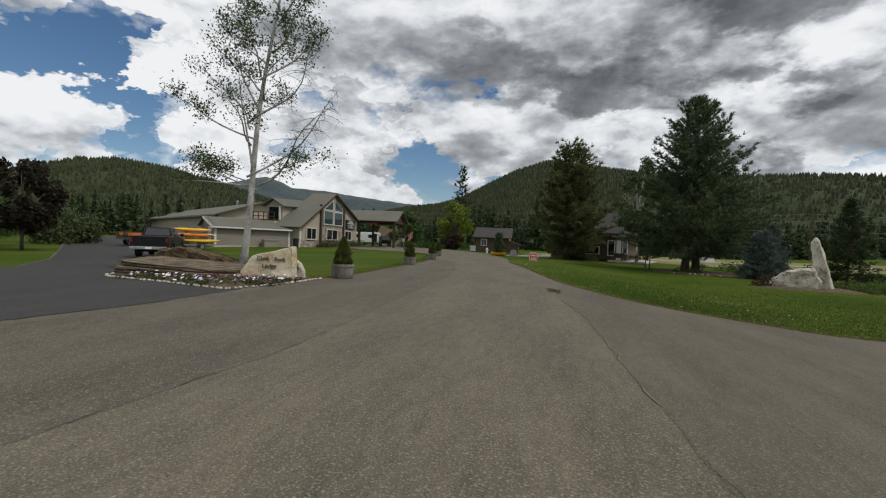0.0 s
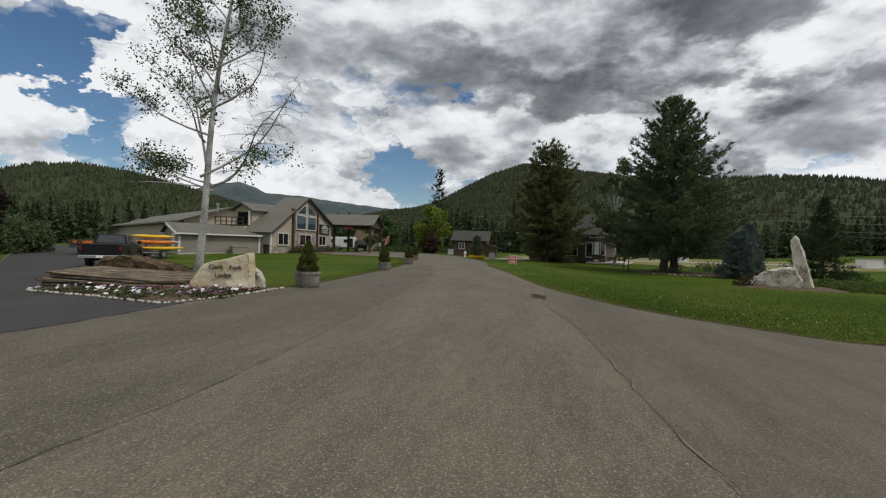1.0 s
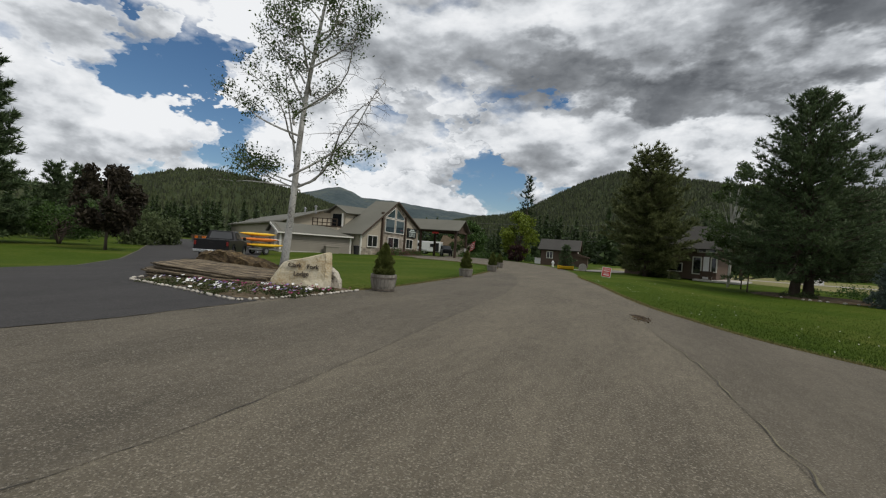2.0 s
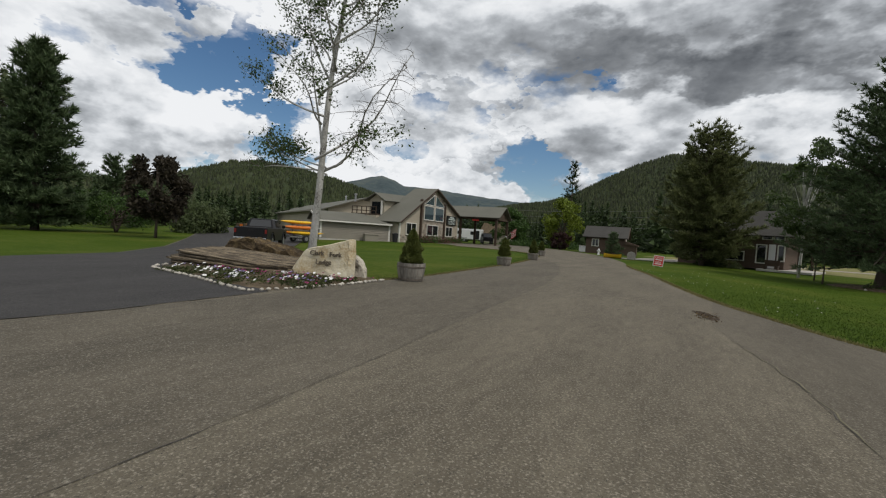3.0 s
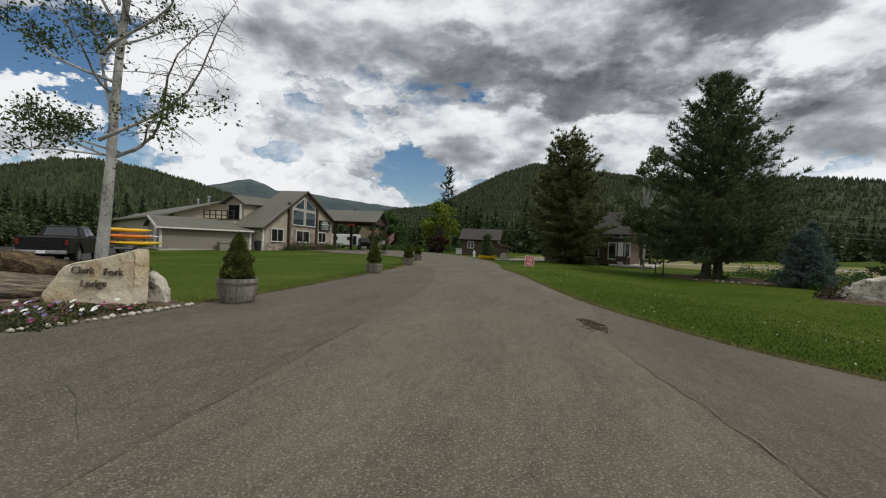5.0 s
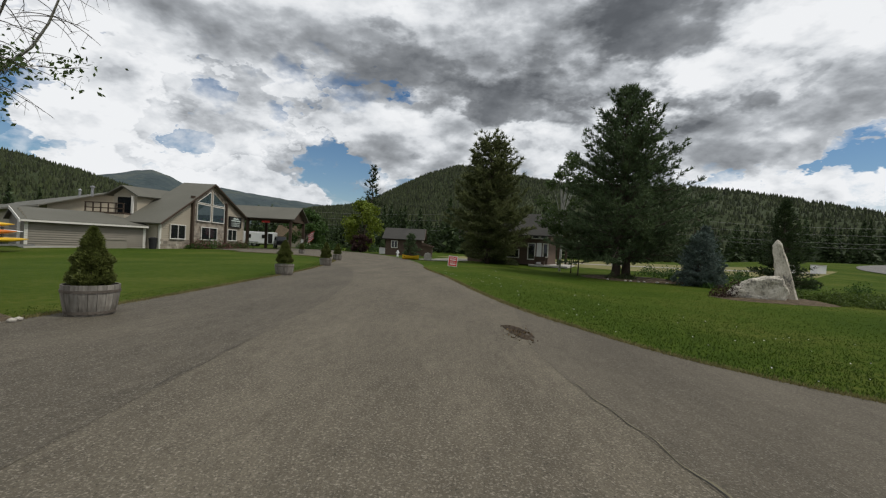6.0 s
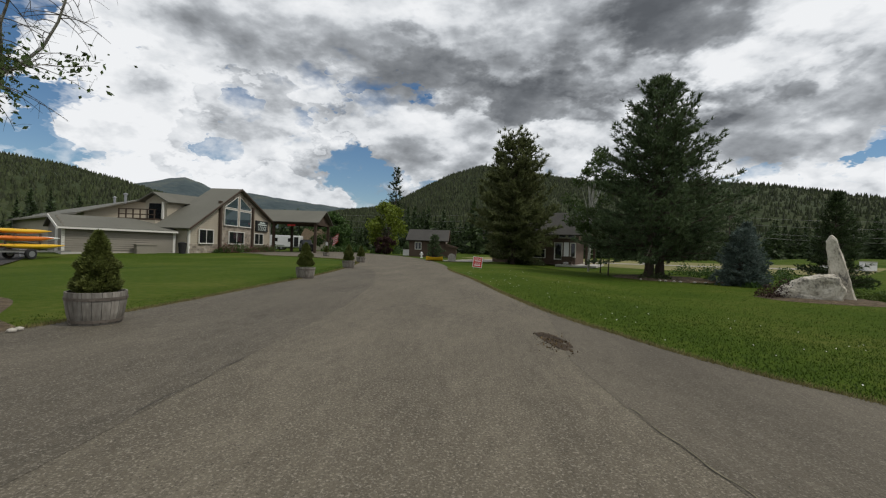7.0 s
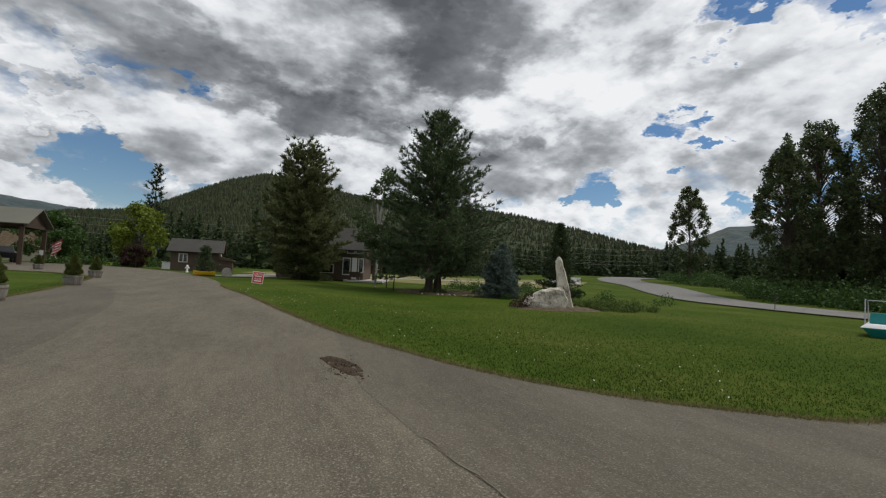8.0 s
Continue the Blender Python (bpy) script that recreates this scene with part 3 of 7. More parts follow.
for name, ridge, dist, mat, deep, label, count in HILLS:
    ob, hv, n, rows = hill(name, ridge, dist, mat, deep, label, lower=0.65)
    grid = hv.reshape(-1, n, 3)
    u = rng.uniform(0.12, 1.0, count) ** 0.8 * rows
    u[: count // 8] = rows * rng.uniform(0.96, 1.04, count // 8)
    a = rng.uniform(0, n - 1.001, count)
    i0, j0 = u.astype(int), a.astype(int)
    fu, fa = (u - i0)[:, None], (a - j0)[:, None]
    spots = (grid[i0, j0] * (1 - fa) + grid[i0, j0 + 1] * fa) * (1 - fu) + (grid[i0 + 1, j0] * (1 - fa) + grid[i0 + 1, j0 + 1] * fa) * fu
    conifers("forest", spots - (0, 0, 1.0), rng.uniform(4.5, 11, count) * dist / 1000, "dense dark conifer forest on the slope", "hill_conifer", fat=0.27, tiers=2)
# both far ranges carry their haze as a blue tint in the material
hill("mountain_far", [(-60, 4.0), (-48, 5.3), (-43, 5.5), (-40, 6.1), (-38, 6.8), (-36.8, 7.0), (-35.4, 6.6), (-33.8, 5.9), (-30, 5.8), (-26, 5.5), (-22, 5.1), (-18, 4.6), (-14, 4.1), (-8, 3)], 2600, "hazed_slope", 60, "far mountain with bare summit, bluish haze painted into its colour", 30)
hill("mountain_east_far", [(44, 2.0), (52, 4.6), (56, 6.3), (60, 6.4), (70, 5)], 2200, "hazed_slope", 40, "far mountain beyond the highway, haze painted into its colour", 30)

# ---- plants ----


def unit(n, r):
    v = r.normal(size=(n, 3))
    return v / np.linalg.norm(v, axis=1, keepdims=True)


def leaf_mesh(name, centers, size, mat, r, fold=0.0, droop=0.0):
    """Four-cornered leaves, each at a centre, turned at random."""
    k = len(centers)
    a = unit(k, r)
    if droop:
        a[:, 2] -= droop
        a /= np.linalg.norm(a, axis=1, keepdims=True)
    b = np.cross(a, unit(k, r))
    b /= np.linalg.norm(b, axis=1, keepdims=True) + 1e-9
    s = size * r.uniform(0.6, 1.3, (k, 1))
    v = np.stack([centers - a * s, centers + b * s * 0.55, centers + a * s, centers - b * s * 0.55], 1)
    f = np.arange(4 * k).reshape(-1, 4)
    me = bpy.data.meshes.new(name)
    me.from_pydata(v.reshape(-1, 3).tolist(), [], f.tolist())
    me.materials.append(M[mat])
    return me


def needle_mesh(name, centers, axes, length, width, mat, r, per=7, spread=0.75):
    """Bundles of flat needle sprays, fanned about the way the twig grows."""
    k = len(centers)
    c = np.repeat(centers, per, 0)
    ax = np.repeat(axes, per, 0) + unit(k * per, r) * spread
    ax /= np.linalg.norm(ax, axis=1, keepdims=True) + 1e-9
    side = np.cross(ax, unit(k * per, r))
    side /= np.linalg.norm(side, axis=1, keepdims=True) + 1e-9
    ln = length * r.uniform(0.6, 1.25, (k * per, 1))
    v = np.stack([c - side * width, c + side * width, c + ax * ln], 1)
    me = bpy.data.meshes.new(name)
    me.from_pydata(v.reshape(-1, 3).tolist(), [], np.arange(3 * k * per).reshape(-1, 3).tolist())
    me.materials.append(M[mat])
    return me


def pine(name, x, y, tall, radius, label, seed, mat="pine", low=0.07, branches=240, sprays=24, needle=0.30, trunks=((0, 0),), sharp=0.85, fullness=1.0, top_open=0.0, width=0.030, category="tree", group="", trunk_r=None, skirt=0.82):
    r = np.random.default_rng(seed)
    z = float(height(x, y))
    t = thing(name, x, y, z, 0, label, category, group)
    tr = trunk_r or tall * 0.016
    for tx, ty in trunks:
        s = Shape()
        hh = np.linspace(0, 1, 10)
        s.tube(np.column_stack([tx * (1 - hh) + 0.05 * np.sin(hh * 7), ty * (1 - hh) + 0.05 * np.cos(hh * 5), hh * tall * 0.97 - 0.05]), tr * (1 - hh * 0.93) * (1 + 0.3 * np.exp(-hh * 30)), 9)
        part("trunk", s, "bark", t, smooth=True)
    limbs, cs, axs = Shape(), [], []
    for i in range(branches):
        q = low + (0.985 - low) * (i + r.uniform()) / branches
        q = q ** 1.05
        span = radius * min(1.0, ((1 - q) / (1 - low)) ** sharp * 1.08) * r.uniform(0.55, 1.18) * (skirt + (1 - skirt) * min(1, (q - low) * (9 if skirt > 0.6 else 4))) + 0.06
        az = r.uniform(0, 2 * math.pi)
        rise = radians(-8 + 58 * q ** 1.5 + r.normal() * 7)
        n = 6
        u = np.linspace(0, 1, n)
        out = span * u
        pts = np.column_stack([np.cos(az) * out, np.sin(az) * out, q * tall + np.tan(rise) * out + 0.16 * span * u ** 2.2 - 0.10 * span * u * (1 - u)])
        if span > 0.5:
            limbs.tube(pts, np.linspace(0.010 + span * 0.010, 0.004, n), 4, caps=False)
        k = max(4, int(sprays * fullness * span / radius * r.uniform(0.8, 1.2)) + 4)
        uu = np.clip(r.uniform(0.16, 1.03, k) ** 0.75, 0, 1.02)
        if top_open and q > 0.72 and r.uniform() < top_open:
            k2 = max(3, k // 2)
            uu = uu[:k2]
            k = k2
        base = np.column_stack([np.interp(uu, u, pts[:, j]) for j in range(3)])
        fan = span * 0.30 * (1.05 - uu)[:, None] * np.column_stack([-np.sin(az) * np.ones(k), np.cos(az) * np.ones(k), np.zeros(k)]) * r.normal(0, 0.9, (k, 1))
        base = base + fan + r.normal(0, 0.05, (k, 3)) * (1, 1, 0.8)
        d = np.array((math.cos(az), math.sin(az), 0.45 + q * 0.9)) + r.normal(0, 0.35, (k, 3))
        d /= np.linalg.norm(d, axis=1, keepdims=True)
        cs.append(base)
        axs.append(d)
    part("limbwork", limbs, "bark", t, recalc=False)
    part("crown", needle_mesh("crown", np.concatenate(cs), np.concatenate(axs), needle, width, mat, r), mat, t)
    return t


def broadleaf(name, x, y, tall, radius, label, seed, mat="leaf", leaf=0.12, leaves=5000, clear=0.2, trunk_r=0.12, bark="bark", clumps=26, flat=1.0, stems=1, droop=0.0, category="tree", group="", spiky=0.0, clump=1.0):
    """A tree or bush: stems, limbs to each clump, and leaves gathered in clumps with gaps between them."""
    r = np.random.default_rng(seed)
    z = float(height(x, y))
    t = thing(name, x, y, z, 0, label, category, group)
    wood = Shape()
    mid = (clear + 1) / 2 * tall
    half = (1 - clear) / 2 * tall
    for s in range(stems):
        a = 2 * math.pi * s / stems + r.uniform(0, 1)
        off = 0 if stems == 1 else radius * 0.35
        hh = np.linspace(0, 1, 7)
        wood.tube(np.column_stack([off * math.cos(a) * hh + 0.03 * tall * np.sin(hh * 5 + s) * hh, off * math.sin(a) * hh, hh * (tall * (0.85 if stems == 1 else 0.7)) - 0.05]), trunk_r * (1 - 0.85 * hh) / (1 if stems == 1 else 1.5), 7)
    part("trunk", wood, bark, t, smooth=True)
    cs = []
    limbs = Shape()
    for i in range(clumps):
        d = unit(1, r)[0]
        rad = r.uniform(0.55, 1.0) ** 0.5
        zf = d[2] * rad
        wide = radius * (1 - 0.35 * max(0, zf))
        c = np.array((d[0] * wide * rad, d[1] * wide * rad, mid + zf * half * flat))
        if droop:
            c[2] -= droop * half * (math.hypot(c[0], c[1]) / radius) ** 2
            c[2] = max(c[2], 0.12 * tall)
        start = np.array((0, 0, max(clear * tall * 0.9, c[2] * (0.55 if tall < 12 else 0.82))))
        u = np.linspace(0, 1, 5)[:, None]
        limbs.tube(start * (1 - u) + c * u + np.array((0, 0, 1)) * (u * (1 - u)) * 0.12 * tall, np.linspace(trunk_r * (0.35 if tall < 12 else 0.16), trunk_r * 0.05, 5), 4, caps=False)
        k = leaves // clumps
        cr = radius * r.uniform(0.24, 0.42) * clump
        g = unit(k, r) * (r.uniform(0, 1, (k, 1)) ** 0.45) * cr * (1, 1, 0.75 + spiky)
        if droop:
            g[:, 2] -= np.abs(r.normal(0, cr * 1.0, k))
        p = c + g
        p[:, 2] = np.maximum(p[:, 2], 0.03)
        cs.append(p)
    part("limbwork", limbs, bark, t, recalc=False)
    part("crown", leaf_mesh("crown", np.concatenate(cs), leaf, mat, r, droop=droop), mat, t)
    return t


def aspen(x, y):
    """The sparse white-barked tree behind the stone sign: forked limbs, leaf clumps at their ends, bare twigs on one side."""
    r = np.random.default_rng(12)
    t = thing("aspen", x, y, 0, 0, "sparse white-barked aspen with bare twigs on one side", "tree")
    s = Shape()
    hh = np.linspace(0, 1, 14)
    line = np.column_stack([0.45 * hh + 0.95 * hh ** 1.6 + 0.06 * np.sin(hh * 9), -0.1 * hh, hh * 10.8])
    s.tube(line - (0, 0, 0.1), 0.108 * (1 - hh) ** 0.8 + 0.012 + 0.05 * np.exp(-hh * 25), 10)
    part("trunk", s, "bark_white", t, smooth=True)
    spots = []
    # start height, bearing (0: along +x), reach out, rise, share of leaves
    LIMBS = [(2.85, 182, 2.9, 0.25, 0.45), (2.75, 178, 2.3, 1.25, 0.8), (2.95, 165, 2.0, 0.9, 1.2), (2.9, -10, 2.2, 0.80, 1.1), (2.8, -12, 2.8, 2.4, 0.0), (3.1, 0, 2.6, 2.7, 0.0), (3.3, 190, 0.5, 3.4, 0.2),
             (4.4, 172, 3.3, 1.9, 1.0), (4.7, 160, 2.4, 2.6, 0.9), (4.9, -12, 2.5, 2.0, 0.0), (5.3, 185, 1.0, 2.8, 0.7), (5.7, -25, 1.9, 1.8, 0.7), (6.0, 165, 1.9, 2.0, 1.2), (6.3, 0, 1.7, 1.8, 1.1),
             (6.9, 185, 1.5, 1.7, 1.1), (7.3, -15, 1.6, 1.6, 1.2), (7.8, 160, 1.2, 1.6, 1.0), (8.2, 10, 1.3, 1.5, 1.0), (8.8, 190, 0.9, 1.4, 0.9), (9.2, -5, 0.9, 1.3, 0.9), (5.2, 90, 1.4, 1.5, 0.6), (4.2, 265, 1.4, 1.4, 0.4), (6.5, 270, 1.3, 1.6, 0.8), (7.5, 85, 1.2, 1.4, 0.8)]
    for z0, bearing, reach, rise, full in LIMBS:
        reach *= 1.22
        b = radians(bearing + r.normal() * 4)
        p0 = np.array([np.interp(z0, line[:, 2], line[:, j]) for j in range(3)])
        u = np.linspace(0, 1, 9)
        bend = 0.10 * reach * np.sin(u * 6 + r.uniform(0, 6))
        pts = p0 + np.column_stack([np.cos(b) * reach * u - np.sin(b) * bend, np.sin(b) * reach * u + np.cos(b) * bend, rise * u ** 1.15])
        limb = part("limb", Shape().tube(pts, np.linspace(0.034, 0.006, 9) * (0.7 + 0.2 * rise), 6), "bark_white", t, smooth=True)
        twigs = Shape()
        count = 34 if full == 0 else 12
        for i in range(count):
            q = r.uniform(0.25 if full == 0 else 0.42, 1.0)
            a = np.array([np.interp(q, u, pts[:, j]) for j in range(3)])
            d = unit(1, r)[0]
            d[2] = abs(d[2]) * 0.6 + (0.1 if full else -0.1)
            ln = r.uniform(0.35, 0.95) * (1.25 - q * 0.5) * (1.15 if full == 0 else 0.85)
            w = np.linspace(0, 1, 5)[:, None]
            sag = np.array((0, 0, -0.25 if full == 0 else 0.05))
            tw = a + d * ln * w + sag * w ** 2 + unit(1, r) * 0.12 * w * (1 - w)
            twigs.tube(tw, np.linspace(0.009, 0.0035, 5), 4, caps=False)
            for _ in range(3):
                e = tw[2] + (tw[4] - tw[2]) * r.uniform()
                dd = unit(1, r)[0] * 0.28
                twigs.tube(np.array([e, e + dd * 0.5 + (0, 0, 0.02), e + dd]), [0.004, 0.003, 0.002], 3, caps=False)
            k = int(62 * full * r.uniform(0.1, 1.6))
            if k:
                along = r.uniform(0.3, 1.05, (k, 1))
                spots.append(a + d * ln * along + r.normal(0, 0.15, (k, 3)))
        tagged(part("twig_spray", twigs, "twig" if full == 0 else "bark", limb, recalc=False), kind="stuff")
    for i in range(16):
        z0 = r.uniform(0.3, 4.6)
        px, py = (np.interp(z0, line[:, 2], line[:, j]) for j in range(2))
        face = radians(r.uniform(-150, 20))
        rad = 0.112 * (1 - z0 / 10.8) ** 0.8 + 0.004
        w, h = r.uniform(0.02, 0.055), r.uniform(0.012, 0.03)
        knot = part("knot", Shape().lathe([(0.001, -1.0), (0.7, -0.7), (1.0, 0.0), (0.7, 0.7), (0.001, 1.0)], 8), "letter", t, "dark scar in the white bark")
        knot.matrix_basis = pose(px + rad * math.cos(face), py + rad * math.sin(face), z0, 0, 0, math.degrees(face)) @ Matrix.Diagonal((0.012, w, h, 1))
    part("crown", leaf_mesh("crown", np.concatenate(spots), 0.046, "leaf_aspen", r), "leaf_aspen", t)
    return t


# ---- planters ----


def planter(tall, seed):
    r = np.random.default_rng(seed)
    t = thing("barrel_planter", 0, 0, 0, 0, "weathered half-barrel planter with iron hoops on the asphalt", "planter", "planters along the drive")
    n = 20
    for i in range(n):
        a0, a1 = 2 * math.pi * i / n + 0.008, 2 * math.pi * (i + 1) / n - 0.008
        rows = []
        for z, rad in ((0.0, 0.295), (0.16, 0.335), (0.33, 0.358), (0.50, 0.365)):
            rad += r.uniform(-0.003, 0.003)
            for rr in (rad, rad - 0.025):
                rows.append([(rr * math.cos(a), rr * math.sin(a), z) for a in (a0, a1)])
        v = [p for row in rows for p in row]
        f = []
        for k in range(3):
            o = k * 4
            f += [(o, o + 1, o + 5, o + 4), (o + 3, o + 2, o + 6, o + 7), (o + 1, o + 3, o + 7, o + 5), (o + 2, o, o + 4, o + 6)]
        f += [(0, 2, 3, 1), (12, 13, 15, 14)]
        part("stave", Shape().add(v, f), "barrel", t, recalc=False)
    for z, rad in ((0.06, 0.312), (0.40, 0.364)):
        part("hoop", Shape().lathe([(rad, z - 0.022), (rad + 0.006, z - 0.022), (rad + 0.007, z + 0.022), (rad, z + 0.022)], 28, caps=False), "iron", t, "rusty iron hoop", smooth=False)
    part("soil", Shape().lathe([(0.338, 0.40), (0.338, 0.44), (0.2, 0.46), (0.02, 0.47)], 16), "soil", t)
    return t


def shrub(tall, radius, seed, label="dwarf conical evergreen in a barrel planter"):
    r = np.random.default_rng(seed)
    t = thing("evergreen_shrub", 0, 0, 0, 0, label, "shrub", "shrubs in planters")
    part("stem", Shape().tube([(0, 0, 0), (0, 0, tall * 0.8)], [0.025, 0.008], 6), "bark", t)
    k = 2600
    q = r.uniform(0, 1, k) ** 1.35
    lump = 1 + 0.16 * np.sin(q * 17 + r.integers(0, 5)) 
    a = r.uniform(0, 2 * math.pi, k)
    lump = lump + 0.14 * np.sin(a * 5 + q * 11) + 0.1 * np.sin(a * 9 - q * 23)
    rad = radius * np.clip((1 - q ** 1.25) ** 0.8 * (0.62 + 0.38 * np.clip(q * 6, 0, 1)) * 1.08, 0.05, 1) * lump * r.uniform(0.6, 1.05, k) ** 0.4
    c = np.column_stack([rad * np.cos(a), rad * np.sin(a), 0.02 + q * tall])
    d = np.column_stack([np.cos(a), np.sin(a), 0.9 * np.ones(k)])
    d /= np.linalg.norm(d, axis=1, keepdims=True)
    part("foliage", needle_mesh("foliage", c, d, 0.055, 0.012, "shrub", r, 6, 0.8), "shrub", t)
    return t


M["shrub"] = leafy("evergreen_shrub_needles", (0.075, 0.098, 0.020), (0.16, 0.18, 0.052), island=0.35, through_light=0.15)
first_planter, first_shrub = planter(0.5, 3), shrub(0.80, 0.238, 5)
PLANTERS = [(-5.0, 11.2, 0, 1.0), (-5.8, 19.8, 40, 0.95), (-6.65, 27.0, 80, 0.95), (-8.3, 34.8, 130, 0.9), (-15.2, 46.5, 200, 0.8)]
for i, (x, y, turn, size) in enumerate(PLANTERS):
    z = float(height(x, y)) + 0.02
    m, m2 = pose(x, y, z, 0, 0, turn) @ Matrix.Diagonal((0.93, 0.93, 0.86, 1)), pose(x, y, z + 0.385, 0, 0, turn * 2)
    if i == 0:
        first_planter.matrix_basis, first_shrub.matrix_basis = m, m2
    else:
        copy_thing(first_planter, m)
        first_shrub.scale = (1, 1, 1)
        other = copy_thing(first_shrub, m2)
        other.scale = (1.0, 1.0, size)

# ---- rocks ----


def boulder(name, outline, thick, mat, label, category="rock", rough=0.06, seed=1, cuts=3, layered=0.0, noise_scale=2.2):
    """A rock from an upright outline in its own x-z plane, thickened along y, broken up and worn."""
    bm = bmesh.new()
    cx, cz = np.mean([p[0] for p in outline]), np.mean([p[1] for p in outline])
    rows = []
    for k, (fy, fs) in enumerate(((-0.5, 0.90), (-0.36, 1.0), (0.3, 1.0), (0.5, 0.84))):
        rows.append([bm.verts.new((cx + (px - cx) * fs, fy * thick, max(-0.06, cz + (pz - cz) * fs) if pz > 0.02 else -0.06)) for px, pz in outline])
    n = len(outline)
    for a, b in zip(rows, rows[1:]):
        for i in range(n):
            bm.faces.new((a[i], a[(i + 1) % n], b[(i + 1) % n], b[i]))
    bm.faces.new(rows[0])
    bm.faces.new(rows[-1])
    bmesh.ops.triangulate(bm, faces=bm.faces)
    for _ in range(cuts):
        long = [e for e in bm.edges if e.calc_length() > 0.09]
        if long:
            bmesh.ops.subdivide_edges(bm, edges=long, cuts=1)
            bmesh.ops.triangulate(bm, faces=bm.faces)
    bm.normal_update()
    off = Vector((seed * 7.1, seed * 3.3, seed * 1.7))
    for v in bm.verts:
        p = v.co.copy()
        d = noise.fractal(p * noise_scale + off, 0.9, 2.0, 5) * rough
        if layered:
            d += layered * (noise.noise(Vector((p.x * 0.8, p.y * 0.8, p.z * 16)) + off))
        v.co += v.normal * d
    bmesh.ops.recalc_face_normals(bm, faces=bm.faces)
    me = bpy.data.meshes.new(name)
    bm.to_mesh(me)
    bm.free()
    me.materials.append(M[mat])
    return tagged(new(name, me), label, category)


def lettering(text, size, mat, parent, m, depth=0.004, name="lettering"):
    cu = bpy.data.curves.new("text", "FONT")
    cu.body, cu.size, cu.extrude, cu.align_x = text, size, depth, "CENTER"
    tmp = new("text", cu)
    bpy.context.view_layer.update()
    me = bpy.data.meshes.new_from_object(tmp.evaluated_get(bpy.context.evaluated_depsgraph_get()))
    bpy.data.objects.remove(tmp)
    me.materials.clear()
    me.materials.append(M[mat])
    ob = new(name, me)
    ob.parent, ob.matrix_basis = parent, m
    return ob


sign_stone = boulder("stone_sign", [(-0.96, -0.02), (0.74, -0.02), (0.73, 0.45), (0.68, 1.0), (0.30, 0.88), (-0.28, 0.74), (-0.52, 0.66), (-0.74, 0.34)], 0.30, "rock_sign",
                     "cream sandstone slab engraved with the lodge's name", "sign", 0.035, 2, 3)
sign_stone.matrix_basis = pose(-6.62, 10.02, 0.0, -7, 0, 14)
sign_stone.scale = (0.95, 1.0, 0.92)
lettering("Clark", 0.172, "letter", sign_stone, pose(-0.17, -0.168, 0.537, 90, -2, 0), 0.012)
lettering("Fork", 0.172, "letter", sign_stone, pose(0.325, -0.168, 0.525, 90, -2, 0), 0.012)
lettering("Lodge", 0.172, "letter", sign_stone, pose(0.03, -0.170, 0.32, 90, -2, 0), 0.012)
side_stone = boulder("rock", [(-0.2, -0.02), (0.36, -0.02), (0.30, 0.30), (0.16, 0.58), (-0.05, 0.72), (-0.2, 0.62)], 0.34, "rock_white", "grey rock leaning behind the engraved slab", "rock", 0.05, 5, 2)
side_stone.matrix_basis = pose(-6.15, 10.6, 0.0, 0, 0, 20)
side_stone.scale = (0.7, 0.7, 0.75)

tall_rock = boulder("standing_rock", [(-0.38, -0.02), (0.30, -0.02), (0.16, 0.7), (0.0, 1.4), (-0.16, 1.95), (-0.30, 2.06), (-0.52, 1.93), (-0.54, 1.2), (-0.50, 0.6)], 0.55, "rock_white",
                    "tall pale standing rock with grey streaks in a bed", "rock", 0.06, 9, 3)
tall_rock.matrix_basis = pose(13.1, 22.5, -0.25, 0, -6, -36)
tall_rock.scale = (0.78, 0.8, 1.14)
low_rock = boulder("boulder", [(-1.15, -0.02), (0.75, -0.02), (0.80, 0.45), (0.55, 0.92), (0.1, 0.98), (-0.55, 0.80), (-1.1, 0.5), (-1.3, 0.22)], 0.95, "rock_white",
                   "pale marbled boulder against the standing rock", "rock", 0.10, 14, 3)
low_rock.matrix_basis = pose(11.95, 22.3, -0.29, 0, 0, -24)
low_rock.scale = (0.86, 1.1, 1.0)


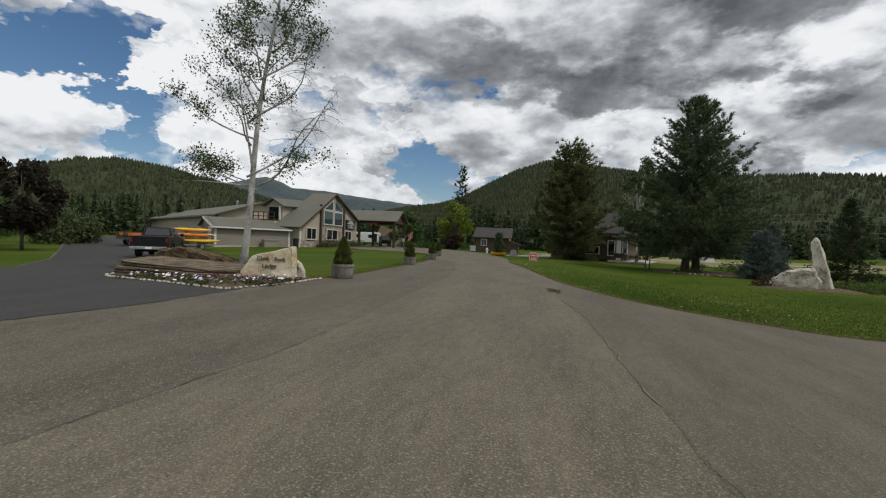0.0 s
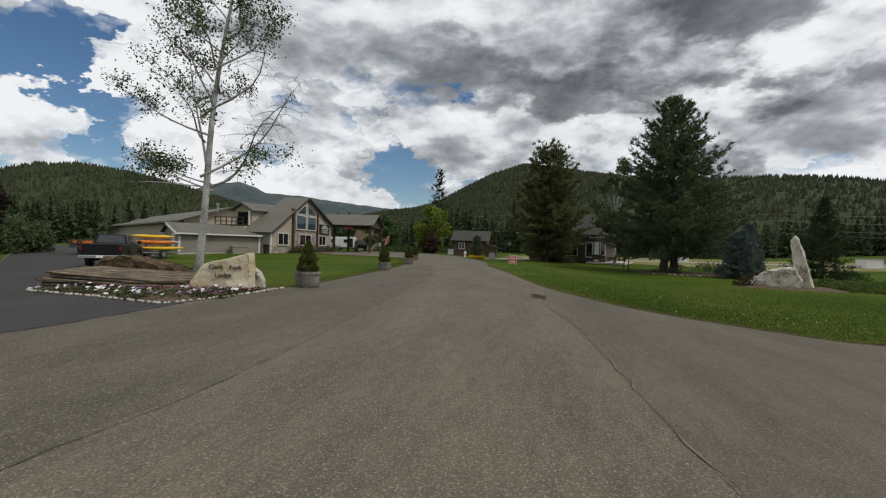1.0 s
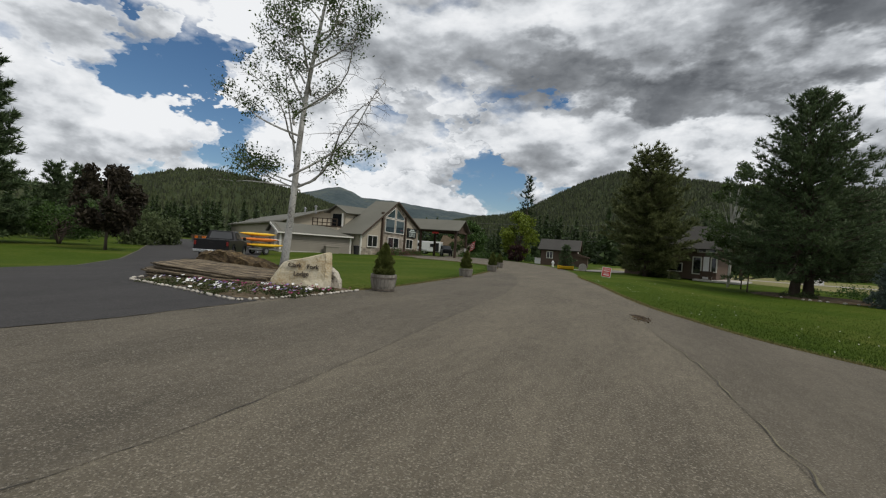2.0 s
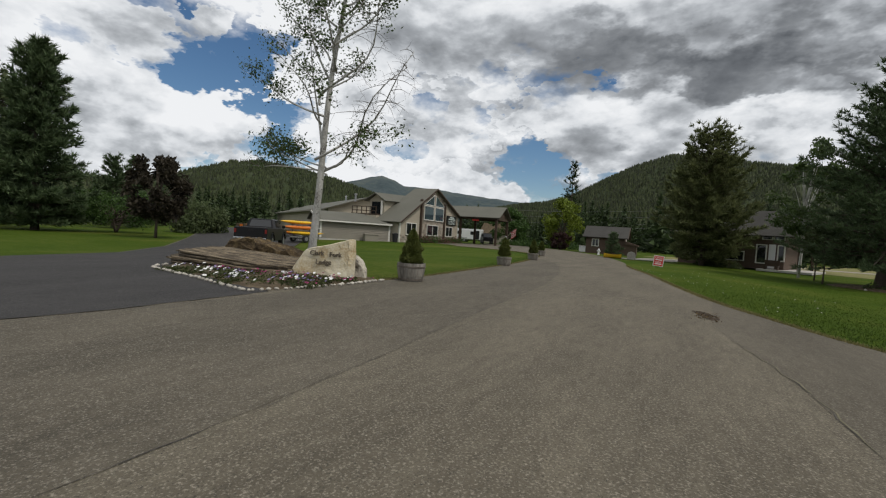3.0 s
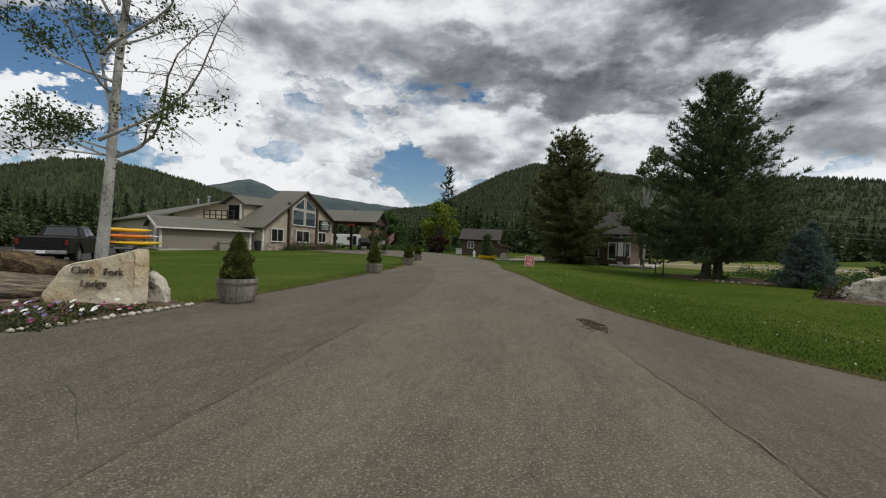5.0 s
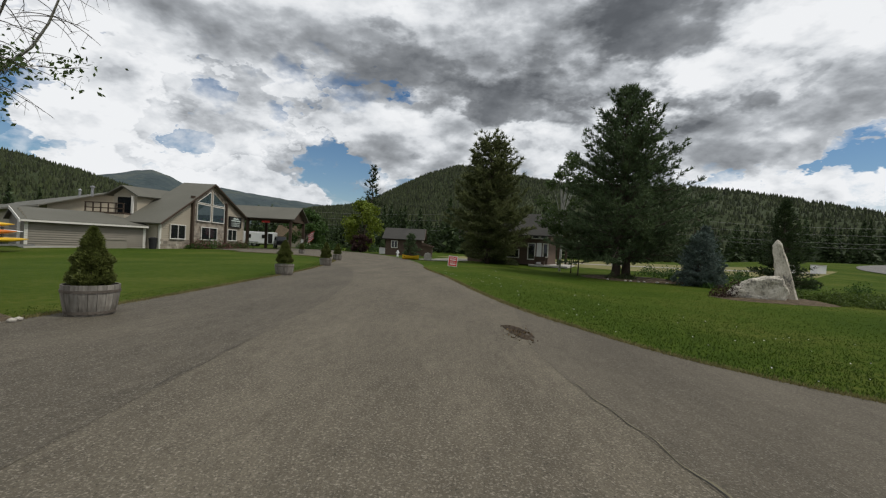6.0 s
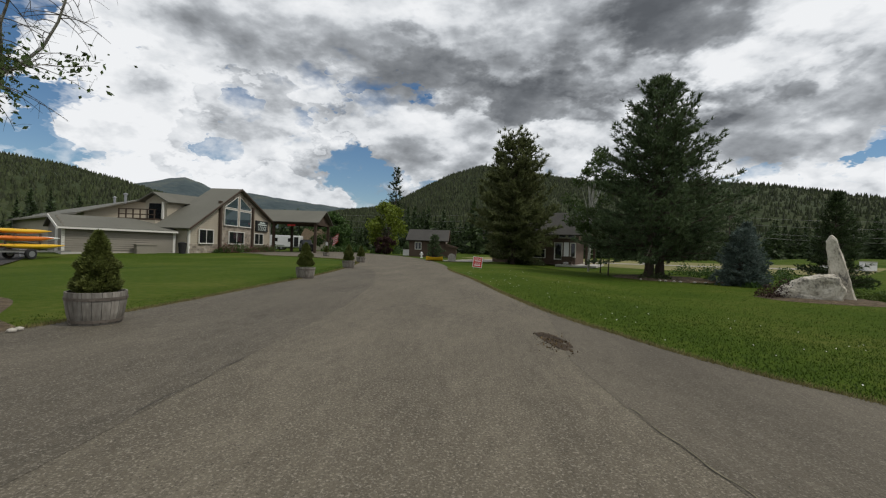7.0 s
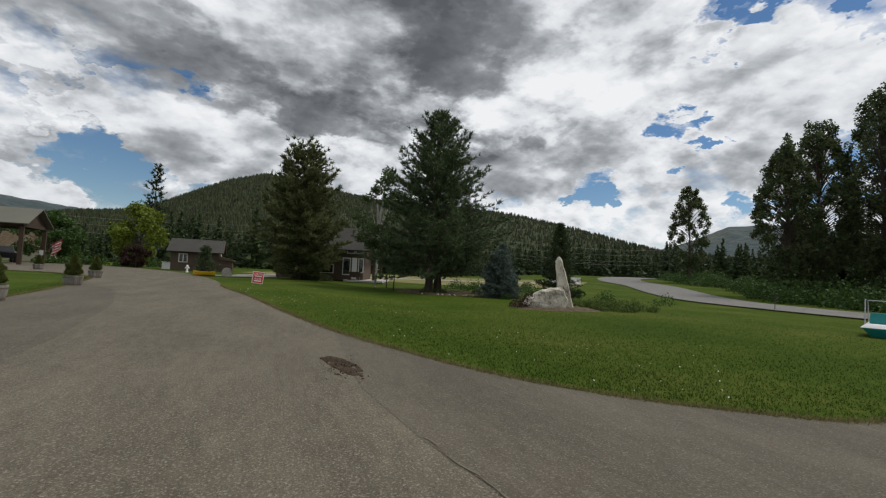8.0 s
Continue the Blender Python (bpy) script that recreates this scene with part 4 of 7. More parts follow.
def slate_slab(x, y, turn):
    """Thin irregular plates lying on one another, each a little back from the one below."""
    r = np.random.default_rng(61)
    t = thing("slate_slab", x, y, 0.0, turn, "broad tilted slab of layered brown slate behind flowers", "rock")
    z = -0.05
    count = 13
    for k in range(count):
        thick = r.uniform(0.022, 0.058)
        u = k / (count - 1)
        jut = r.normal(0, 0.07)
        n = 72
        shape = []
        for i in range(n):
            a = 2 * math.pi * i / n
            ca, sa = math.cos(a), math.sin(a)
            rx = 1.78 + jut - 0.10 * u + (0.22 * u if ca < 0 else -0.18 * u)
            ry = 0.98 - 0.22 * u + jut
            q = (abs(ca) ** 5 + abs(sa) ** 5) ** -0.2
            w = 1 + 0.10 * noise.noise(Vector((ca * 2.2, sa * 2.2, k * 0.7))) + 0.10 * noise.noise(Vector((ca * 11, sa * 11, k * 3.1)))
            shape.append((rx * ca * q * w + 0.05 * r.normal() * 0.3, ry * sa * q * w + 0.16 * u))
        v = [(px, py, z) for px, py in shape] + [(px * 0.992, py * 0.992, z + thick) for px, py in shape]
        centre = len(v)
        v.append((0, 0.1, z + thick * 1.02))
        f = [(i, (i + 1) % n, n + (i + 1) % n, n + i) for i in range(n)] + [(n + i, n + (i + 1) % n, centre) for i in range(n)] + [tuple(range(n - 1, -1, -1))]
        ob = part("layer", Shape().add(v, f), "rock_layer", t)
        ob.rotation_euler = (radians(r.normal(0, 0.5)), radians(r.normal(0, 0.6)), radians(r.normal(0, 1.5)))
        z += thick
    return t


slate = slate_slab(-8.95, 9.75, 10)
slate.scale = (1.0, 1.0, 0.62)
slate.rotation_euler = (radians(4.5), radians(2), radians(10))
back_rock = boulder("brown_rock", [(-1.35, -0.02), (1.5, -0.02), (1.35, 0.2), (0.75, 0.40), (0.0, 0.58), (-0.65, 0.68), (-1.15, 0.60), (-1.42, 0.3)], 0.9, "rock_brown",
                    "low brown lichen-covered rock behind the slate slab", "rock", 0.10, 27, 3, noise_scale=3.5)
back_rock.matrix_basis = pose(-10.5, 11.75, -0.05, 0, 0, 8)
back_rock.scale = (1.15, 1, 1.05)

# ---- buildings ----


def siding_wall(s, x0, x1, z0, z1, y, board=0.2, lap=0.03, top=None):
    """Lapped boards facing -y. top: a function of z giving the x span of a gable."""
    rows, z = [], z0
    while z < z1 - 1e-6:
        zt = min(z + board, z1)
        for zz, yy in ((z, y - lap), (zt, y)):
            a0, a1 = top(zz) if top else (x0, x1)
            rows.append((a0, max(a1, a0 + 0.02), yy, zz))
        z = zt
    rows += [(rows[-1][0], rows[-1][1], y + 0.1, rows[-1][3])] + ([(*top(EAVE_FAR), y + 0.1, EAVE_FAR), (*top(EAVE), y + 0.1, EAVE)] if top else []) + [(rows[0][0], rows[0][1], y + 0.1, z0)]
    v = [p for a0, a1, yy, zz in rows for p in ((a0, yy, zz), (a1, yy, zz))]
    k = len(rows)
    f = [(2 * i, 2 * i + 1, (2 * i + 3) % (2 * k), (2 * i + 2) % (2 * k)) for i in range(k)]
    f += [tuple(range(0, 2 * k, 2)), tuple(range(2 * k - 1, 0, -2))]
    return s.add(v, f)


def window(parent, x0, x1, z0, z1, y, bars=1, rim=0.09, name="window", glass="glass", trim="trim"):
    w = new(name)
    w.parent = parent
    f = Shape()
    f.box(x0 - rim, x0, y - 0.07, y + 0.02, z0 - rim, z1 + rim)
    f.box(x1, x1 + rim, y - 0.07, y + 0.02, z0 - rim, z1 + rim)
    f.box(x0, x1, y - 0.07, y + 0.02, z1, z1 + rim)
    f.box(x0, x1, y - 0.09, y + 0.02, z0 - rim, z0)
    for i in range(bars):
        c = x0 + (x1 - x0) * (i + 1) / (bars + 1)
        f.box(c - 0.035, c + 0.035, y - 0.06, y + 0.01, z0, z1)
    part("window_frame", f, trim, w)
    n = bars + 1
    for i in range(n):
        a, b = x0 + (x1 - x0) * i / n + 0.03, x0 + (x1 - x0) * (i + 1) / n - 0.03
        part("pane", Shape().box(a, b, y - 0.03, y - 0.022, z0, z1), glass, w)
    return w


def roof_plane(parent, quad, mat="roof", ribs=0.0, thick=0.10, name="roof", fascia=None):
    """A roof slope from four corners (eave left, eave right, ridge right, ridge left) with standing seams."""
    q = np.array(quad, float)
    s = Shape().slab(q, thick)
    nrm = np.cross(q[1] - q[0], q[3] - q[0])
    nrm /= np.linalg.norm(nrm)
    width = np.linalg.norm(q[1] - q[0])
    if ribs:
        k = int(width / ribs)
        along = (q[1] - q[0]) / width
        for i in range(k + 1):
            f = i / k
            a, b = q[0] + (q[1] - q[0]) * f, q[3] + (q[2] - q[3]) * f
            s.hexa([a - along * 0.02, a + along * 0.02, b + along * 0.02, b - along * 0.02, a - along * 0.02 + nrm * 0.03, a + along * 0.02 + nrm * 0.03, b + along * 0.02 + nrm * 0.03, b - along * 0.02 + nrm * 0.03])
    return part(name, s, mat, parent)


LODGE_AT = (-25.6, 41.0)
lodge = thing("lodge", LODGE_AT[0], LODGE_AT[1], 0.0, 96.3, "beige gabled lodge with stone base and metal roof", "building")
W, RIDGE, EAVE, EAVE_FAR = 18.2, 6.75, 2.35, 3.75
mid = W / 2
slope = (RIDGE - EAVE) / mid
slope_far = (RIDGE - EAVE_FAR) / mid


def gable_span(z):
    return max(0.0, (z - EAVE) / slope), W - max(0.0, (z - EAVE_FAR) / slope_far)


part("wall", siding_wall(Shape(), 0, W, 0.0, RIDGE - 0.05, 0.0, 0.2, 0.05, top=gable_span), "siding", lodge, "beige lapped siding")
side = Shape()
side.box(0.0, 0.14, 0.12, 2.78, 0, EAVE + 0.05)
side.box(W - 0.14, W, 0.12, 2.78, 0, EAVE_FAR + 0.02)
side.box(0.14, W - 0.14, 2.64, 2.78, 0, EAVE)
part("wall", side, "siding", lodge)
# stone facing: base course and middle bay, stone by stone
r = np.random.default_rng(8)
stones = Shape()
M["stone_face"] = material("mixed_field_stone", [(0.17, 0.135, 0.10), (0.29, 0.25, 0.20), (0.42, 0.385, 0.33)], 1.2, 16, 0.85, 0.6, island=0.3)
for x0, x1, z1 in ((0.12, 5.0, 0.85), (5.3, 12.4, 6.2), (12.75, W - 0.1, 0.85)):
    z = 0.0
    while z < z1:
        hgt = r.uniform(0.16, 0.30)
        a, b = (x0, x1) if z + hgt < EAVE + 1.0 else (max(x0, gable_span(z + hgt)[0] + 0.15), min(x1, gable_span(z + hgt)[1] - 0.15))
        x = a
        while x < b - 0.05:
            w = min(r.uniform(0.22, 0.6), b - x)
            d = r.uniform(0.05, 0.09)
            stones.box(x + 0.012, x + w - 0.012, -d, 0.02, z + 0.01, min(z + hgt, z1) - 0.01)
            x += w
        z += hgt
tagged(part("stone_facing", stones, "stone_face", lodge, "tan field-stone facing", recalc=False), kind="stuff")
for c in (5.15, 12.58):
    part("timber_post", Shape().box(c - 0.17, c + 0.17, -0.26, 0.02, 0.0, 5.15), "wood_dark", lodge, "dark timber post")
for c in (0.09, W - 0.09):
    part("corner_board", Shape().box(c - 0.13, c + 0.13, -0.06, 0.05, 0, EAVE if c < 1 else EAVE_FAR), "trim", lodge)
for x0, x1 in ((1.5, 3.9), (7.0, 10.4), (13.3, 15.7)):
    window(lodge, x0, x1, 0.95, 2.15, -0.10 if x0 != 7.0 else -0.13, 1)
for x0, x1 in ((6.0, 8.75), (9.25, 12.0)):
    window(lodge, x0, x1, 2.85, 4.45, -0.13, 0, glass="glass_sky")
for sgn in (-1, 1):
    w = new("gable_window")
    w.parent = lodge
    a, b = mid + sgn * 0.25, mid + sgn * 3.0
    zi, zo = 6.0, 6.0 - (slope if sgn < 0 else slope_far * 1.2) * 2.75
    pane = [(a, -0.13, 4.65), (b, -0.13, 4.65), (b, -0.13, max(4.68, zo)), (a, -0.13, zi)]
    part("pane", Shape().prism(pane, (0, 0.02, 0)), "glass_sky", w)
    fr = Shape()
    for p, q in zip(pane, pane[1:] + pane[:1]):
        fr.tube([p, q], 0.04, 4)
    part("window_frame", fr, "trim", w)
part("glazing_bar", Shape().box(mid - 0.16, mid + 0.16, -0.15, -0.05, 2.8, 6.1), "stone_face", lodge)
over = 0.55
for sgn, x_eave in ((-1, -over), (1, W + over)):
    ze = (EAVE - over * slope if sgn < 0 else EAVE_FAR - over * slope_far) + 0.12
    quad = [(x_eave, -0.42, ze), (x_eave, 2.85, ze), (mid, 2.85, RIDGE + 0.12), (mid, -0.42, RIDGE + 0.12)]
    roof_plane(lodge, quad if sgn > 0 else [quad[1], quad[0], quad[3], quad[2]], "roof", 0)
    rake = Shape()
    rake.hexa([(x_eave, -0.47, ze - 0.16), (mid, -0.47, RIDGE - 0.04), (mid, -0.41, RIDGE - 0.04), (x_eave, -0.41, ze - 0.16), (x_eave, -0.47, ze + 0.02), (mid, -0.47, RIDGE + 0.14), (mid, -0.41, RIDGE + 0.14), (x_eave, -0.41, ze + 0.02)])
    part("rake_board", rake, "wood_dark", lodge)
# the back gable
part("wing_wall", Shape().prism([(0.1, 2.63, EAVE), (W - 0.1, 2.63, EAVE), (W - 0.1, 2.63, EAVE_FAR), (mid, 2.63, RIDGE)], (0, 0.14, 0)), "siding", lodge)
# dormer with its balcony
part("dormer_wall", Shape().box(1.6, 9.0, 2.90, 3.04, 0, 4.58), "siding", lodge)
part("dormer_wall", Shape().box(1.6, 1.74, 3.04, 4.85, 2.6, 4.58).prism([(1.6, 2.95, 4.582), (1.6, 4.85, 4.582), (1.6, 3.95, 5.28)], (0.14, 0, 0)), "siding", lodge)
roof_plane(lodge, [(1.1, 2.5, 4.52), (9.1, 2.5, 4.92), (9.1, 3.95, 5.85), (1.1, 3.95, 5.42)], "roof", 0, name="dormer_roof")
roof_plane(lodge, [(9.1, 5.4, 4.92), (1.1, 5.4, 4.52), (1.1, 3.95, 5.42), (9.1, 3.95, 5.85)], "roof", 0, name="dormer_roof")
part("dormer_door", Shape().box(1.54, 1.59, 3.3, 4.5, 2.97, 4.4), "glass", lodge)
part("wall", Shape().box(0.2, W - 0.2, 3.06, 9.6, 0, 2.8), "siding", lodge)
deck = part("deck", Shape().box(0.25, 1.58, 3.1, 6.4, 2.805, 2.96), "wood_dark", lodge, "dark timber balcony")
for v0 in np.arange(3.15, 6.4, 0.62):
    part("post", Shape().box(0.27, 0.35, v0, v0 + 0.08, 2.96, 3.78), "wood_dark", deck)
for zz in (3.25, 3.70):
    part("rail", Shape().box(0.27, 0.35, 3.12, 6.35, zz, zz + 0.08), "wood_dark", deck)
part("post", Shape().box(1.12, 1.28, 2.95, 3.1, 2.96, 4.5), "trim", deck)
for vx, vy, vz in ((9.6, 6.6, 5.3), (4.0, 8.4, 5.0)):
    part("vent_pipe", Shape().lathe([(0.12, -0.5), (0.12, 0.30), (0.2, 0.32), (0.2, 0.44), (0.02, 0.5)], 10, (vx, vy, vz)), "steel", lodge, "steel roof vent")
# entrance canopy
part("canopy_beam", Shape().box(18.3, 18.5, -5.7, -0.1, 3.7, 4.05), "wood_dark", lodge)
part("canopy_beam", Shape().box(24.8, 25.0, -5.7, -0.1, 3.7, 4.05), "wood_dark", lodge)
part("canopy_beam", Shape().box(18.3, 25.0, -5.95, -5.7, 3.7, 4.05), "wood_dark", lodge)
roof_plane(lodge, [(17.75, 3.4, 3.98), (17.75, -6.4, 3.98), (21.65, -6.4, 5.75), (21.65, 3.4, 5.75)], "roof", 0, name="canopy_roof")
roof_plane(lodge, [(25.55, -6.4, 3.98), (25.55, 3.4, 3.98), (21.65, 3.4, 5.75), (21.65, -6.4, 5.75)], "roof", 0, name="canopy_roof")
part("canopy_gable", Shape().prism([(18.4, -5.85, 4.07), (24.9, -5.85, 4.07), (21.65, -5.85, 5.5)], (0, 0.1, 0)), "wood_dark", lodge)
for px, py in ((18.4, -5.82), (24.9, -5.82), (24.9, -0.6), (18.45, -0.4)):
    part("canopy_post", Shape().box(px - 0.16, px + 0.16, py - 0.16, py + 0.16, 0, 3.7), "wood_dark", lodge, "dark timber canopy post")
part("open_sign", Shape().box(18.3, 18.36, -3.2, -2.2, 3.42, 3.66), "red", lodge, "small red hanging sign")
name_board = thing("lodge_sign", *LODGE_AT, 0, 96.3, "black name board with pale letters on the lodge wall", "sign")
M["black_board"] = material("black_painted_board", [(0.010, 0.011, 0.010), (0.02, 0.021, 0.02)], 2, 20, 0.6, 0.1)
part("board", Shape().box(13.5, 16.9, -0.22, -0.06, 2.45, 3.75), "black_board", name_board)
M["pale_letter"] = material("pale_green_letters", [(0.45, 0.52, 0.48), (0.55, 0.62, 0.58)], 3, 20, 0.6, 0)
lettering("LODGE", 0.72, "pale_letter", name_board, pose(15.2, -0.225, 2.60, 90, 0, 0), 0.01)
part("text_bar", Shape().box(13.9, 16.5, -0.235, -0.215, 3.22, 3.36), "pale_letter", name_board)
part("emblem", Shape().prism([(14.2, -0.235, 3.45), (16.2, -0.235, 3.45), (15.6, -0.235, 3.66), (15.2, -0.235, 3.55), (14.8, -0.235, 3.68)], (0, 0.02, 0)), "pale_letter", name_board)

# long wing with guest rooms behind
wing = thing("lodge_wing", -37.0, 49.5, 0, 146.8, "long beige lodge wing with a grey roof", "building")
part("wall", Shape().box(0, 48, -5.2, 5.2, 0, 3.75), "siding", wing)
part("gable", Shape().prism([(0.0, -5.2, 3.752), (0.0, 5.2, 3.752), (0.0, 0, 5.35)], (48, 0, 0)), "siding", wing)
roof_plane(wing, [(-0.7, -5.9, 3.55), (48.6, -5.9, 3.55), (48.6, 0, 5.55), (-0.7, 0, 5.55)], "roof", 0)
roof_plane(wing, [(48.6, 5.9, 3.55), (-0.7, 5.9, 3.55), (-0.7, 0, 5.55), (48.6, 0, 5.55)], "roof", 0)
part("fascia", Shape().box(-0.7, 48.6, 5.9, 5.96, 3.35, 3.56), "siding_shed", wing)
part("vent_pipe", Shape().lathe([(0.12, -0.5), (0.12, 0.6), (0.2, 0.62), (0.02, 0.8)], 10, (5, 1.5, 5.1)), "steel", wing)

# storage shed beside the lodge
shed = thing("storage_shed", -30.6, 34.4, -0.12, 56, "grey-beige lapped storage shed with cream trim", "building")
shed_len, shed_eave, shed_ridge = 7.4, 2.0, 3.0
# own axes: x runs along the front towards the lodge, y into the shed
part("wall", siding_wall(Shape(), 0, shed_len, 0.12, shed_eave, 0, 0.17, 0.055), "siding_shed", shed, "grey-beige lapped siding")
end_wall = part("wall", Shape().box(0.1, 0.14, 0.1, 5.3, 0.0, shed_eave), "siding_shed", shed)
for k, zt in enumerate(np.arange(0.12, shed_ridge - 0.17, 0.17)):
    d0 = 0.0 if zt < shed_eave else (zt - shed_eave) / (shed_ridge - shed_eave) * 3.4
    part("board", Shape().hexa([(-0.018, d0, zt), (0.1, d0, zt), (0.1, 5.4, zt), (-0.018, 5.4, zt), (0, d0, zt + 0.17), (0.1, d0, zt + 0.17), (0.1, 5.4, zt + 0.17), (0, 5.4, zt + 0.17)]), "siding_shed", end_wall)
part("wall", Shape().box(shed_len - 0.1, shed_len, 0.1, 5.4, 0, 1.95).box(0.1, shed_len - 0.1, 5.3, 5.4, 0, 2.05), "siding_shed", shed)
roof_plane(shed, [(-0.3, -0.35, shed_eave), (shed_len + 0.1, -0.35, shed_eave), (shed_len + 0.1, 3.4, shed_ridge), (-0.3, 3.4, shed_ridge)], "roof", 0)
roof_plane(shed, [(shed_len + 0.1, 5.7, 2.1), (-0.3, 5.7, 2.1), (-0.3, 3.4, shed_ridge), (shed_len + 0.1, 3.4, shed_ridge)], "roof", 0)
part("fascia", Shape().box(-0.3, shed_len + 0.1, -0.42, -0.36, shed_eave - 0.17, shed_eave - 0.03), "trim", shed)
part("rake_board", Shape().hexa([(-0.37, -0.4, shed_eave - 0.24), (-0.31, -0.4, shed_eave - 0.24), (-0.31, 3.4, shed_ridge - 0.24), (-0.37, 3.4, shed_ridge - 0.24), (-0.37, -0.4, shed_eave - 0.02), (-0.31, -0.4, shed_eave - 0.02), (-0.31, 3.4, shed_ridge - 0.02), (-0.37, 3.4, shed_ridge - 0.02)]), "trim", shed)
for c in (0.0, shed_len - 0.14):
    part("corner_board", Shape().box(c - 0.03, c + 0.16, -0.05, 0.02, 0.1, shed_eave), "trim", shed)
part("foundation", Shape().box(-0.03, shed_len, -0.06, 5.3, -0.1, 0.12), "concrete", shed, "pale concrete footing")
part("door", Shape().box(-0.06, -0.02, 1.2, 2.2, 0.12, 1.95), "trim", shed, "cream side door")

bin_box = thing("utility_box", -27.2, 38.2, 0, 56, "grey-green utility box on the lawn", "utility box")
part("body", Shape().box(-0.7, 0.7, -0.4, 0.4, -0.1, 0.62), "siding_shed", bin_box)
part("lid", Shape().box(-0.74, 0.74, -0.44, 0.44, 0.62, 0.72), "siding_shed", bin_box)
trash = thing("trash_can", -25.3, 39.9, 0, 0, "dark trash can by the lodge wall", "trash can")
part("body", Shape().lathe([(0.25, 0), (0.32, 0.85)], 14), "rubber", trash)
part("lid", Shape().lathe([(0.34, 0.85), (0.34, 0.9), (0.1, 0.98)], 14), "rubber", trash)


def cottage(name, x, y, turn, w, d, eave, ridge, label, roof="roof_dark", wall="siding_brown", gable_over=1.2, windows=(), porch=True):
    """A small house whose ridge runs along its own x axis; the front is at y = 0."""
    t = thing(name, x, y, float(height(x, y)), turn, label, "house")
    part("wall", siding_wall(Shape(), 0, w, 0, eave, 0, 0.2), wall, t)
    b = Shape().box(0, 0.12, 0.1, d, 0, eave).box(w - 0.12, w, 0.1, d, 0, eave).box(0.12, w - 0.12, d - 0.12, d, 0, eave)
    b.prism([(0.0, 0, eave), (0.0, d, eave), (0.0, d / 2, ridge - 0.1)], (0.12, 0, 0)).prism([(w - 0.12, 0, eave), (w - 0.12, d, eave), (w - 0.12, d / 2, ridge - 0.1)], (0.12, 0, 0))
    part("wall", b, wall, t)
    o = 0.5
    k = (ridge - eave) / (d / 2)
    roof_plane(t, [(-0.4, -o, eave - o * k + 0.1), (w + gable_over, -o, eave - o * k + 0.1), (w + gable_over, d / 2, ridge + 0.1), (-0.4, d / 2, ridge + 0.1)], roof, 0)
    roof_plane(t, [(w + gable_over, d + o, eave - o * k + 0.1), (-0.4, d + o, eave - o * k + 0.1), (-0.4, d / 2, ridge + 0.1), (w + gable_over, d / 2, ridge + 0.1)], roof, 0)
    for sgn in (0, 1):
        y0 = -o if sgn == 0 else d + o
        f = Shape().hexa([(w + gable_over, y0, eave - o * k - 0.15), (w + gable_over + 0.06, y0, eave - o * k - 0.15), (w + gable_over + 0.06, d / 2, ridge - 0.15), (w + gable_over, d / 2, ridge - 0.15),
                          (w + gable_over, y0, eave - o * k + 0.1), (w + gable_over + 0.06, y0, eave - o * k + 0.1), (w + gable_over + 0.06, d / 2, ridge + 0.1), (w + gable_over, d / 2, ridge + 0.1)])
        part("rake_board", f, "wood_dark", t)
    for x0, x1, z0, z1, bars in windows:
        window(t, x0, x1, z0, z1, -0.03, bars, 0.08)
    if porch:
        for py in (-0.3, d + 0.3):
            part("porch_post", Shape().box(w + gable_over - 0.3, w + gable_over - 0.08, py - 0.11, py + 0.11, 0, eave - 0.1), "wood_dark", t)
        part("porch_beam", Shape().box(w + gable_over - 0.3, w + gable_over - 0.1, -0.4, d + 0.4, eave - 0.15, eave + 0.1), "wood_dark", t)
        part("king_post", Shape().box(w + gable_over - 0.28, w + gable_over - 0.12, d / 2 - 0.08, d / 2 + 0.08, eave, ridge), "wood_dark", t)
        part("porch_floor", Shape().box(w - 1.5, w + gable_over + 0.8, -1.6, d, -0.1, 0.06), "concrete", t, "pale concrete porch slab")
    return t


house = cottage("house", 1.0, 49.0, -20, 8.0, 5.6, 3.05, 5.0, "brown-stained house with dark roof and porch", windows=((0.7, 1.5, 0.9, 2.05, 1), (3.9, 5.2, 0.65, 1.35, 0), (6.15, 6.75, 0.55, 2.0, 0), (7.6, 7.95, 0.8, 2.0, 0), (6.5, 7.1, 2.55, 2.85, 0), (7.3, 7.9, 2.55, 2.85, 0)))
part("door", Shape().box(6.95, 7.4, -0.07, -0.02, 0.1, 2.1), "white", house, "white glazed door")
cabin = cottage("cabin", -9.4, 60.0, 2, 4.6, 5.0, 2.25, 3.5, "small brown cabin with dark gabled roof", gable_over=0.4, porch=False, windows=((0.8, 1.5, 1.0, 1.8, 1),))
part("lean_to", Shape().box(4.6, 6.0, -0.2, 2.6, 0, 1.4).hexa([(4.6, -0.4, 1.4), (6.2, -0.4, 1.2), (6.2, 2.8, 1.2), (4.6, 2.8, 1.4), (4.6, -0.4, 1.8), (6.2, -0.4, 1.35), (6.2, 2.8, 1.35), (4.6, 2.8, 1.8)]), "siding_brown", cabin)
part("window_frame", Shape().box(4.58, 4.66, 2.9, 3.5, 1.7, 2.2), "trim", cabin)

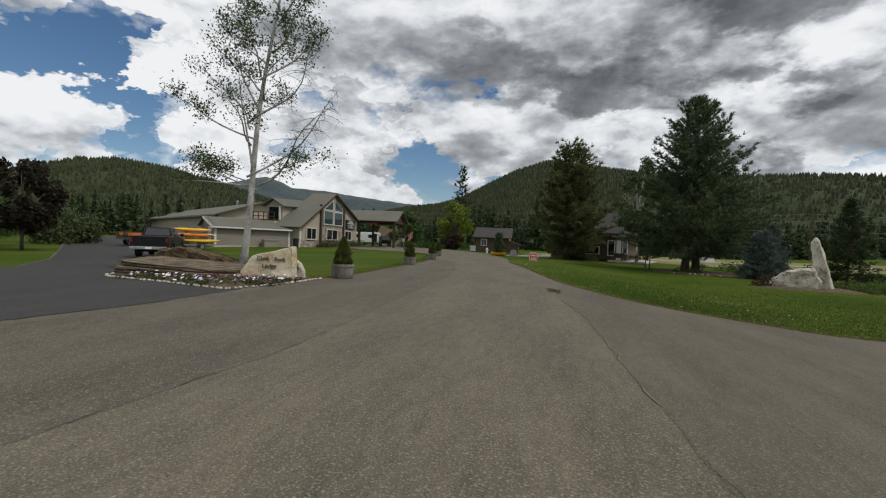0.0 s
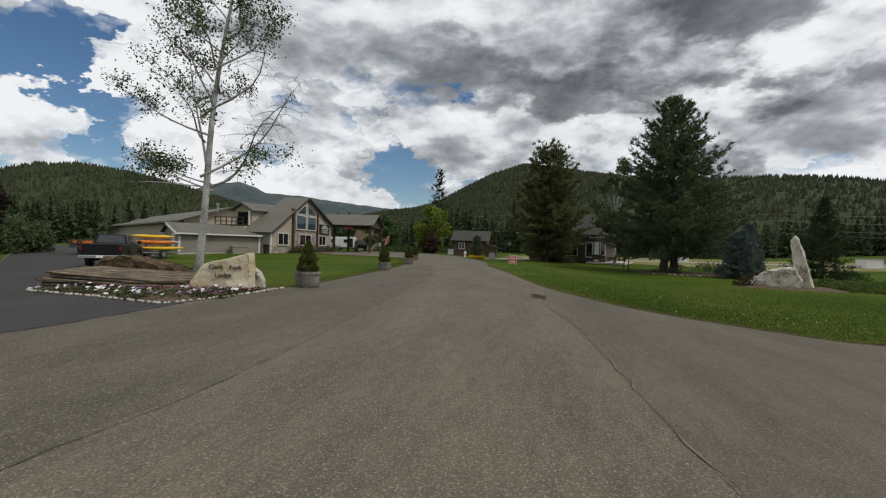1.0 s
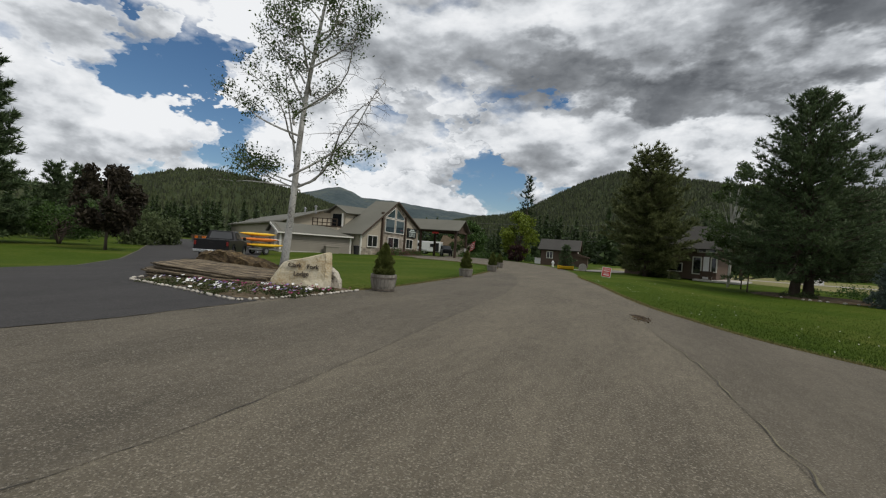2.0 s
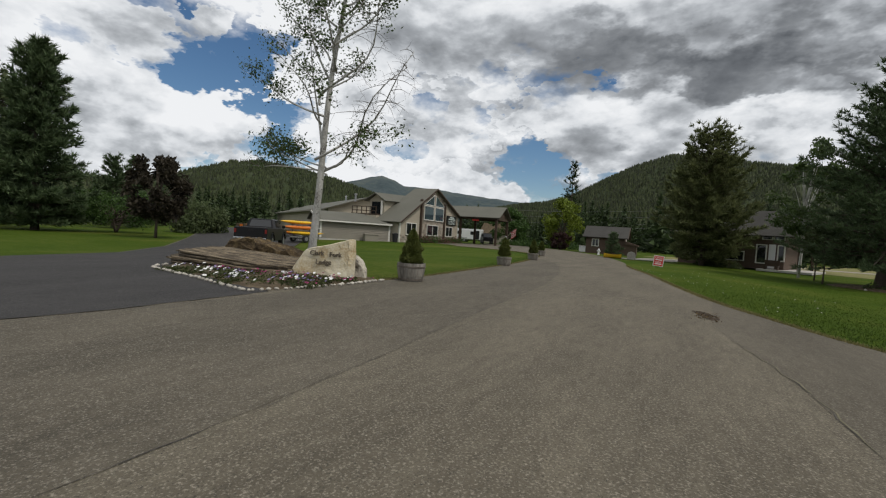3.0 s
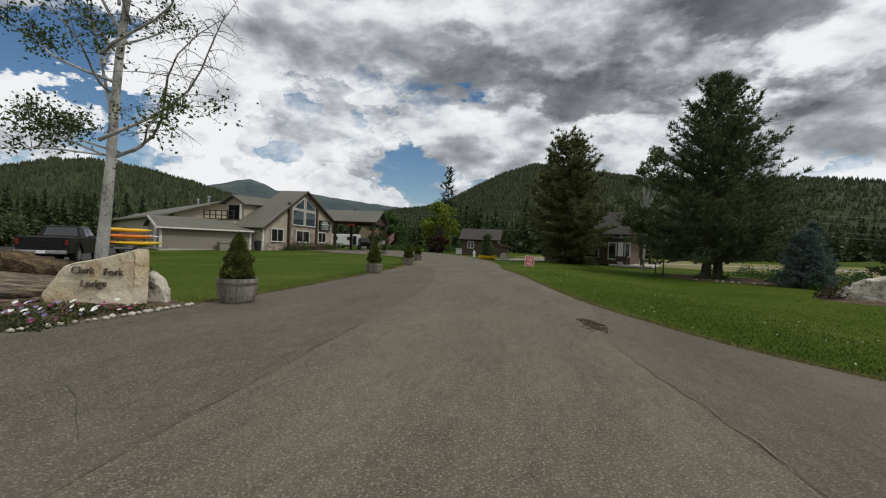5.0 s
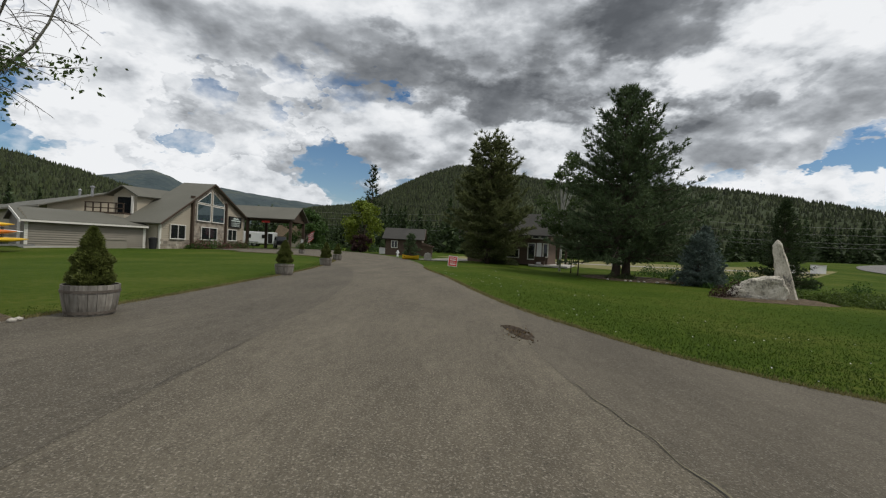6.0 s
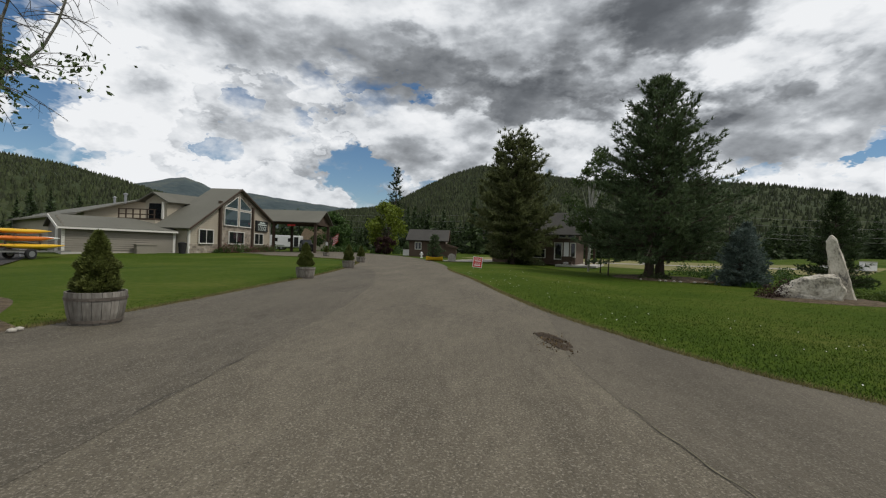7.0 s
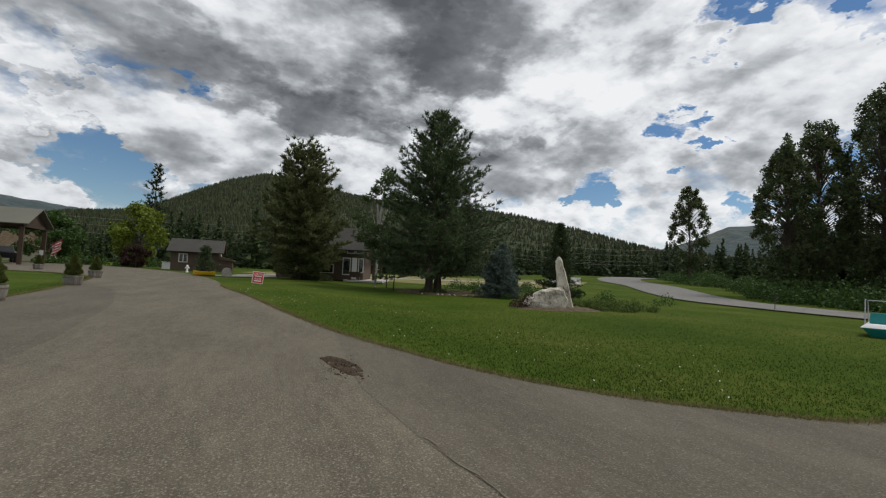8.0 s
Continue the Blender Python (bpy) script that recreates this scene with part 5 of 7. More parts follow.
# ---- trees ----
aspen(-9.2, 12.1)
pine("pine_tree", 10.7, 33.6, 12.4, 5.2, "large dense dark-green pine with two trunks in a mulch bed", 31, branches=520, sprays=44, low=0.11, trunks=((-0.45, -0.3), (0.4, 0.2)), sharp=0.9, top_open=0.5, needle=0.30, trunk_r=0.24)
pine("pine_tree", 2.7, 44.6, 10.9, 3.9, "tall olive-green pine with an open top before the house", 32, "pine_olive", branches=340, sprays=36, low=0.06, sharp=0.5, skirt=0.6, needle=0.42, top_open=0.8, width=0.045)
pine("blue_spruce", 13.3, 29.2, 2.75, 1.3, "small blue-green spruce on the lawn", 33, "spruce_blue", 0.03, 300, 26, 0.13, sharp=0.8, width=0.024)
pine("blue_spruce", 14.6, 31.2, 3.3, 1.15, "pale blue-green spruce behind a smaller one", 34, "spruce_blue", 0.03, 240, 22, 0.14, sharp=0.9, width=0.022)
pine("spruce_tree", 17.3, 28.7, 4.8, 1.45, "dark spruce behind the standing rock", 35, "conifer", 0.04, 200, 18, 0.18, sharp=0.95, width=0.02)
broadleaf("aspen_tree", 8.1, 39.5, 9.6, 1.9, "slim green aspen beside the large pine", 41, "leaf_aspen", 0.11, 5200, 0.3, 0.1, "bark_white", 30, category="tree")
for x, y, h in ((8.2, 34.6, 3.3), (8.6, 38.0, 3.8)):
    broadleaf("young_tree", x, y, h, 0.9, "young staked tree with a thin trunk on the lawn", 42, "leaf_dark", 0.09, 1100, 0.45, 0.05, "bark", 10, group="young trees")
pine("far_pine", -41.0, 200.0, 37.0, 5.0, "tall lone pine rising above the far trees", 36, "conifer", 0.3, 85, 9, 1.2, sharp=0.6, width=0.16, fullness=0.55)
broadleaf("maple_tree", -15.0, 72.0, 8.0, 2.7, "bright yellow-green maple beside the road", 43, "leaf_yellow", 0.20, 7000, 0.08, 0.18, clumps=44, spiky=0.4)
broadleaf("purple_bush", -14.4, 68.0, 2.6, 1.5, "dark purple-leaved bush under the maple", 44, "leaf_red", 0.15, 2200, 0.05, 0.06, clumps=16, category="bush")
broadleaf("round_tree", -26.5, 78.0, 6.6, 3.4, "round dark-green tree behind the canopy", 45, "leaf", 0.22, 4600, 0.12, 0.15, clumps=34)
pine("small_spruce", -5.6, 56.0, 2.6, 1.1, "young spruce in front of the cabin", 37, "pine", 0.05, 90, 12, 0.2, sharp=0.8, width=0.03)
broadleaf("dark_maple", -33.0, 20.3, 6.3, 2.0, "dark maroon-leaved maple with a staked trunk on the lawn", 46, "leaf_maroon", 0.15, 8000, 0.20, 0.11, clumps=40, spiky=0.6, clump=0.72)
broadleaf("weeping_tree", -44.5, 30.6, 3.6, 2.7, "low weeping tree with hanging dark foliage", 47, "leaf_cotton", 0.15, 8500, 0.35, 0.1, clumps=30, droop=0.9)
broadleaf("spreading_bush", -41.0, 21.4, 3.6, 3.2, "spreading green many-stemmed bush at the lawn's edge", 48, "leaf", 0.11, 6000, 0.15, 0.14, clumps=34, stems=4, flat=0.8, category="bush")
for x, y, h, rr, seed in ((-54, 18.0, 14.0, 3.0, 53), (-47, 9.0, 15.0, 3.6, 54)):
    broadleaf("cottonwood_tree", x, y, h, rr, "tall dark cottonwood at the far side of the lawn", seed, "leaf_dark", 0.20, 9000, 0.02, 0.3, clumps=130, spiky=1.0, clump=0.7, group="tall trees beside the lawn")
pine("tall_pine", -41.3, 16.2, 13.6, 3.6, "tall dark pine at the far side of the lawn", 55, "pine", 0.04, 330, 30, 0.5, sharp=0.7, width=0.055)
for x, y, h in ((-52, 26, 7.5), (-56, 30, 8.0)):
    pine("lawn_pine", x, y, h, 2.4, "dark pine behind the lawn", int(h * 10), "pine", 0.06, 120, 16, 0.4, sharp=0.7, width=0.05, group="pines behind the lawn")
for i, (x, y, h, rr) in enumerate(((61, 40, 21, 3.6), (66, 39, 24, 3.8), (69, 34, 27, 4.2), (72, 29, 28, 4.5), (66, 27, 22, 4.0), (74, 22, 29, 5), (68, 16, 25, 4.8), (76, 36, 27, 4.5), (72, 8, 27, 5))):
    broadleaf("cottonwood_tree", x, y, h, rr, "tall dark cottonwood across the highway", 60 + i, "leaf_cotton", 0.19, 17000, 0.05, 0.30, clumps=230, spiky=0.5, clump=0.5, group="cottonwoods across the highway")
broadleaf("poplar_tree", 77.0, 66.0, 19.5, 3.6, "slim lone poplar beside the highway", 68, "leaf_cotton", 0.20, 11000, 0.12, 0.25, clumps=150, spiky=0.4, clump=0.5)
broadleaf("sapling", 36.0, 27.0, 2.0, 0.5, "thin sapling on the highway verge", 69, "leaf", 0.09, 300, 0.4, 0.03, clumps=6)

# ---- woods and bushes beyond ----


def stand(name, az0, az1, d0, d1, count, h0, h1, label, mat="conifer", tiers=8, fat=0.19):
    az = np.radians(rng.uniform(az0, az1, count))
    d = rng.uniform(d0, d1, count)
    x, y = d * np.sin(az), 6 + d * np.cos(az)
    tall = rng.uniform(h0, h1, count)
    k = 190
    q = np.tile((np.arange(k) / k) ** 1.15, (count, 1))
    a = rng.uniform(0, 2 * math.pi, (count, k))
    rad = fat * tall[:, None] * (1 - q) ** 0.85 * rng.uniform(0.35, 1.1, (count, k))
    c = np.stack([x[:, None] + rad * np.cos(a), y[:, None] + rad * np.sin(a), height(x, y)[:, None] + tall[:, None] * (0.03 + 0.97 * q)], -1).reshape(-1, 3)
    d = np.stack([np.cos(a), np.sin(a), -0.35 + 1.2 * q], -1).reshape(-1, 3) + rng.normal(0, 0.3, (count * k, 3))
    d /= np.linalg.norm(d, axis=1, keepdims=True)
    side = np.cross(d, unit(count * k, rng))
    side /= np.linalg.norm(side, axis=1, keepdims=True) + 1e-9
    ln = (np.repeat(tall, k) * (0.045 + 0.10 * (1 - q.ravel())))[:, None]
    v = np.stack([c - d * ln * 0.5 - side * ln * 0.42, c - d * ln * 0.5 + side * ln * 0.42, c + d * ln * 0.6], 1).reshape(-1, 3)
    me = bpy.data.meshes.new(name)
    me.from_pydata(v.tolist(), [], np.arange(len(v)).reshape(-1, 3).tolist())
    me.materials.append(M[mat])
    tagged(new(name, me), label, "trees", kind="stuff")


stand("conifer_wood", -90, -48, 95, 170, 260, 5, 9, "mixed dark conifer wood behind the lawn")
stand("conifer_wood", -46, -12, 105, 200, 300, 5, 9.5, "dark conifer wood behind the lodge")
stand("conifer_wood", -12, 24, 95, 210, 330, 6, 13, "dark conifer wood behind the cabin and field")
stand("conifer_wood", 22, 60, 135, 240, 360, 6, 12, "dark conifer wood along the highway")
stand("conifer_wood", 60, 120, 100, 160, 220, 9, 14, "dark conifer wood beyond the highway")


def thicket(name, spots, size, leaf, mat, label, per=260, seed=5, tall=1.0):
    """Low bushes, too many to count, as one mesh of leaves."""
    r = np.random.default_rng(seed)
    out = []
    for x, y, s in spots:
        z = float(height(x, y))
        k = int(per * s)
        g = unit(k, r) * (r.uniform(0, 1, (k, 1)) ** 0.4) * size * s * r.uniform(0.7, 1.2, (1, 3))
        g[:, 2] = np.abs(g[:, 2]) * tall * (1 + 0.3 * np.sin(g[:, 0] * 3 / size))
        out.append(g + (x, y, z + 0.02))
    ob = new(name, leaf_mesh(name, np.concatenate(out), leaf, mat, r))
    return tagged(ob, label, "bushes", kind="stuff")


r = np.random.default_rng(71)
line = HIGHWAY[28:]
spots = []
for i in range(90):
    p = line[r.integers(0, len(line) - 14)]
    spots.append((p[0] + r.uniform(7, 16), p[1] - r.uniform(3.5, 13), r.uniform(0.6, 1.5)))
for i in range(60):
    p = HIGHWAY[r.integers(10, 30)]
    spots.append((p[0] + r.uniform(9, 18), p[1] + r.uniform(-4, 4), r.uniform(0.5, 1.2)))
thicket("roadside_bushes", spots, 1.9, 0.16, "leaf", "green roadside bushes beyond the highway", 330, 6)
thicket("hedge", [(-66 + r.uniform(-7, 7), 30 + r.uniform(-18, 12), r.uniform(0.6, 1.1)) for _ in range(46)], 1.5, 0.12, "leaf_dark", "low hedge along the far edge of the lawn", 300, 7)
thicket("field_weeds", [(14 + r.uniform(-2, 12), 33 + r.uniform(-6, 14), r.uniform(0.4, 0.9)) for _ in range(34)], 1.0, 0.07, "leaf", "tall weeds in the rough field", 260, 8)
thicket("lodge_bushes", [(*(np.array(LODGE_AT) + np.array((-0.11, 0.994)) * u + np.array((0.994, 0.11)) * r.uniform(0.5, 1.0)), r.uniform(0.7, 1.1)) for u in np.arange(3.6, 17.6, 0.75)], 0.85, 0.08, "leaf", "low shrubs along the lodge wall", 220, 9)
M["leaf_pink"] = leafy("pinkish_shrub_leaves", (0.10, 0.045, 0.04), (0.19, 0.09, 0.08))
thicket("red_shrubs", [(*(np.array(LODGE_AT) + np.array((-0.11, 0.994)) * u + np.array((0.994, 0.11)) * r.uniform(0.7, 1.1)), r.uniform(0.7, 1.1)) for u in (4.2, 5.4, 6.3, 8.6, 9.8, 10.6, 12.2, 14.5)], 1.0, 0.08, "leaf_pink", "reddish shrubs in front of the lodge", 180, 10)
thicket("canopy_bushes", [(-22 + r.uniform(-4, 8), 74 + r.uniform(-4, 6), r.uniform(0.5, 1.2)) for _ in range(20)], 1.4, 0.13, "leaf", "green bushes by the road bend", 260, 11)
thicket("house_shrubs", [(2.0 + r.uniform(-0.6, 4.4), 45.6 + r.uniform(-0.8, 0.8), r.uniform(0.4, 0.9)) for _ in range(12)], 0.7, 0.07, "leaf_dark", "low shrubs before the brown house", 200, 12)
ribbon("gravel_track", soft_curve([(-4.0, 45.5), (-1.0, 48.5), (0.5, 54), (6, 59.5), (20, 60), (45, 61)]), 4.0, "gravel", 0.025, "pale gravel track behind the brown house", "track")
M["dry_grass"] = material("dry_meadow_grass", [(0.09, 0.10, 0.03), (0.16, 0.15, 0.05), (0.24, 0.21, 0.09)], 0.15, 4, 0.95, 0.6, 12, dist=0.05)
flat_patch("meadow", [(-3, 64), (9, 50), (16, 46), (26, 47), (38, 52), (52, 66), (40, 85), (5, 90)], "dry_grass", 0.012, "yellowing meadow grass in the field behind", "meadow", 4.0)

# ---- beds ----


def mound(name, outline, mat, rise, label, category="flower bed"):
    ob = flat_patch(name, [tuple(p) for p in soft_curve(outline + outline[:1], 5)[:-1]], mat, 0.0, label, category, 0.22, kind="structure")
    me = ob.data
    edge = np.array(soft_curve(outline + outline[:1], 5)[:-1])
    co = np.zeros(len(me.vertices) * 3)
    me.vertices.foreach_get("co", co)
    co = co.reshape(-1, 3)
    near = np.sqrt(((co[:, None, :2] - edge[None]) ** 2).sum(-1)).min(1)
    co[:, 2] += 0.005 + rise * step(0, 0.6, near) + 0.03 * step(0, 0.1, near) * np.array([noise.noise(Vector(p) * 4) for p in co])
    me.vertices.foreach_set("co", co.ravel())
    me.update()
    return ob


BED = [(-9.65, 7.95), (-7.6, 7.62), (-5.85, 7.36), (-5.42, 9.0), (-5.40, 10.5), (-6.6, 11.3), (-8.4, 12.9), (-10.6, 13.1), (-11.4, 11.2), (-10.95, 8.9)]
mound("flower_bed", BED, "mulch", 0.05, "mulched flower bed edged with pale stones")
stone_shapes = []
for k in range(5):
    bm = bmesh.new()
    bmesh.ops.create_icosphere(bm, subdivisions=1, radius=1)
    for v in bm.verts:
        v.co = v.co * (1 + 0.22 * noise.noise(v.co * 1.3 + Vector((k * 5.0, 0, 0))))
        v.co = Vector((v.co.x * 0.085, v.co.y * 0.062, v.co.z * 0.05))
    me = bpy.data.meshes.new("border_stone")
    bm.to_mesh(me)
    bm.free()
    me.materials.append(M["pebble"])
    me.polygons.foreach_set("use_smooth", [True] * len(me.polygons))
    stone_shapes.append(me)
r = np.random.default_rng(15)


def stone_row(line, spacing, size, skip=0.0):
    seg = np.linalg.norm(np.diff(line, axis=0), axis=1)
    at = np.concatenate([[0], np.cumsum(seg)])
    d = 0.0
    while d < at[-1]:
        if r.uniform() > skip:
            x, y = np.interp(d, at, line[:, 0]) + r.normal(0, 0.02), np.interp(d, at, line[:, 1]) + r.normal(0, 0.02)
            ob = new("border_stone", stone_shapes[r.integers(0, 5)])
            k = size * r.uniform(0.7, 1.25)
            ob.matrix_basis = pose(x, y, float(height(x, y)) + 0.045, 0, 0, r.uniform(0, 360)) @ Matrix.Diagonal((k, k, k, 1))
            tagged(ob, "pale rounded stone edging the flower bed", "stone", "stones edging the flower bed")
        d += spacing * r.uniform(0.75, 1.3)


stone_row(soft_curve([(-10.4, 8.6), (-9.7, 7.92), (-7.6, 7.58), (-5.9, 7.30), (-5.62, 7.55), (-5.36, 8.9), (-5.32, 10.55)], 8), 0.115, 0.6)


def flowers(name, centers, petal, mat, label, leafmat="leaf"):
    """Open five-petalled blooms on short stems over small leaves."""
    k = len(centers)
    vs, fs = [], []
    for c in centers:
        n = np.array((r.normal(0, 0.3), -0.45 + r.normal(0, 0.25), 1.0))
        n /= np.linalg.norm(n)
        a = np.cross(n, (1, 0, 0))
        a /= np.linalg.norm(a)
        b = np.cross(n, a)
        s = petal * r.uniform(0.75, 1.25)
        o = len(vs)
        vs.append(c)
        for j in range(10):
            t = 2 * math.pi * j / 10
            rad = s * (1.0 if j % 2 == 0 else 0.72)
            vs.append(c + (a * math.cos(t) + b * math.sin(t)) * rad + n * s * 0.25)
        fs += [(o, o + 1 + j, o + 1 + (j + 1) % 10) for j in range(10)]
    me = bpy.data.meshes.new(name)
    me.from_pydata([tuple(v) for v in vs], [], fs)
    me.materials.append(M[mat])
    return tagged(new(name, me), label, "flowers", kind="stuff")


M["leaf_bed"] = leafy("bedding_leaves", (0.035, 0.045, 0.015), (0.085, 0.10, 0.035))
M["petal_white"] = material("white_petals", [(0.58, 0.58, 0.55), (0.70, 0.70, 0.67)], 9, 40, 0.6, 0, island=0.15)
M["petal_purple"] = material("lilac_petals", [(0.14, 0.11, 0.22), (0.24, 0.19, 0.33)], 9, 40, 0.6, 0, island=0.3)
M["petal_magenta"] = material("magenta_petals", [(0.15, 0.015, 0.055), (0.26, 0.035, 0.12)], 9, 40, 0.6, 0, island=0.3)


def bed_points(count, clusters, spread):
    pts = []
    for cx, cy in clusters:
        n = max(1, int(count / len(clusters) * r.uniform(0.5, 1.5)))
        p = np.array((cx, cy)) + r.normal(0, spread, (n, 2)) * (1.3, 0.8)
        pts.append(np.column_stack([p, 0.09 + r.uniform(0, 0.07, n)]))
    return np.concatenate(pts)


WHITE = [(-9.0, 8.1), (-8.3, 8.05), (-7.6, 8.1), (-7.2, 7.9), (-6.9, 8.3), (-6.5, 8.0), (-6.2, 8.6), (-8.6, 8.5), (-7.9, 8.4), (-5.9, 9.2), (-5.8, 9.8), (-7.0, 9.2)]
LILAC = [(-8.8, 8.4), (-7.4, 8.4), (-6.6, 7.7), (-6.3, 8.3), (-7.9, 8.6), (-5.8, 8.7), (-6.5, 9.2)]
ROSE = [(-8.4, 8.7), (-7.5, 8.8), (-6.2, 8.9), (-6.4, 9.4), (-5.8, 9.5), (-6.9, 8.9), (-5.7, 8.3)]
flowers("white_flowers", bed_points(80, WHITE, 0.19), 0.040, "petal_white", "white petunias in the flower bed")
flowers("lilac_flowers", bed_points(75, LILAC, 0.2), 0.030, "petal_purple", "lilac petunias in the flower bed")
flowers("magenta_flowers", bed_points(75, ROSE, 0.19), 0.028, "petal_magenta", "magenta petunias in the flower bed")
thicket("flower_leaves", [(c[0] + r.normal(0, 0.15), c[1] + r.normal(0, 0.12), r.uniform(0.6, 1.1)) for c in WHITE + LILAC + ROSE for _ in range(5)], 0.26, 0.026, "leaf_bed", "green leaves of the bedding flowers", 70, 13, 0.45)
thicket("sign_weeds", [(-8.0, 11.9, 1.0), (-7.9, 11.5, 0.8), (-8.6, 12.3, 1.0), (-8.4, 11.4, 0.7)], 0.42, 0.04, "leaf", "green weeds behind the stone sign", 260, 14, 1.5)

mound("pine_bed", [(8.2, 32.8), (9.6, 30.6), (11.8, 30.2), (14.0, 31.6), (14.0, 34.6), (11.2, 36.0), (8.6, 35.0)], "mulch", 0.10, "brown mulch bed round the pine", "bed")
mound("rock_bed", [(10.2, 22.9), (10.5, 21.6), (12.0, 21.0), (13.6, 21.0), (14.2, 21.8), (14.2, 23.4), (13.4, 24.6), (11.8, 24.6)], "mulch", 0.08, "mulched bed round the pale rocks", "bed")
thicket("bed_plants", [(9.9 + r.uniform(-1.1, 1.1), 31.9 + r.uniform(-0.8, 0.8), r.uniform(0.5, 1.0)) for _ in range(9)], 0.45, 0.05, "leaf_dark", "low plants in the mulch bed", 180, 15)
thicket("rock_bed_weeds", [(15.3 + r.uniform(-1.2, 1.8), 22.4 + r.uniform(-1.4, 1.6), r.uniform(0.5, 1.0)) for _ in range(60)], 0.42, 0.04, "leaf_weed", "green weeds beside the pale rocks", 240, 16, 1.2)
thicket("rock_shrub", [(10.8, 22.4, 1.0), (10.6, 22.9, 0.8)], 0.5, 0.04, "leaf_red", "dark brown shrub beside the boulder", 420, 17, 1.3)
stone_row(soft_curve([(8.8, 31.4), (9.8, 30.4), (11.8, 30.0), (13.3, 30.9)], 6), 0.30, 1.1, 0.4)

# ---- vehicles ----


def rounded(shape, amount=0.04, segments=2):
    me = shape.mesh("tmp", M["black_paint"])
    bm = bmesh.new()
    bm.from_mesh(me)
    bmesh.ops.recalc_face_normals(bm, faces=bm.faces)
    bmesh.ops.bevel(bm, geom=bm.edges, offset=amount, segments=segments, affect="EDGES", profile=0.6, clamp_overlap=True)
    out = Shape()
    bm.verts.index_update()
    out.add([v.co[:] for v in bm.verts], [tuple(v.index for v in f.verts) for f in bm.faces])
    bm.free()
    bpy.data.meshes.remove(me)
    return out


def wheel(parent, x, y, radius, width, rim="steel"):
    w = new("wheel")
    w.parent = parent
    w.matrix_basis = pose(x, y, radius, 90, 0, 0)
    part("tyre", Shape().lathe([(radius * 0.62, -width / 2), (radius * 0.93, -width / 2), (radius, -width * 0.36), (radius, width * 0.36), (radius * 0.93, width / 2), (radius * 0.62, width / 2)], 24), "rubber", w, "black rubber tyre")
    part("rim", Shape().lathe([(radius * 0.58, -width * 0.53), (radius * 0.5, -width * 0.46), (radius * 0.16, -width * 0.5), (radius * 0.12, width * 0.5), (radius * 0.5, width * 0.46), (radius * 0.58, width * 0.53)], 18), rim, w)
    return w


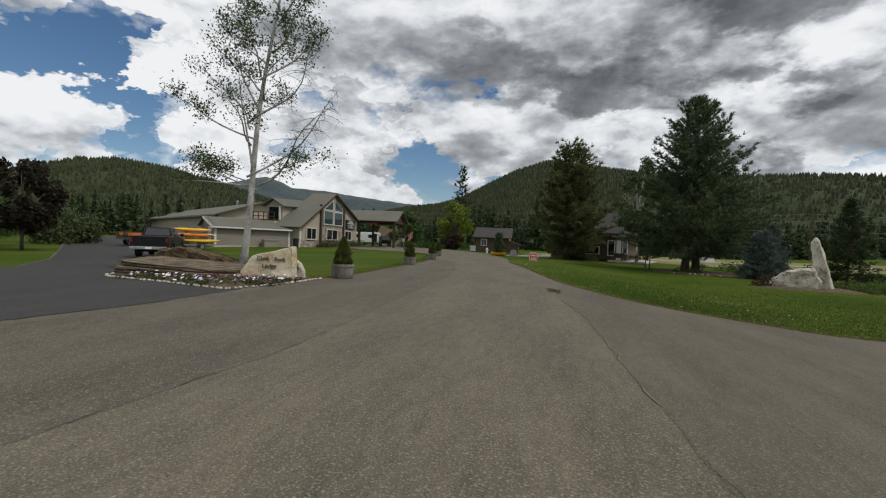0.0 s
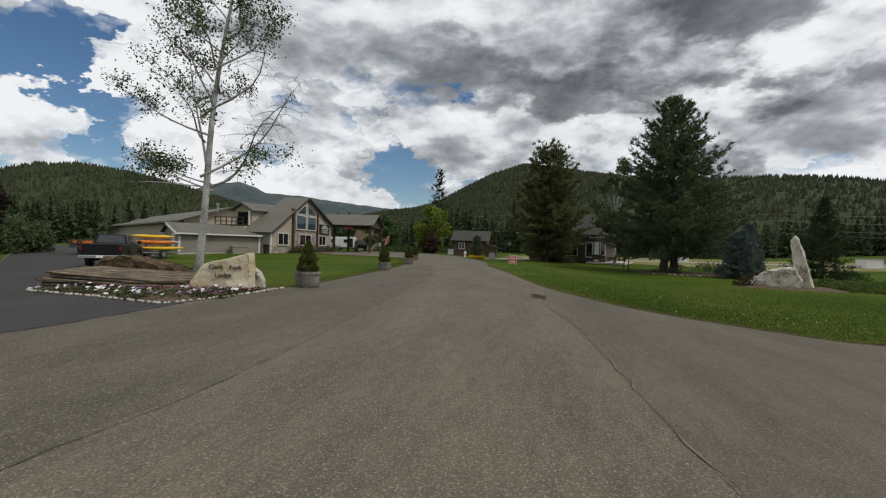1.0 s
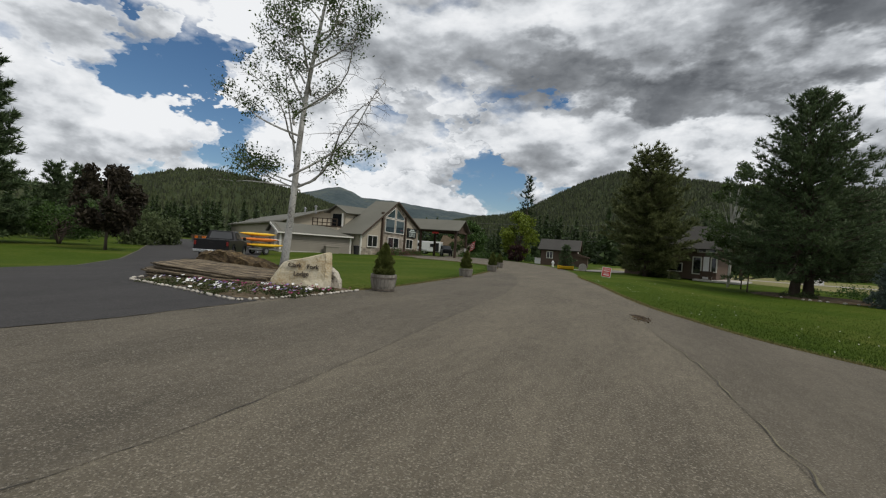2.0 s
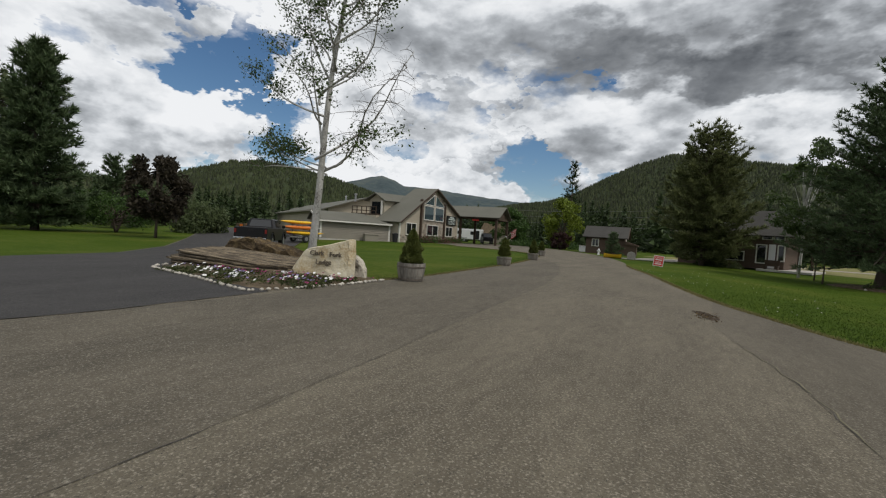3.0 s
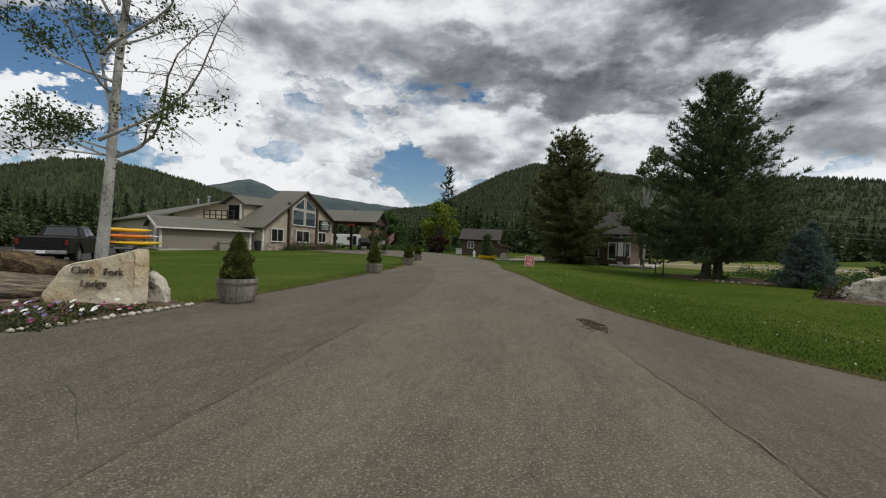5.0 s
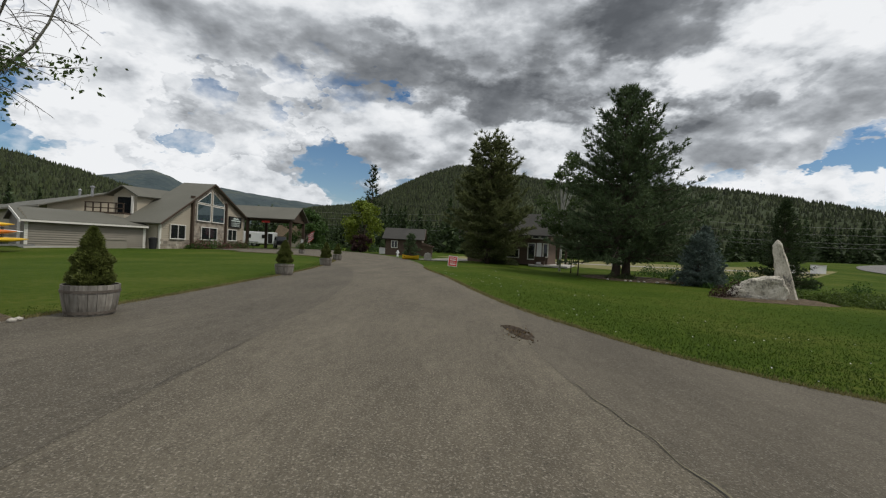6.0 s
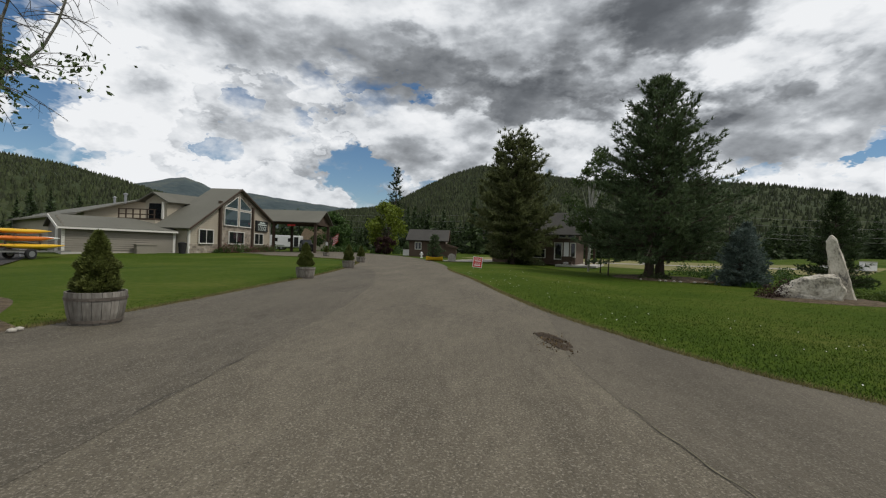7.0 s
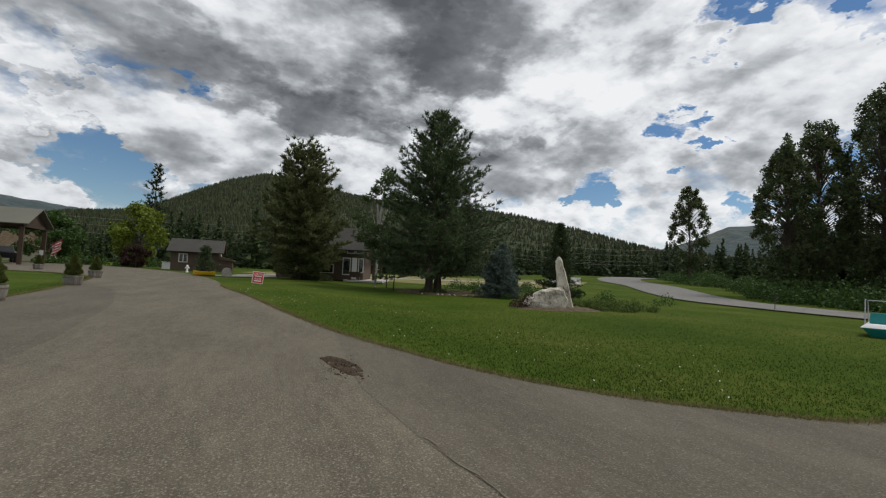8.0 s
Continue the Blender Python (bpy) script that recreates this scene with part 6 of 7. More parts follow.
def pickup(x, y, heading):
    """Its own x axis points to the bonnet, 0 at the tail."""
    t = thing("pickup_truck", x, y, float(height(x, y)) + 0.03, heading, "black pickup truck parked on the side drive", "pickup truck")
    side = [(0.0, 0.62), (0.12, 0.52), (0.95, 0.52), (1.0, 0.86), (1.25, 1.02), (1.6, 1.02), (1.85, 0.86), (1.9, 0.46), (4.15, 0.46), (4.2, 0.84), (4.45, 1.0), (4.85, 1.0), (5.1, 0.82), (5.15, 0.5), (5.5, 0.5), (5.6, 0.75), (5.5, 1.12), (4.1, 1.26), (2.3, 1.28), (0.02, 1.28)]
    part("body", rounded(Shape().prism([(px, -0.95, pz) for px, pz in side], (0, 1.9, 0)), 0.035), "black_paint", t)
    part("cab", rounded(Shape().hexa([(2.05, -0.9, 1.24), (4.25, -0.9, 1.22), (4.25, 0.9, 1.22), (2.05, 0.9, 1.24), (2.3, -0.70, 1.84), (3.55, -0.70, 1.84), (3.55, 0.70, 1.84), (2.3, 0.70, 1.84)]), 0.06), "black_paint", t)
    part("bed_floor", Shape().box(0.08, 2.0, -0.78, 0.78, 1.283, 1.292), "rubber", t, "dark open cargo bed")
    for sy in (-1, 1):
        part("side_window", Shape().prism([(2.5, sy * 0.872, 1.33), (3.05, sy * 0.872, 1.33), (3.05, sy * 0.735, 1.75), (2.56, sy * 0.735, 1.75)], (0, sy * 0.012, 0)), "glass", t)
        part("side_window", Shape().prism([(3.12, sy * 0.872, 1.33), (3.95, sy * 0.872, 1.33), (3.5, sy * 0.735, 1.75), (3.12, sy * 0.735, 1.75)], (0, sy * 0.012, 0)), "glass", t)
        part("tail_light", rounded(Shape().box(-0.03, 0.06, sy * 0.87 - 0.06, sy * 0.87 + 0.06, 0.92, 1.16), 0.015, 1), "plastic_red", t, "red tail light")
        part("mirror", rounded(Shape().box(3.75, 3.9, sy * 1.08 - 0.1, sy * 1.08 + 0.1, 1.28, 1.48), 0.03, 1), "black_paint", t)
        for px in (1.43, 4.65):
            part("wheel_arch", Shape().tube([(px + 0.5 * math.cos(a), sy * 0.955, 0.45 + 0.5 * math.sin(a)) for a in np.linspace(0.1, math.pi - 0.1, 10)], 0.035, 5), "black_paint", t)
            wheel(t, px, sy * 0.80, 0.41, 0.28)
    part("rear_window", Shape().prism([(2.10, -0.68, 1.34), (2.10, 0.68, 1.34), (2.27, 0.58, 1.76), (2.27, -0.58, 1.76)], (-0.012, 0, 0.004)), "glass", t)
    part("tailgate", rounded(Shape().box(-0.025, 0.03, -0.76, 0.76, 0.72, 1.27), 0.015, 1), "black_paint", t)
    part("tailgate_handle", Shape().box(-0.045, -0.02, -0.12, 0.12, 1.08, 1.14), "rubber", t)
    part("bumper", rounded(Shape().box(-0.16, 0.05, -0.92, 0.92, 0.50, 0.68), 0.03), "chrome", t, "dull chrome rear bumper")
    part("plate", Shape().box(-0.17, -0.155, -0.16, 0.16, 0.54, 0.66), "white", t)
    part("axle", Shape().box(1.3, 1.55, -0.7, 0.7, 0.32, 0.46).box(0.3, 5.2, -0.35, 0.35, 0.40, 0.52), "rubber", t)
    return t


pickup(-21.7, 19.6, 90 + 37)


def kayak(name, mat, label):
    """A closed boat hull with a cockpit, 4 m long, lying along its own x axis."""
    t = thing(name, 0, 0, 0, 0, label, "kayak", "kayaks on the trailer")
    n, seg = 15, 10
    v = []
    for i in range(n):
        u = -1 + 2 * i / (n - 1)
        w = max(0.02, 0.33 * (1 - abs(u) ** 2.2))
        for j in range(seg):
            a = 2 * math.pi * j / seg
            v.append((2.0 * u, w * math.cos(a), 0.16 + (0.06 * u * u) + max(0.02, 0.16 * (1 - abs(u) ** 3)) * math.sin(a)))
    f = [(i * seg + j, i * seg + (j + 1) % seg, (i + 1) * seg + (j + 1) % seg, (i + 1) * seg + j) for i in range(n - 1) for j in range(seg)] + [tuple(range(seg)), tuple((n - 1) * seg + j for j in range(seg))]
    part("hull", Shape().add(v, f), mat, t, smooth=True)
    part("cockpit", Shape().tube([(0.45 * math.cos(a), 0.2 * math.sin(a), 0.335) for a in np.linspace(0, 2 * math.pi, 17)], 0.02, 5), "rubber", t, "black cockpit rim")
    return t


def boat_trailer(x, y, turn):
    z = float(height(x, y)) + 0.03
    t = thing("kayak_trailer", x, y, z, turn, "dark steel kayak trailer beside the shed", "trailer")
    for sy in (-0.6, 0.6):
        part("beam", Shape().box(-1.8, 1.8, sy - 0.04, sy + 0.04, 0.42, 0.52), "cable", t)
        wheel(t, -0.2, sy * 1.35, 0.32, 0.2)
    for sx in (-1.0, 1.0):
        part("upright", Shape().box(sx - 0.04, sx + 0.04, -0.05, 0.05, 0.5, 1.6), "cable", t)
        for zz in (0.62, 1.1, 1.55):
            part("rack_arm", Shape().box(sx - 0.03, sx + 0.03, -0.9, 0.9, zz - 0.05, zz), "cable", t)
    part("tongue", Shape().box(1.8, 3.0, -0.05, 0.05, 0.40, 0.50), "cable", t)
    part("axle", Shape().box(-0.25, -0.15, -0.8, 0.8, 0.28, 0.36), "cable", t)
    made = {}
    for mat, dy, dz, dx, label in (("orange", -0.42, 1.11, -0.5, "orange plastic kayak"), ("yellow", -0.45, 0.63, 0.2, "yellow plastic kayak"), ("orange", 0.40, 0.63, 0.0, "orange plastic kayak"), ("white", 0.42, 1.11, 0.6, "white plastic kayak"), ("yellow", 0.0, 1.56, -0.3, "yellow plastic kayak")):
        m = pose(x, y, z, 0, 0, turn) @ pose(dx, dy, dz)
        if mat not in made:
            made[mat] = kayak("kayak", mat, label + " stacked on the trailer")
            made[mat].matrix_basis = m
        else:
            copy_thing(made[mat], m)
    return t


boat_trailer(-28.7, 30.2, 88)
load = thing("utility_trailer", -37.6, 32.2, float(height(-37.6, 32.2)) + 0.03, 110, "utility trailer loaded with orange and tan boards", "trailer")
part("tray", Shape().box(-1.6, 1.6, -0.8, 0.8, 0.5, 0.9), "cable", load)
for k in range(4):
    part("board", Shape().box(-1.9, 1.9, -0.7 + k * 0.36, -0.40 + k * 0.36, 0.9, 1.12 + 0.1 * (k % 2)), "mulch" if k % 2 else "orange", load)
for sy in (-0.85, 0.85):
    wheel(load, 0.0, sy, 0.34, 0.2)
bucket = thing("bucket", -30.0, 31.3, float(height(-30, 31.3)) + 0.03, 0, "white plastic bucket by the trailer", "bucket")
part("body", Shape().lathe([(0.16, 0), (0.2, 0.48), (0.18, 0.48), (0.15, 0.03)], 14), "white", bucket)


def horse_trailer(x, y, turn):
    t = thing("horse_trailer", x, y, float(height(x, y)) + 0.03, turn, "white enclosed trailer with dark windows", "trailer")
    part("body", rounded(Shape().box(-2.5, 2.5, -1.0, 1.0, 0.5, 2.45), 0.12), "white", t)
    for px in (-1.6, 0.9):
        part("window", Shape().box(px - 0.4, px + 0.4, -1.02, -0.99, 1.4, 2.0), "glass", t)
    # flat dark panel on the closed body stands for the doorway's inner shade
    part("door", Shape().box(1.5, 2.2, -1.02, -0.99, 0.6, 2.2), "glass", t, "dark panel painting the shade of an open side door")
    for px in (-1.4, -0.6):
        for sy in (-0.85, 0.85):
            wheel(t, px, sy, 0.36, 0.24)
    part("fender", rounded(Shape().box(-1.95, -0.05, -1.1, -0.98, 0.72, 0.84), 0.02, 1), "steel", t)
    part("tongue", Shape().box(2.5, 3.9, -0.06, 0.06, 0.45, 0.56), "cable", t)
    return t


horse_trailer(-33.4, 76.0, 10)


def parked_car(x, y, turn):
    t = thing("parked_car", x, y, float(height(x, y)) + 0.03, turn, "small dark off-road car parked by the canopy", "car")
    part("body", rounded(Shape().box(0, 3.9, -0.82, 0.82, 0.5, 1.1), 0.08), "black_paint", t)
    part("cab", rounded(Shape().hexa([(0.1, -0.78, 1.08), (2.7, -0.78, 1.08), (2.7, 0.78, 1.08), (0.1, 0.78, 1.08), (0.2, -0.68, 1.75), (2.3, -0.68, 1.75), (2.3, 0.68, 1.75), (0.2, 0.68, 1.75)]), 0.06), "black_paint", t)
    for sy in (-1, 1):
        part("side_window", Shape().prism([(0.35, sy * 0.765, 1.2), (2.4, sy * 0.765, 1.2), (2.2, sy * 0.70, 1.65), (0.4, sy * 0.70, 1.65)], (0, sy * 0.012, 0)), "glass", t)
        for px in (0.75, 3.1):
            wheel(t, px, sy * 0.75, 0.37, 0.24)
    part("windscreen", Shape().prism([(2.70, -0.66, 1.15), (2.70, 0.66, 1.15), (2.36, 0.58, 1.7), (2.36, -0.58, 1.7)], (0.02, 0, 0.01)), "glass", t)
    return t


parked_car(-27.8, 70.5, -60)


def paddle_boat(x, y, turn):
    t = thing("paddle_boat", x, y, float(height(x, y)) + 0.02, turn, "white and teal pedal boat with canopy frame on grass", "boat")
    part("hull", rounded(Shape().hexa([(-1.0, -0.55, 0.0), (1.0, -0.55, 0.0), (1.0, 0.55, 0.0), (-1.0, 0.55, 0.0), (-1.25, -0.8, 0.30), (1.2, -0.8, 0.30), (1.2, 0.8, 0.30), (-1.25, 0.8, 0.30)]), 0.06), "teal", t, "teal lower hull")
    part("deck", rounded(Shape().hexa([(-1.28, -0.83, 0.30), (1.22, -0.83, 0.30), (1.22, 0.83, 0.30), (-1.28, 0.83, 0.30), (-1.1, -0.7, 0.42), (1.1, -0.7, 0.42), (1.1, 0.7, 0.42), (-1.1, 0.7, 0.42)]), 0.03), "white", t, "white deck")
    for sy in (-0.36, 0.36):
        part("seat", rounded(Shape().hexa([(-0.1, sy - 0.28, 0.42), (0.6, sy - 0.28, 0.42), (0.6, sy + 0.28, 0.42), (-0.1, sy + 0.28, 0.42), (0.25, sy - 0.26, 0.75), (0.5, sy - 0.26, 0.78), (0.5, sy + 0.26, 0.78), (0.25, sy + 0.26, 0.75)]), 0.04), "teal", t, "teal seat")
        part("frame_hoop", Shape().tube([(-0.8, sy * 2.0, 0.4), (-0.5, sy * 2.0, 1.15), (0.7, sy * 2.0, 1.2), (0.95, sy * 2.0, 0.4)], 0.018, 6), "steel", t)
    part("frame_bar", Shape().tube([(-0.5, -0.72, 1.15), (-0.5, 0.72, 1.15)], 0.018, 6), "steel", t)
    return t


paddle_boat(19.2, 13.7, 200)

# ---- small things ----
slow_sign = thing("road_sign", -0.25, 31.2, 0, 0, "small red yard sign with white lettering, leaning", "sign")
slow_sign.matrix_basis = pose(-0.25, 31.2, 0.0, 0, 5, 4)
slow_sign.scale = (0.9, 0.9, 0.9)
part("panel", Shape().box(-0.31, 0.31, -0.012, 0.012, 0.12, 0.82), "white", slow_sign, "white-edged panel")
part("face", Shape().box(-0.275, 0.275, -0.020, -0.012, 0.155, 0.785), "red", slow_sign, "red face")
for sx in (-0.2, 0.2):
    part("stake", Shape().tube([(sx, 0, -0.15), (sx, 0, 0.5)], 0.008, 5), "steel", slow_sign)
lettering("DRIVE", 0.17, "white", slow_sign, pose(0, -0.021, 0.62, 90, 0, 0), 0.002)
lettering("KIDS", 0.17, "white", slow_sign, pose(0, -0.021, 0.33, 90, 0, 0), 0.002)
for zz in (0.52, 0.24):
    part("text_bar", Shape().box(-0.2, 0.2, -0.024, -0.02, zz, zz + 0.06), "white", slow_sign)

tub = thing("canoe_planter", -4.3, 44.4, 0, 4, "yellow canoe used as a planter beside the road", "planter")
n = 11
v = []
for i in range(n):
    u = -1 + 2 * i / (n - 1)
    w = max(0.03, 0.38 * (1 - u * u))
    for a, zf in ((-1.0, 1.0), (-0.8, 0.3), (0.0, 0.0), (0.8, 0.3), (1.0, 1.0)):
        v.append((1.15 * u, a * w, 0.02 + zf * (0.36 + 0.12 * u * u)))
tub.scale = (0.66, 0.9, 0.9)
part("hull", Shape().add(v, [(i * 5 + j, i * 5 + j + 1, (i + 1) * 5 + j + 1, (i + 1) * 5 + j) for i in range(n - 1) for j in range(4)]), "yellow", tub, smooth=True)
part("soil", Shape().prism([(1.0 * math.cos(a), 0.30 * math.sin(a), 0.26) for a in np.linspace(0, 2 * math.pi, 13)[:-1]], (0, 0, 0.06)), "soil", tub)
marker = boulder("marker_stone", [(-0.35, -0.02), (0.35, -0.02), (0.36, 0.4), (0.26, 0.62), (0.0, 0.72), (-0.26, 0.62), (-0.36, 0.4)], 0.25, "pebble", "pale round-topped marker stone by the planter", "rock", 0.02, 33, 2)
marker.matrix_basis = pose(-2.75, 44.8, 0.0)


def white_box(x, y, w, h, label="white utility box in the meadow"):
    t = thing("utility_box", x, y, float(height(x, y)), 10, label, "utility box", "boxes in the meadow")
    part("body", rounded(Shape().box(-w / 2, w / 2, -w / 3, w / 3, -0.05, h), 0.03), "white", t)
    part("lid", rounded(Shape().box(-w / 2 - 0.04, w / 2 + 0.04, -w / 3 - 0.04, w / 3 + 0.04, h, h + 0.08), 0.02), "concrete", t)


for x, y, w, h in ((38.5, 57, 1.9, 0.95), (44.5, 60, 1.3, 1.0), (21.5, 64, 1.3, 0.7), (-10.8, 66, 1.0, 0.8)):
    white_box(x, y, w, h)
hydrant = thing("hydrant", -6.9, 54.0, 0, 0, "white fire hydrant on the grass verge", "hydrant")
part("body", Shape().lathe([(0.14, 0), (0.14, 0.06), (0.10, 0.08), (0.10, 0.5), (0.13, 0.52), (0.11, 0.62), (0.03, 0.7)], 12), "white", hydrant)
part("outlet", Shape().tube([(-0.2, 0, 0.42), (0.2, 0, 0.42)], 0.055, 8), "white", hydrant)
notice = thing("notice_post", -21.0, 62.0, 0, -20, "small white notice on a post by the bend", "sign")
part("post", Shape().box(-0.03, 0.03, -0.03, 0.03, -0.1, 1.5), "steel", notice)
part("panel", Shape().box(-0.2, 0.2, -0.05, -0.03, 1.0, 1.5), "white", notice)
chairs = thing("bench", 8.05, 45.25, float(height(8.05, 45.25)) + 0.06, -20, "dark bench on the porch of the brown house", "bench")
part("seat", Shape().box(-1.0, 0.0, -0.25, 0.25, 0.40, 0.46), "wood_dark", chairs)
part("backrest", Shape().box(-1.0, 0.0, 0.2, 0.26, 0.46, 0.9), "wood_dark", chairs)
for sx in (-0.92, -0.08):
    part("leg", Shape().box(sx - 0.04, sx + 0.04, -0.22, 0.22, 0, 0.4), "wood_dark", chairs)
hut = cottage("roadside_hut", -36.0, 88.0, 5, 5.5, 5.0, 2.3, 4.2, "small tan hut with a brown roof behind the canopy", roof="mulch", wall="siding", gable_over=0.4, porch=False)

flag = thing("flag", -21.9, 65.9, 0, 0, "red and white striped flag hanging from a canopy post", "flag")
part("pole", Shape().tube([(0, 0, 2.0), (1.3, -0.4, 2.9)], 0.02, 6), "steel", flag)
for k in range(9):
    pts = []
    for i in range(6):
        u = i / 5
        p = np.array((0.25 + 1.0 * u, -0.08 - 0.32 * u, 2.15 + 0.65 * u))
        pts.append(p - (0, 0, 0.13 * k) + np.array((0.03, 0.12, 0)) * math.sin(u * 9 + k * 0.4))
    low = [p - (0, 0, 0.13) for p in pts]
    part("stripe", Shape().add(pts + low, [(i, i + 1, i + 7, i + 6) for i in range(5)]), "red" if k % 2 == 0 else "white", flag, recalc=False)

# overhead lines
for k, (z0, sag) in enumerate(((10.4, 0.8), (8.9, 0.9), (7.2, 1.0), (6.2, 1.0))):
    u = np.linspace(-1, 1, 41)
    pts = np.column_stack([u * 110, 118 - 20 * u, z0 - sag * (1 - (np.abs((u * 2) % 1 - 0.5) * 2) ** 2)])
    tagged(part("power_line", Shape().tube(pts, 0.026, 4, caps=False), "cable", recalc=False), "thin grey overhead cable across the valley", "cable", "overhead cables")
for px in (-110, -55, 0, 55, 110):
    post = thing("power_pole", px, 118 - 20 * px / 110, float(height(px, 118 - 20 * px / 110)), 0, "brown wooden power pole among the trees", "power pole", "power poles")
    part("pole", Shape().tube([(0, 0, -0.5), (0, 0, 11.0)], [0.16, 0.11], 8), "bark", post)
    part("crossarm", Shape().box(-1.0, 1.0, -0.07, 0.07, 10.1, 10.3), "wood_dark", post)

# ---- road details ----
M["dirt"] = material("pothole_dirt", [(0.014, 0.009, 0.005), (0.040, 0.027, 0.015), (0.085, 0.060, 0.036)], 5, 45, 0.95, 1.0)
hole = flat_patch("pothole", [tuple(p) for p in soft_curve([(0.88, 12.05), (1.0, 12.12), (1.14, 11.9), (1.25, 11.5), (1.24, 11.15), (1.12, 11.05), (1.02, 11.3), (0.92, 11.7), (0.88, 12.05)], 5)[:-1]], "dirt", 0.026, "ragged pothole filled with brown dirt and gravel", "pothole", 0.1)
me = hole.data
for v in me.vertices:
    v.co.z += 0.012 * noise.noise(v.co * 9)
bits = Shape()
for _ in range(130):
    c = np.array((1.07 + r.normal(0, 0.12), 11.5 + r.normal(0, 0.30), 0.03))
    q = r.uniform(0.008, 0.025)
    o = unit(4, r) * q
    bits.add(c + o, [(0, 1, 2), (0, 2, 3), (0, 3, 1), (1, 3, 2)])
tagged(part("loose_gravel", bits, "rock_brown", recalc=False), "loose gravel in and around the pothole", "gravel", kind="stuff")
M["tar"] = material("tar_crack", [(0.035, 0.033, 0.030), (0.06, 0.056, 0.05)], 4, 30, 0.8, 0.4)


def crack(name, line, width, mat, lift, label, ragged=0.6):
    pts = soft_curve(line, 60)
    t = np.gradient(pts, axis=0)
    t /= np.linalg.norm(t, axis=1, keepdims=True)
    side = np.column_stack([t[:, 1], -t[:, 0]])
    k = len(pts)
    wob = np.array([noise.noise(Vector((p[0] * 3, p[1] * 3, 0))) for p in pts])[:, None] * 0.05
    w1, w2 = (width * np.clip(0.3 + 1.6 * ragged * np.array([noise.fractal(Vector((p[0] * 2.2, p[1] * 2.2, o)), 1, 2, 4) for p in pts]), 0.02, 1.8)[:, None] for o in (3.0, 9.0))
    a, b = pts + side * (wob - w1), pts + side * (wob + w2)
    v = np.concatenate([np.column_stack([q, height(q[:, 0], q[:, 1]) + lift]) for q in (a, b)])
    ob = part(name, Shape().add(v, [(i, k + i, k + i + 1, i + 1) for i in range(k - 1)]), mat)
    return tagged(ob, label, "road crack", kind="structure")


SEAM_R = [(2.0, -2.0), (1.92, 1.0), (1.84, 2.8), (1.74, 3.9), (1.66, 5.6), (1.55, 7.4), (1.43, 8.3), (1.24, 9.25), (1.1, 10.6)]
M["asphalt_side"] = asphalt_material("smoother_side_asphalt", (0.078, 0.068, 0.051), (0.120, 0.105, 0.079), (0.215, 0.193, 0.155))
apron = RIGHT_EDGE[(RIGHT_EDGE[:, 1] < 14.6) & (RIGHT_EDGE[:, 0] < 30)]
flat_patch("road_apron", [(p[0] - 0.02, p[1] - 0.02) for p in apron] + [tuple(p) for p in SEAM_R[::-1]] + [(6.0, -4.0), (29.0, -4.0)], "asphalt_side", 0.0222, "smoother darker asphalt strip beside the lawn", "road", 1.0)
SEAM_L = [(-2.1, -2.5), (-1.88, 1.3), (-1.72, 3.5), (-1.82, 5.6), (-1.98, 7.4), (-2.18, 10), (-2.45, 13.9), (-3.2, 19), (-4.6, 24.5), (-6.3, 28)]
M["asphalt_edge"] = asphalt_material("dark_edge_asphalt", (0.067, 0.059, 0.044), (0.118, 0.103, 0.077), (0.245, 0.219, 0.178))
left_side = LEFT_EDGE[LEFT_EDGE[:, 1] < 28.5]
flat_patch("road_shoulder", [tuple(p) for p in SEAM_L] + [(p[0] + 0.03, p[1]) for p in left_side[::-1]] + [(-5.3, 7.55), (-5.38, 5.0), (-5.55, 3.4), (-6.2, 0.6), (-6.8, -2.0)], "asphalt_edge", 0.0222, "darker patched asphalt along the planters", "road", 1.5)
M["dry_seam"] = material("dry_grass_in_seam", [(0.12, 0.108, 0.07), (0.20, 0.18, 0.12)], 6, 40, 0.95, 0.6)
crack("seam_crack", SEAM_R[:-1], 0.004, "tar", 0.0255, "dark ragged crack along the asphalt joint", 1.2)
crack("seam_grit", [(p[0] + 0.015, p[1]) for p in SEAM_R[2:-1]], 0.009, "dry_seam", 0.0250, "pale grit and dry moss lying along the joint", 1.3)
crack("seam_crack", [(p[0] - 0.02, p[1]) for p in SEAM_L[:6]], 0.0035, "tar", 0.0260, "thin dark crack along the asphalt joint", 1.3)
crack("side_crack", [(-2.2, 6.4), (-3.1, 7.0), (-3.9, 7.2), (-4.6, 7.9)], 0.003, "tar", 0.0260, "thin cross crack in the asphalt", 1.2)
crack("drive_seam", [(-5.62, 3.3), (-5.4, 5.0), (-5.45, 7.2)], 0.04, "tar", 0.031, "dark joint between old and new asphalt", 0.9)

# turf edge and grass
M["blade"] = leafy("grass_blades", (0.026, 0.051, 0.005), (0.048, 0.077, 0.009), 0.8, 0.3, 0.22)
M["blade_dry"] = leafy("dry_edge_grass", (0.13, 0.12, 0.045), (0.22, 0.19, 0.08), 0.8, 0.2, 0.4)


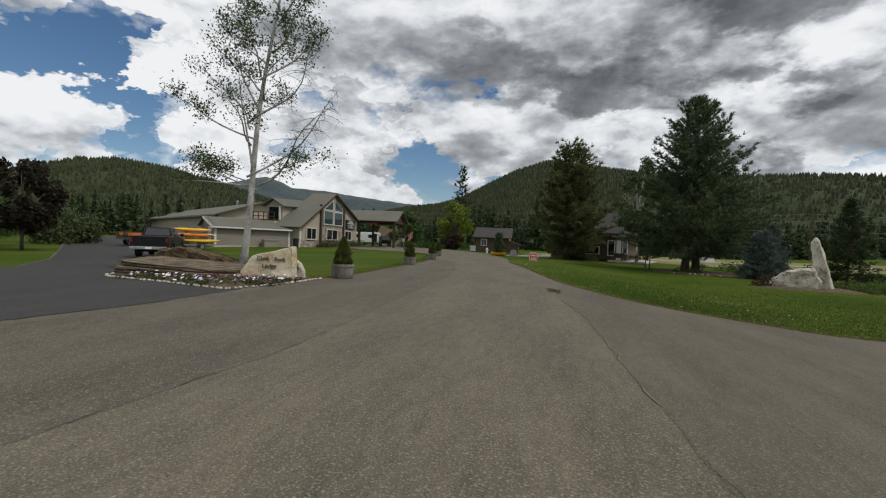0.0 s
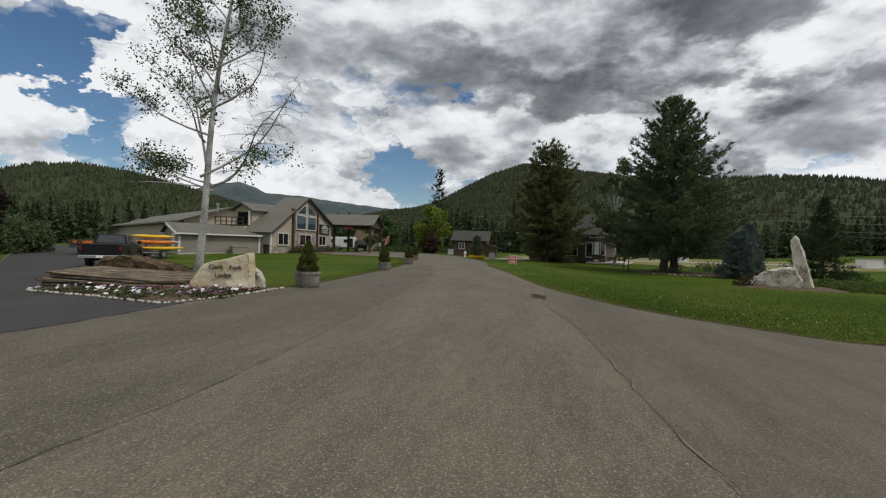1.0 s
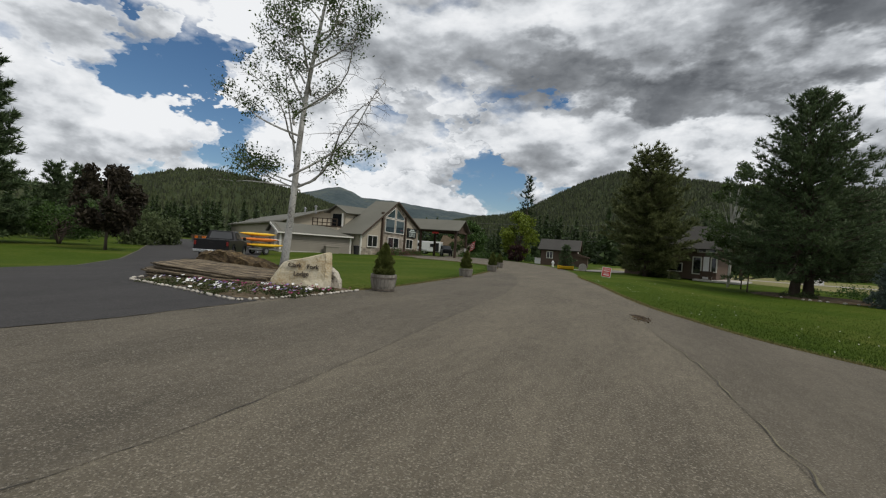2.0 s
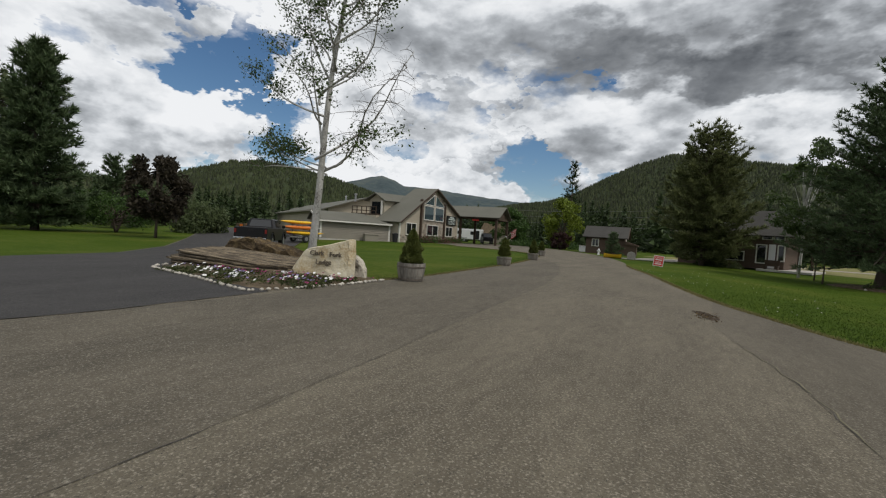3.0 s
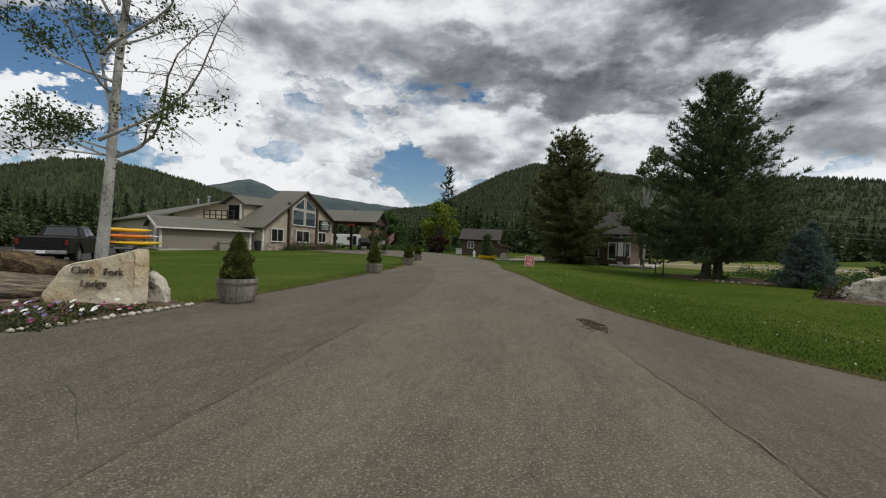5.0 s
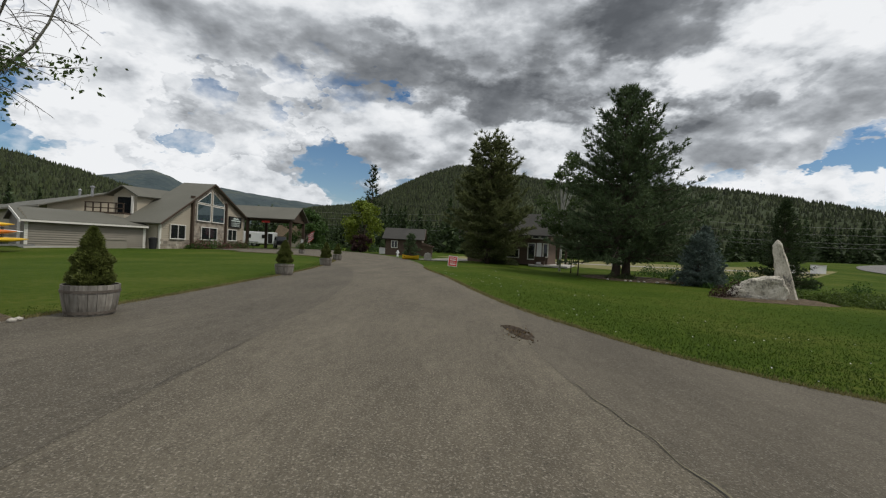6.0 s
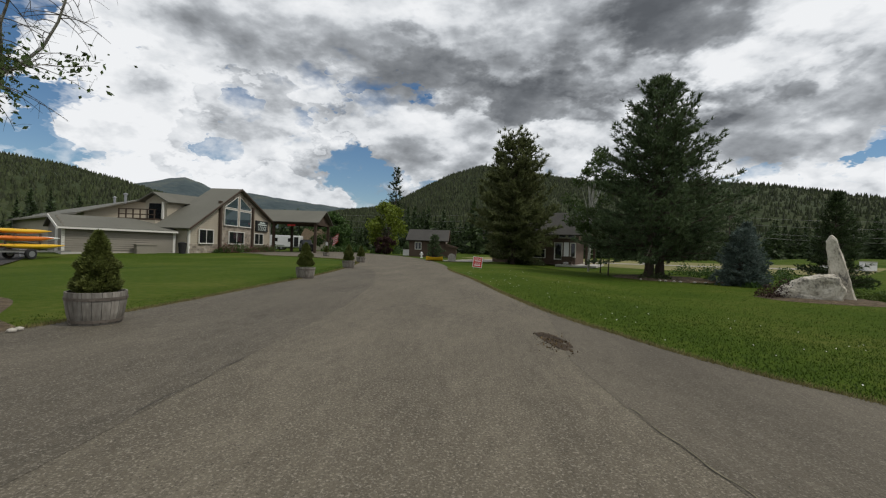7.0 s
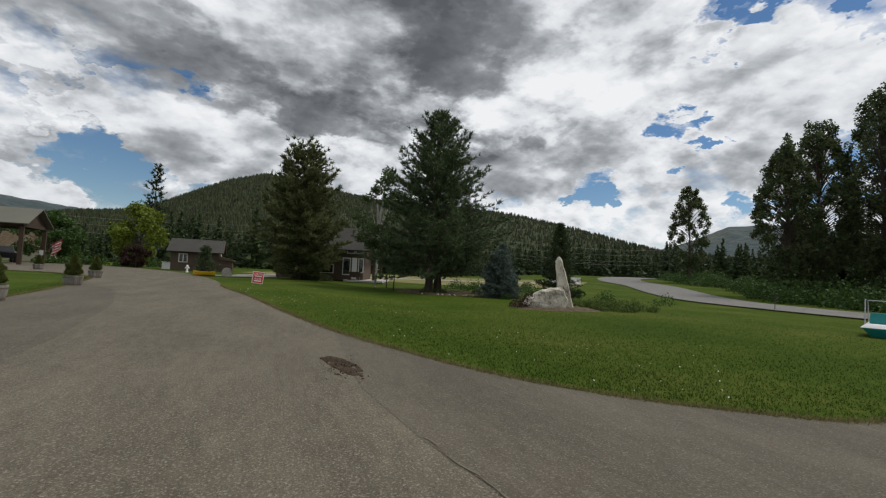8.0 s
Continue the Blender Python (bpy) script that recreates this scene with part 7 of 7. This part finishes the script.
def blades(name, x, y, h, mat, label, width=0.006):
    k = len(x)
    z = height(x, y)
    a = r.uniform(0, 2 * math.pi, k)
    lean = r.normal(0, 0.5, (k, 2)) * h[:, None]
    w = width * (0.7 + 0.6 * r.uniform(size=k))
    b0 = np.column_stack([x - w * np.cos(a), y - w * np.sin(a), z])
    b1 = np.column_stack([x + w * np.cos(a), y + w * np.sin(a), z])
    tip = np.column_stack([x + lean[:, 0], y + lean[:, 1], z + h])
    v = np.stack([b0, b1, tip], 1).reshape(-1, 3)
    me = bpy.data.meshes.new(name)
    me.from_pydata(v.tolist(), [], np.arange(3 * k).reshape(-1, 3).tolist())
    me.materials.append(M[mat])
    return tagged(new(name, me), label, "grass", kind="stuff")


def beside(line, count, d0, d1, sign, power=1.0):
    i = r.uniform(0, len(line) - 1.001, count)
    seg = np.linalg.norm(np.diff(line, axis=0), axis=1)
    at = np.concatenate([[0], np.cumsum(seg)])
    s = r.uniform(0, at[-1], count)
    x, y = np.interp(s, at, line[:, 0]), np.interp(s, at, line[:, 1])
    t = np.gradient(line, axis=0)
    t /= np.linalg.norm(t, axis=1, keepdims=True)
    tx, ty = np.interp(s, at, t[:, 0]), np.interp(s, at, t[:, 1])
    d = d0 + (d1 - d0) * r.uniform(0, 1, count) ** power
    return x + sign * ty * d, y - sign * tx * d


near_right = RIGHT_EDGE[(RIGHT_EDGE[:, 1] < 30) & (RIGHT_EDGE[:, 0] < 14)]
x, y = r.uniform(0.5, 26, 900000), r.uniform(2, 32, 900000)
keep = r.uniform(size=len(x)) < np.exp(-np.hypot(x - 4.0, y - 9.0) / 5.0)
x, y = x[keep], y[keep]
line = RIGHT_EDGE[RIGHT_EDGE[:, 1] < 60]
near = np.concatenate([((x[i:i + 4000, None] - line[None, :-1, 0]) ** 2 + (y[i:i + 4000, None] - line[None, :-1, 1]) ** 2).argmin(1) for i in range(0, len(x), 4000)])
ahead = line[near + 1] - line[near]
lawn_side = ahead[:, 1] * (x - line[near, 0]) - ahead[:, 0] * (y - line[near, 1]) > 0
x, y = x[lawn_side], y[lawn_side]
blades("lawn_grass", x, y, r.uniform(0.015, 0.042, len(x)), "blade", "mown green grass blades beside the asphalt", 0.006)
x, y = beside(near_right, 22000, -0.07, 0.08, 1)
blades("edge_grass", x, y, r.uniform(0.03, 0.08, len(x)), "blade_dry", "dry grass along the asphalt edge", 0.006)
x, y = beside(LEFT_EDGE, 16000, 0.0, 0.9, -1, 1.8)
blades("lawn_grass", x, y, r.uniform(0.008, 0.022, len(x)), "blade", "mown green grass blades on the lodge lawn", 0.006)
x, y = beside(LEFT_EDGE, 26000, -0.09, 0.10, -1)
blades("edge_grass", x, y, r.uniform(0.03, 0.07, len(x)), "blade_dry", "dry grass along the asphalt edge", 0.006)
x, y = beside(near_right, 130, 0.2, 4.5, 1, 1.5)
flowers("clover_flowers", np.column_stack([x, y, height(x, y) + r.uniform(0.05, 0.09, len(x))]), 0.011, "petal_white", "white clover heads in the lawn")
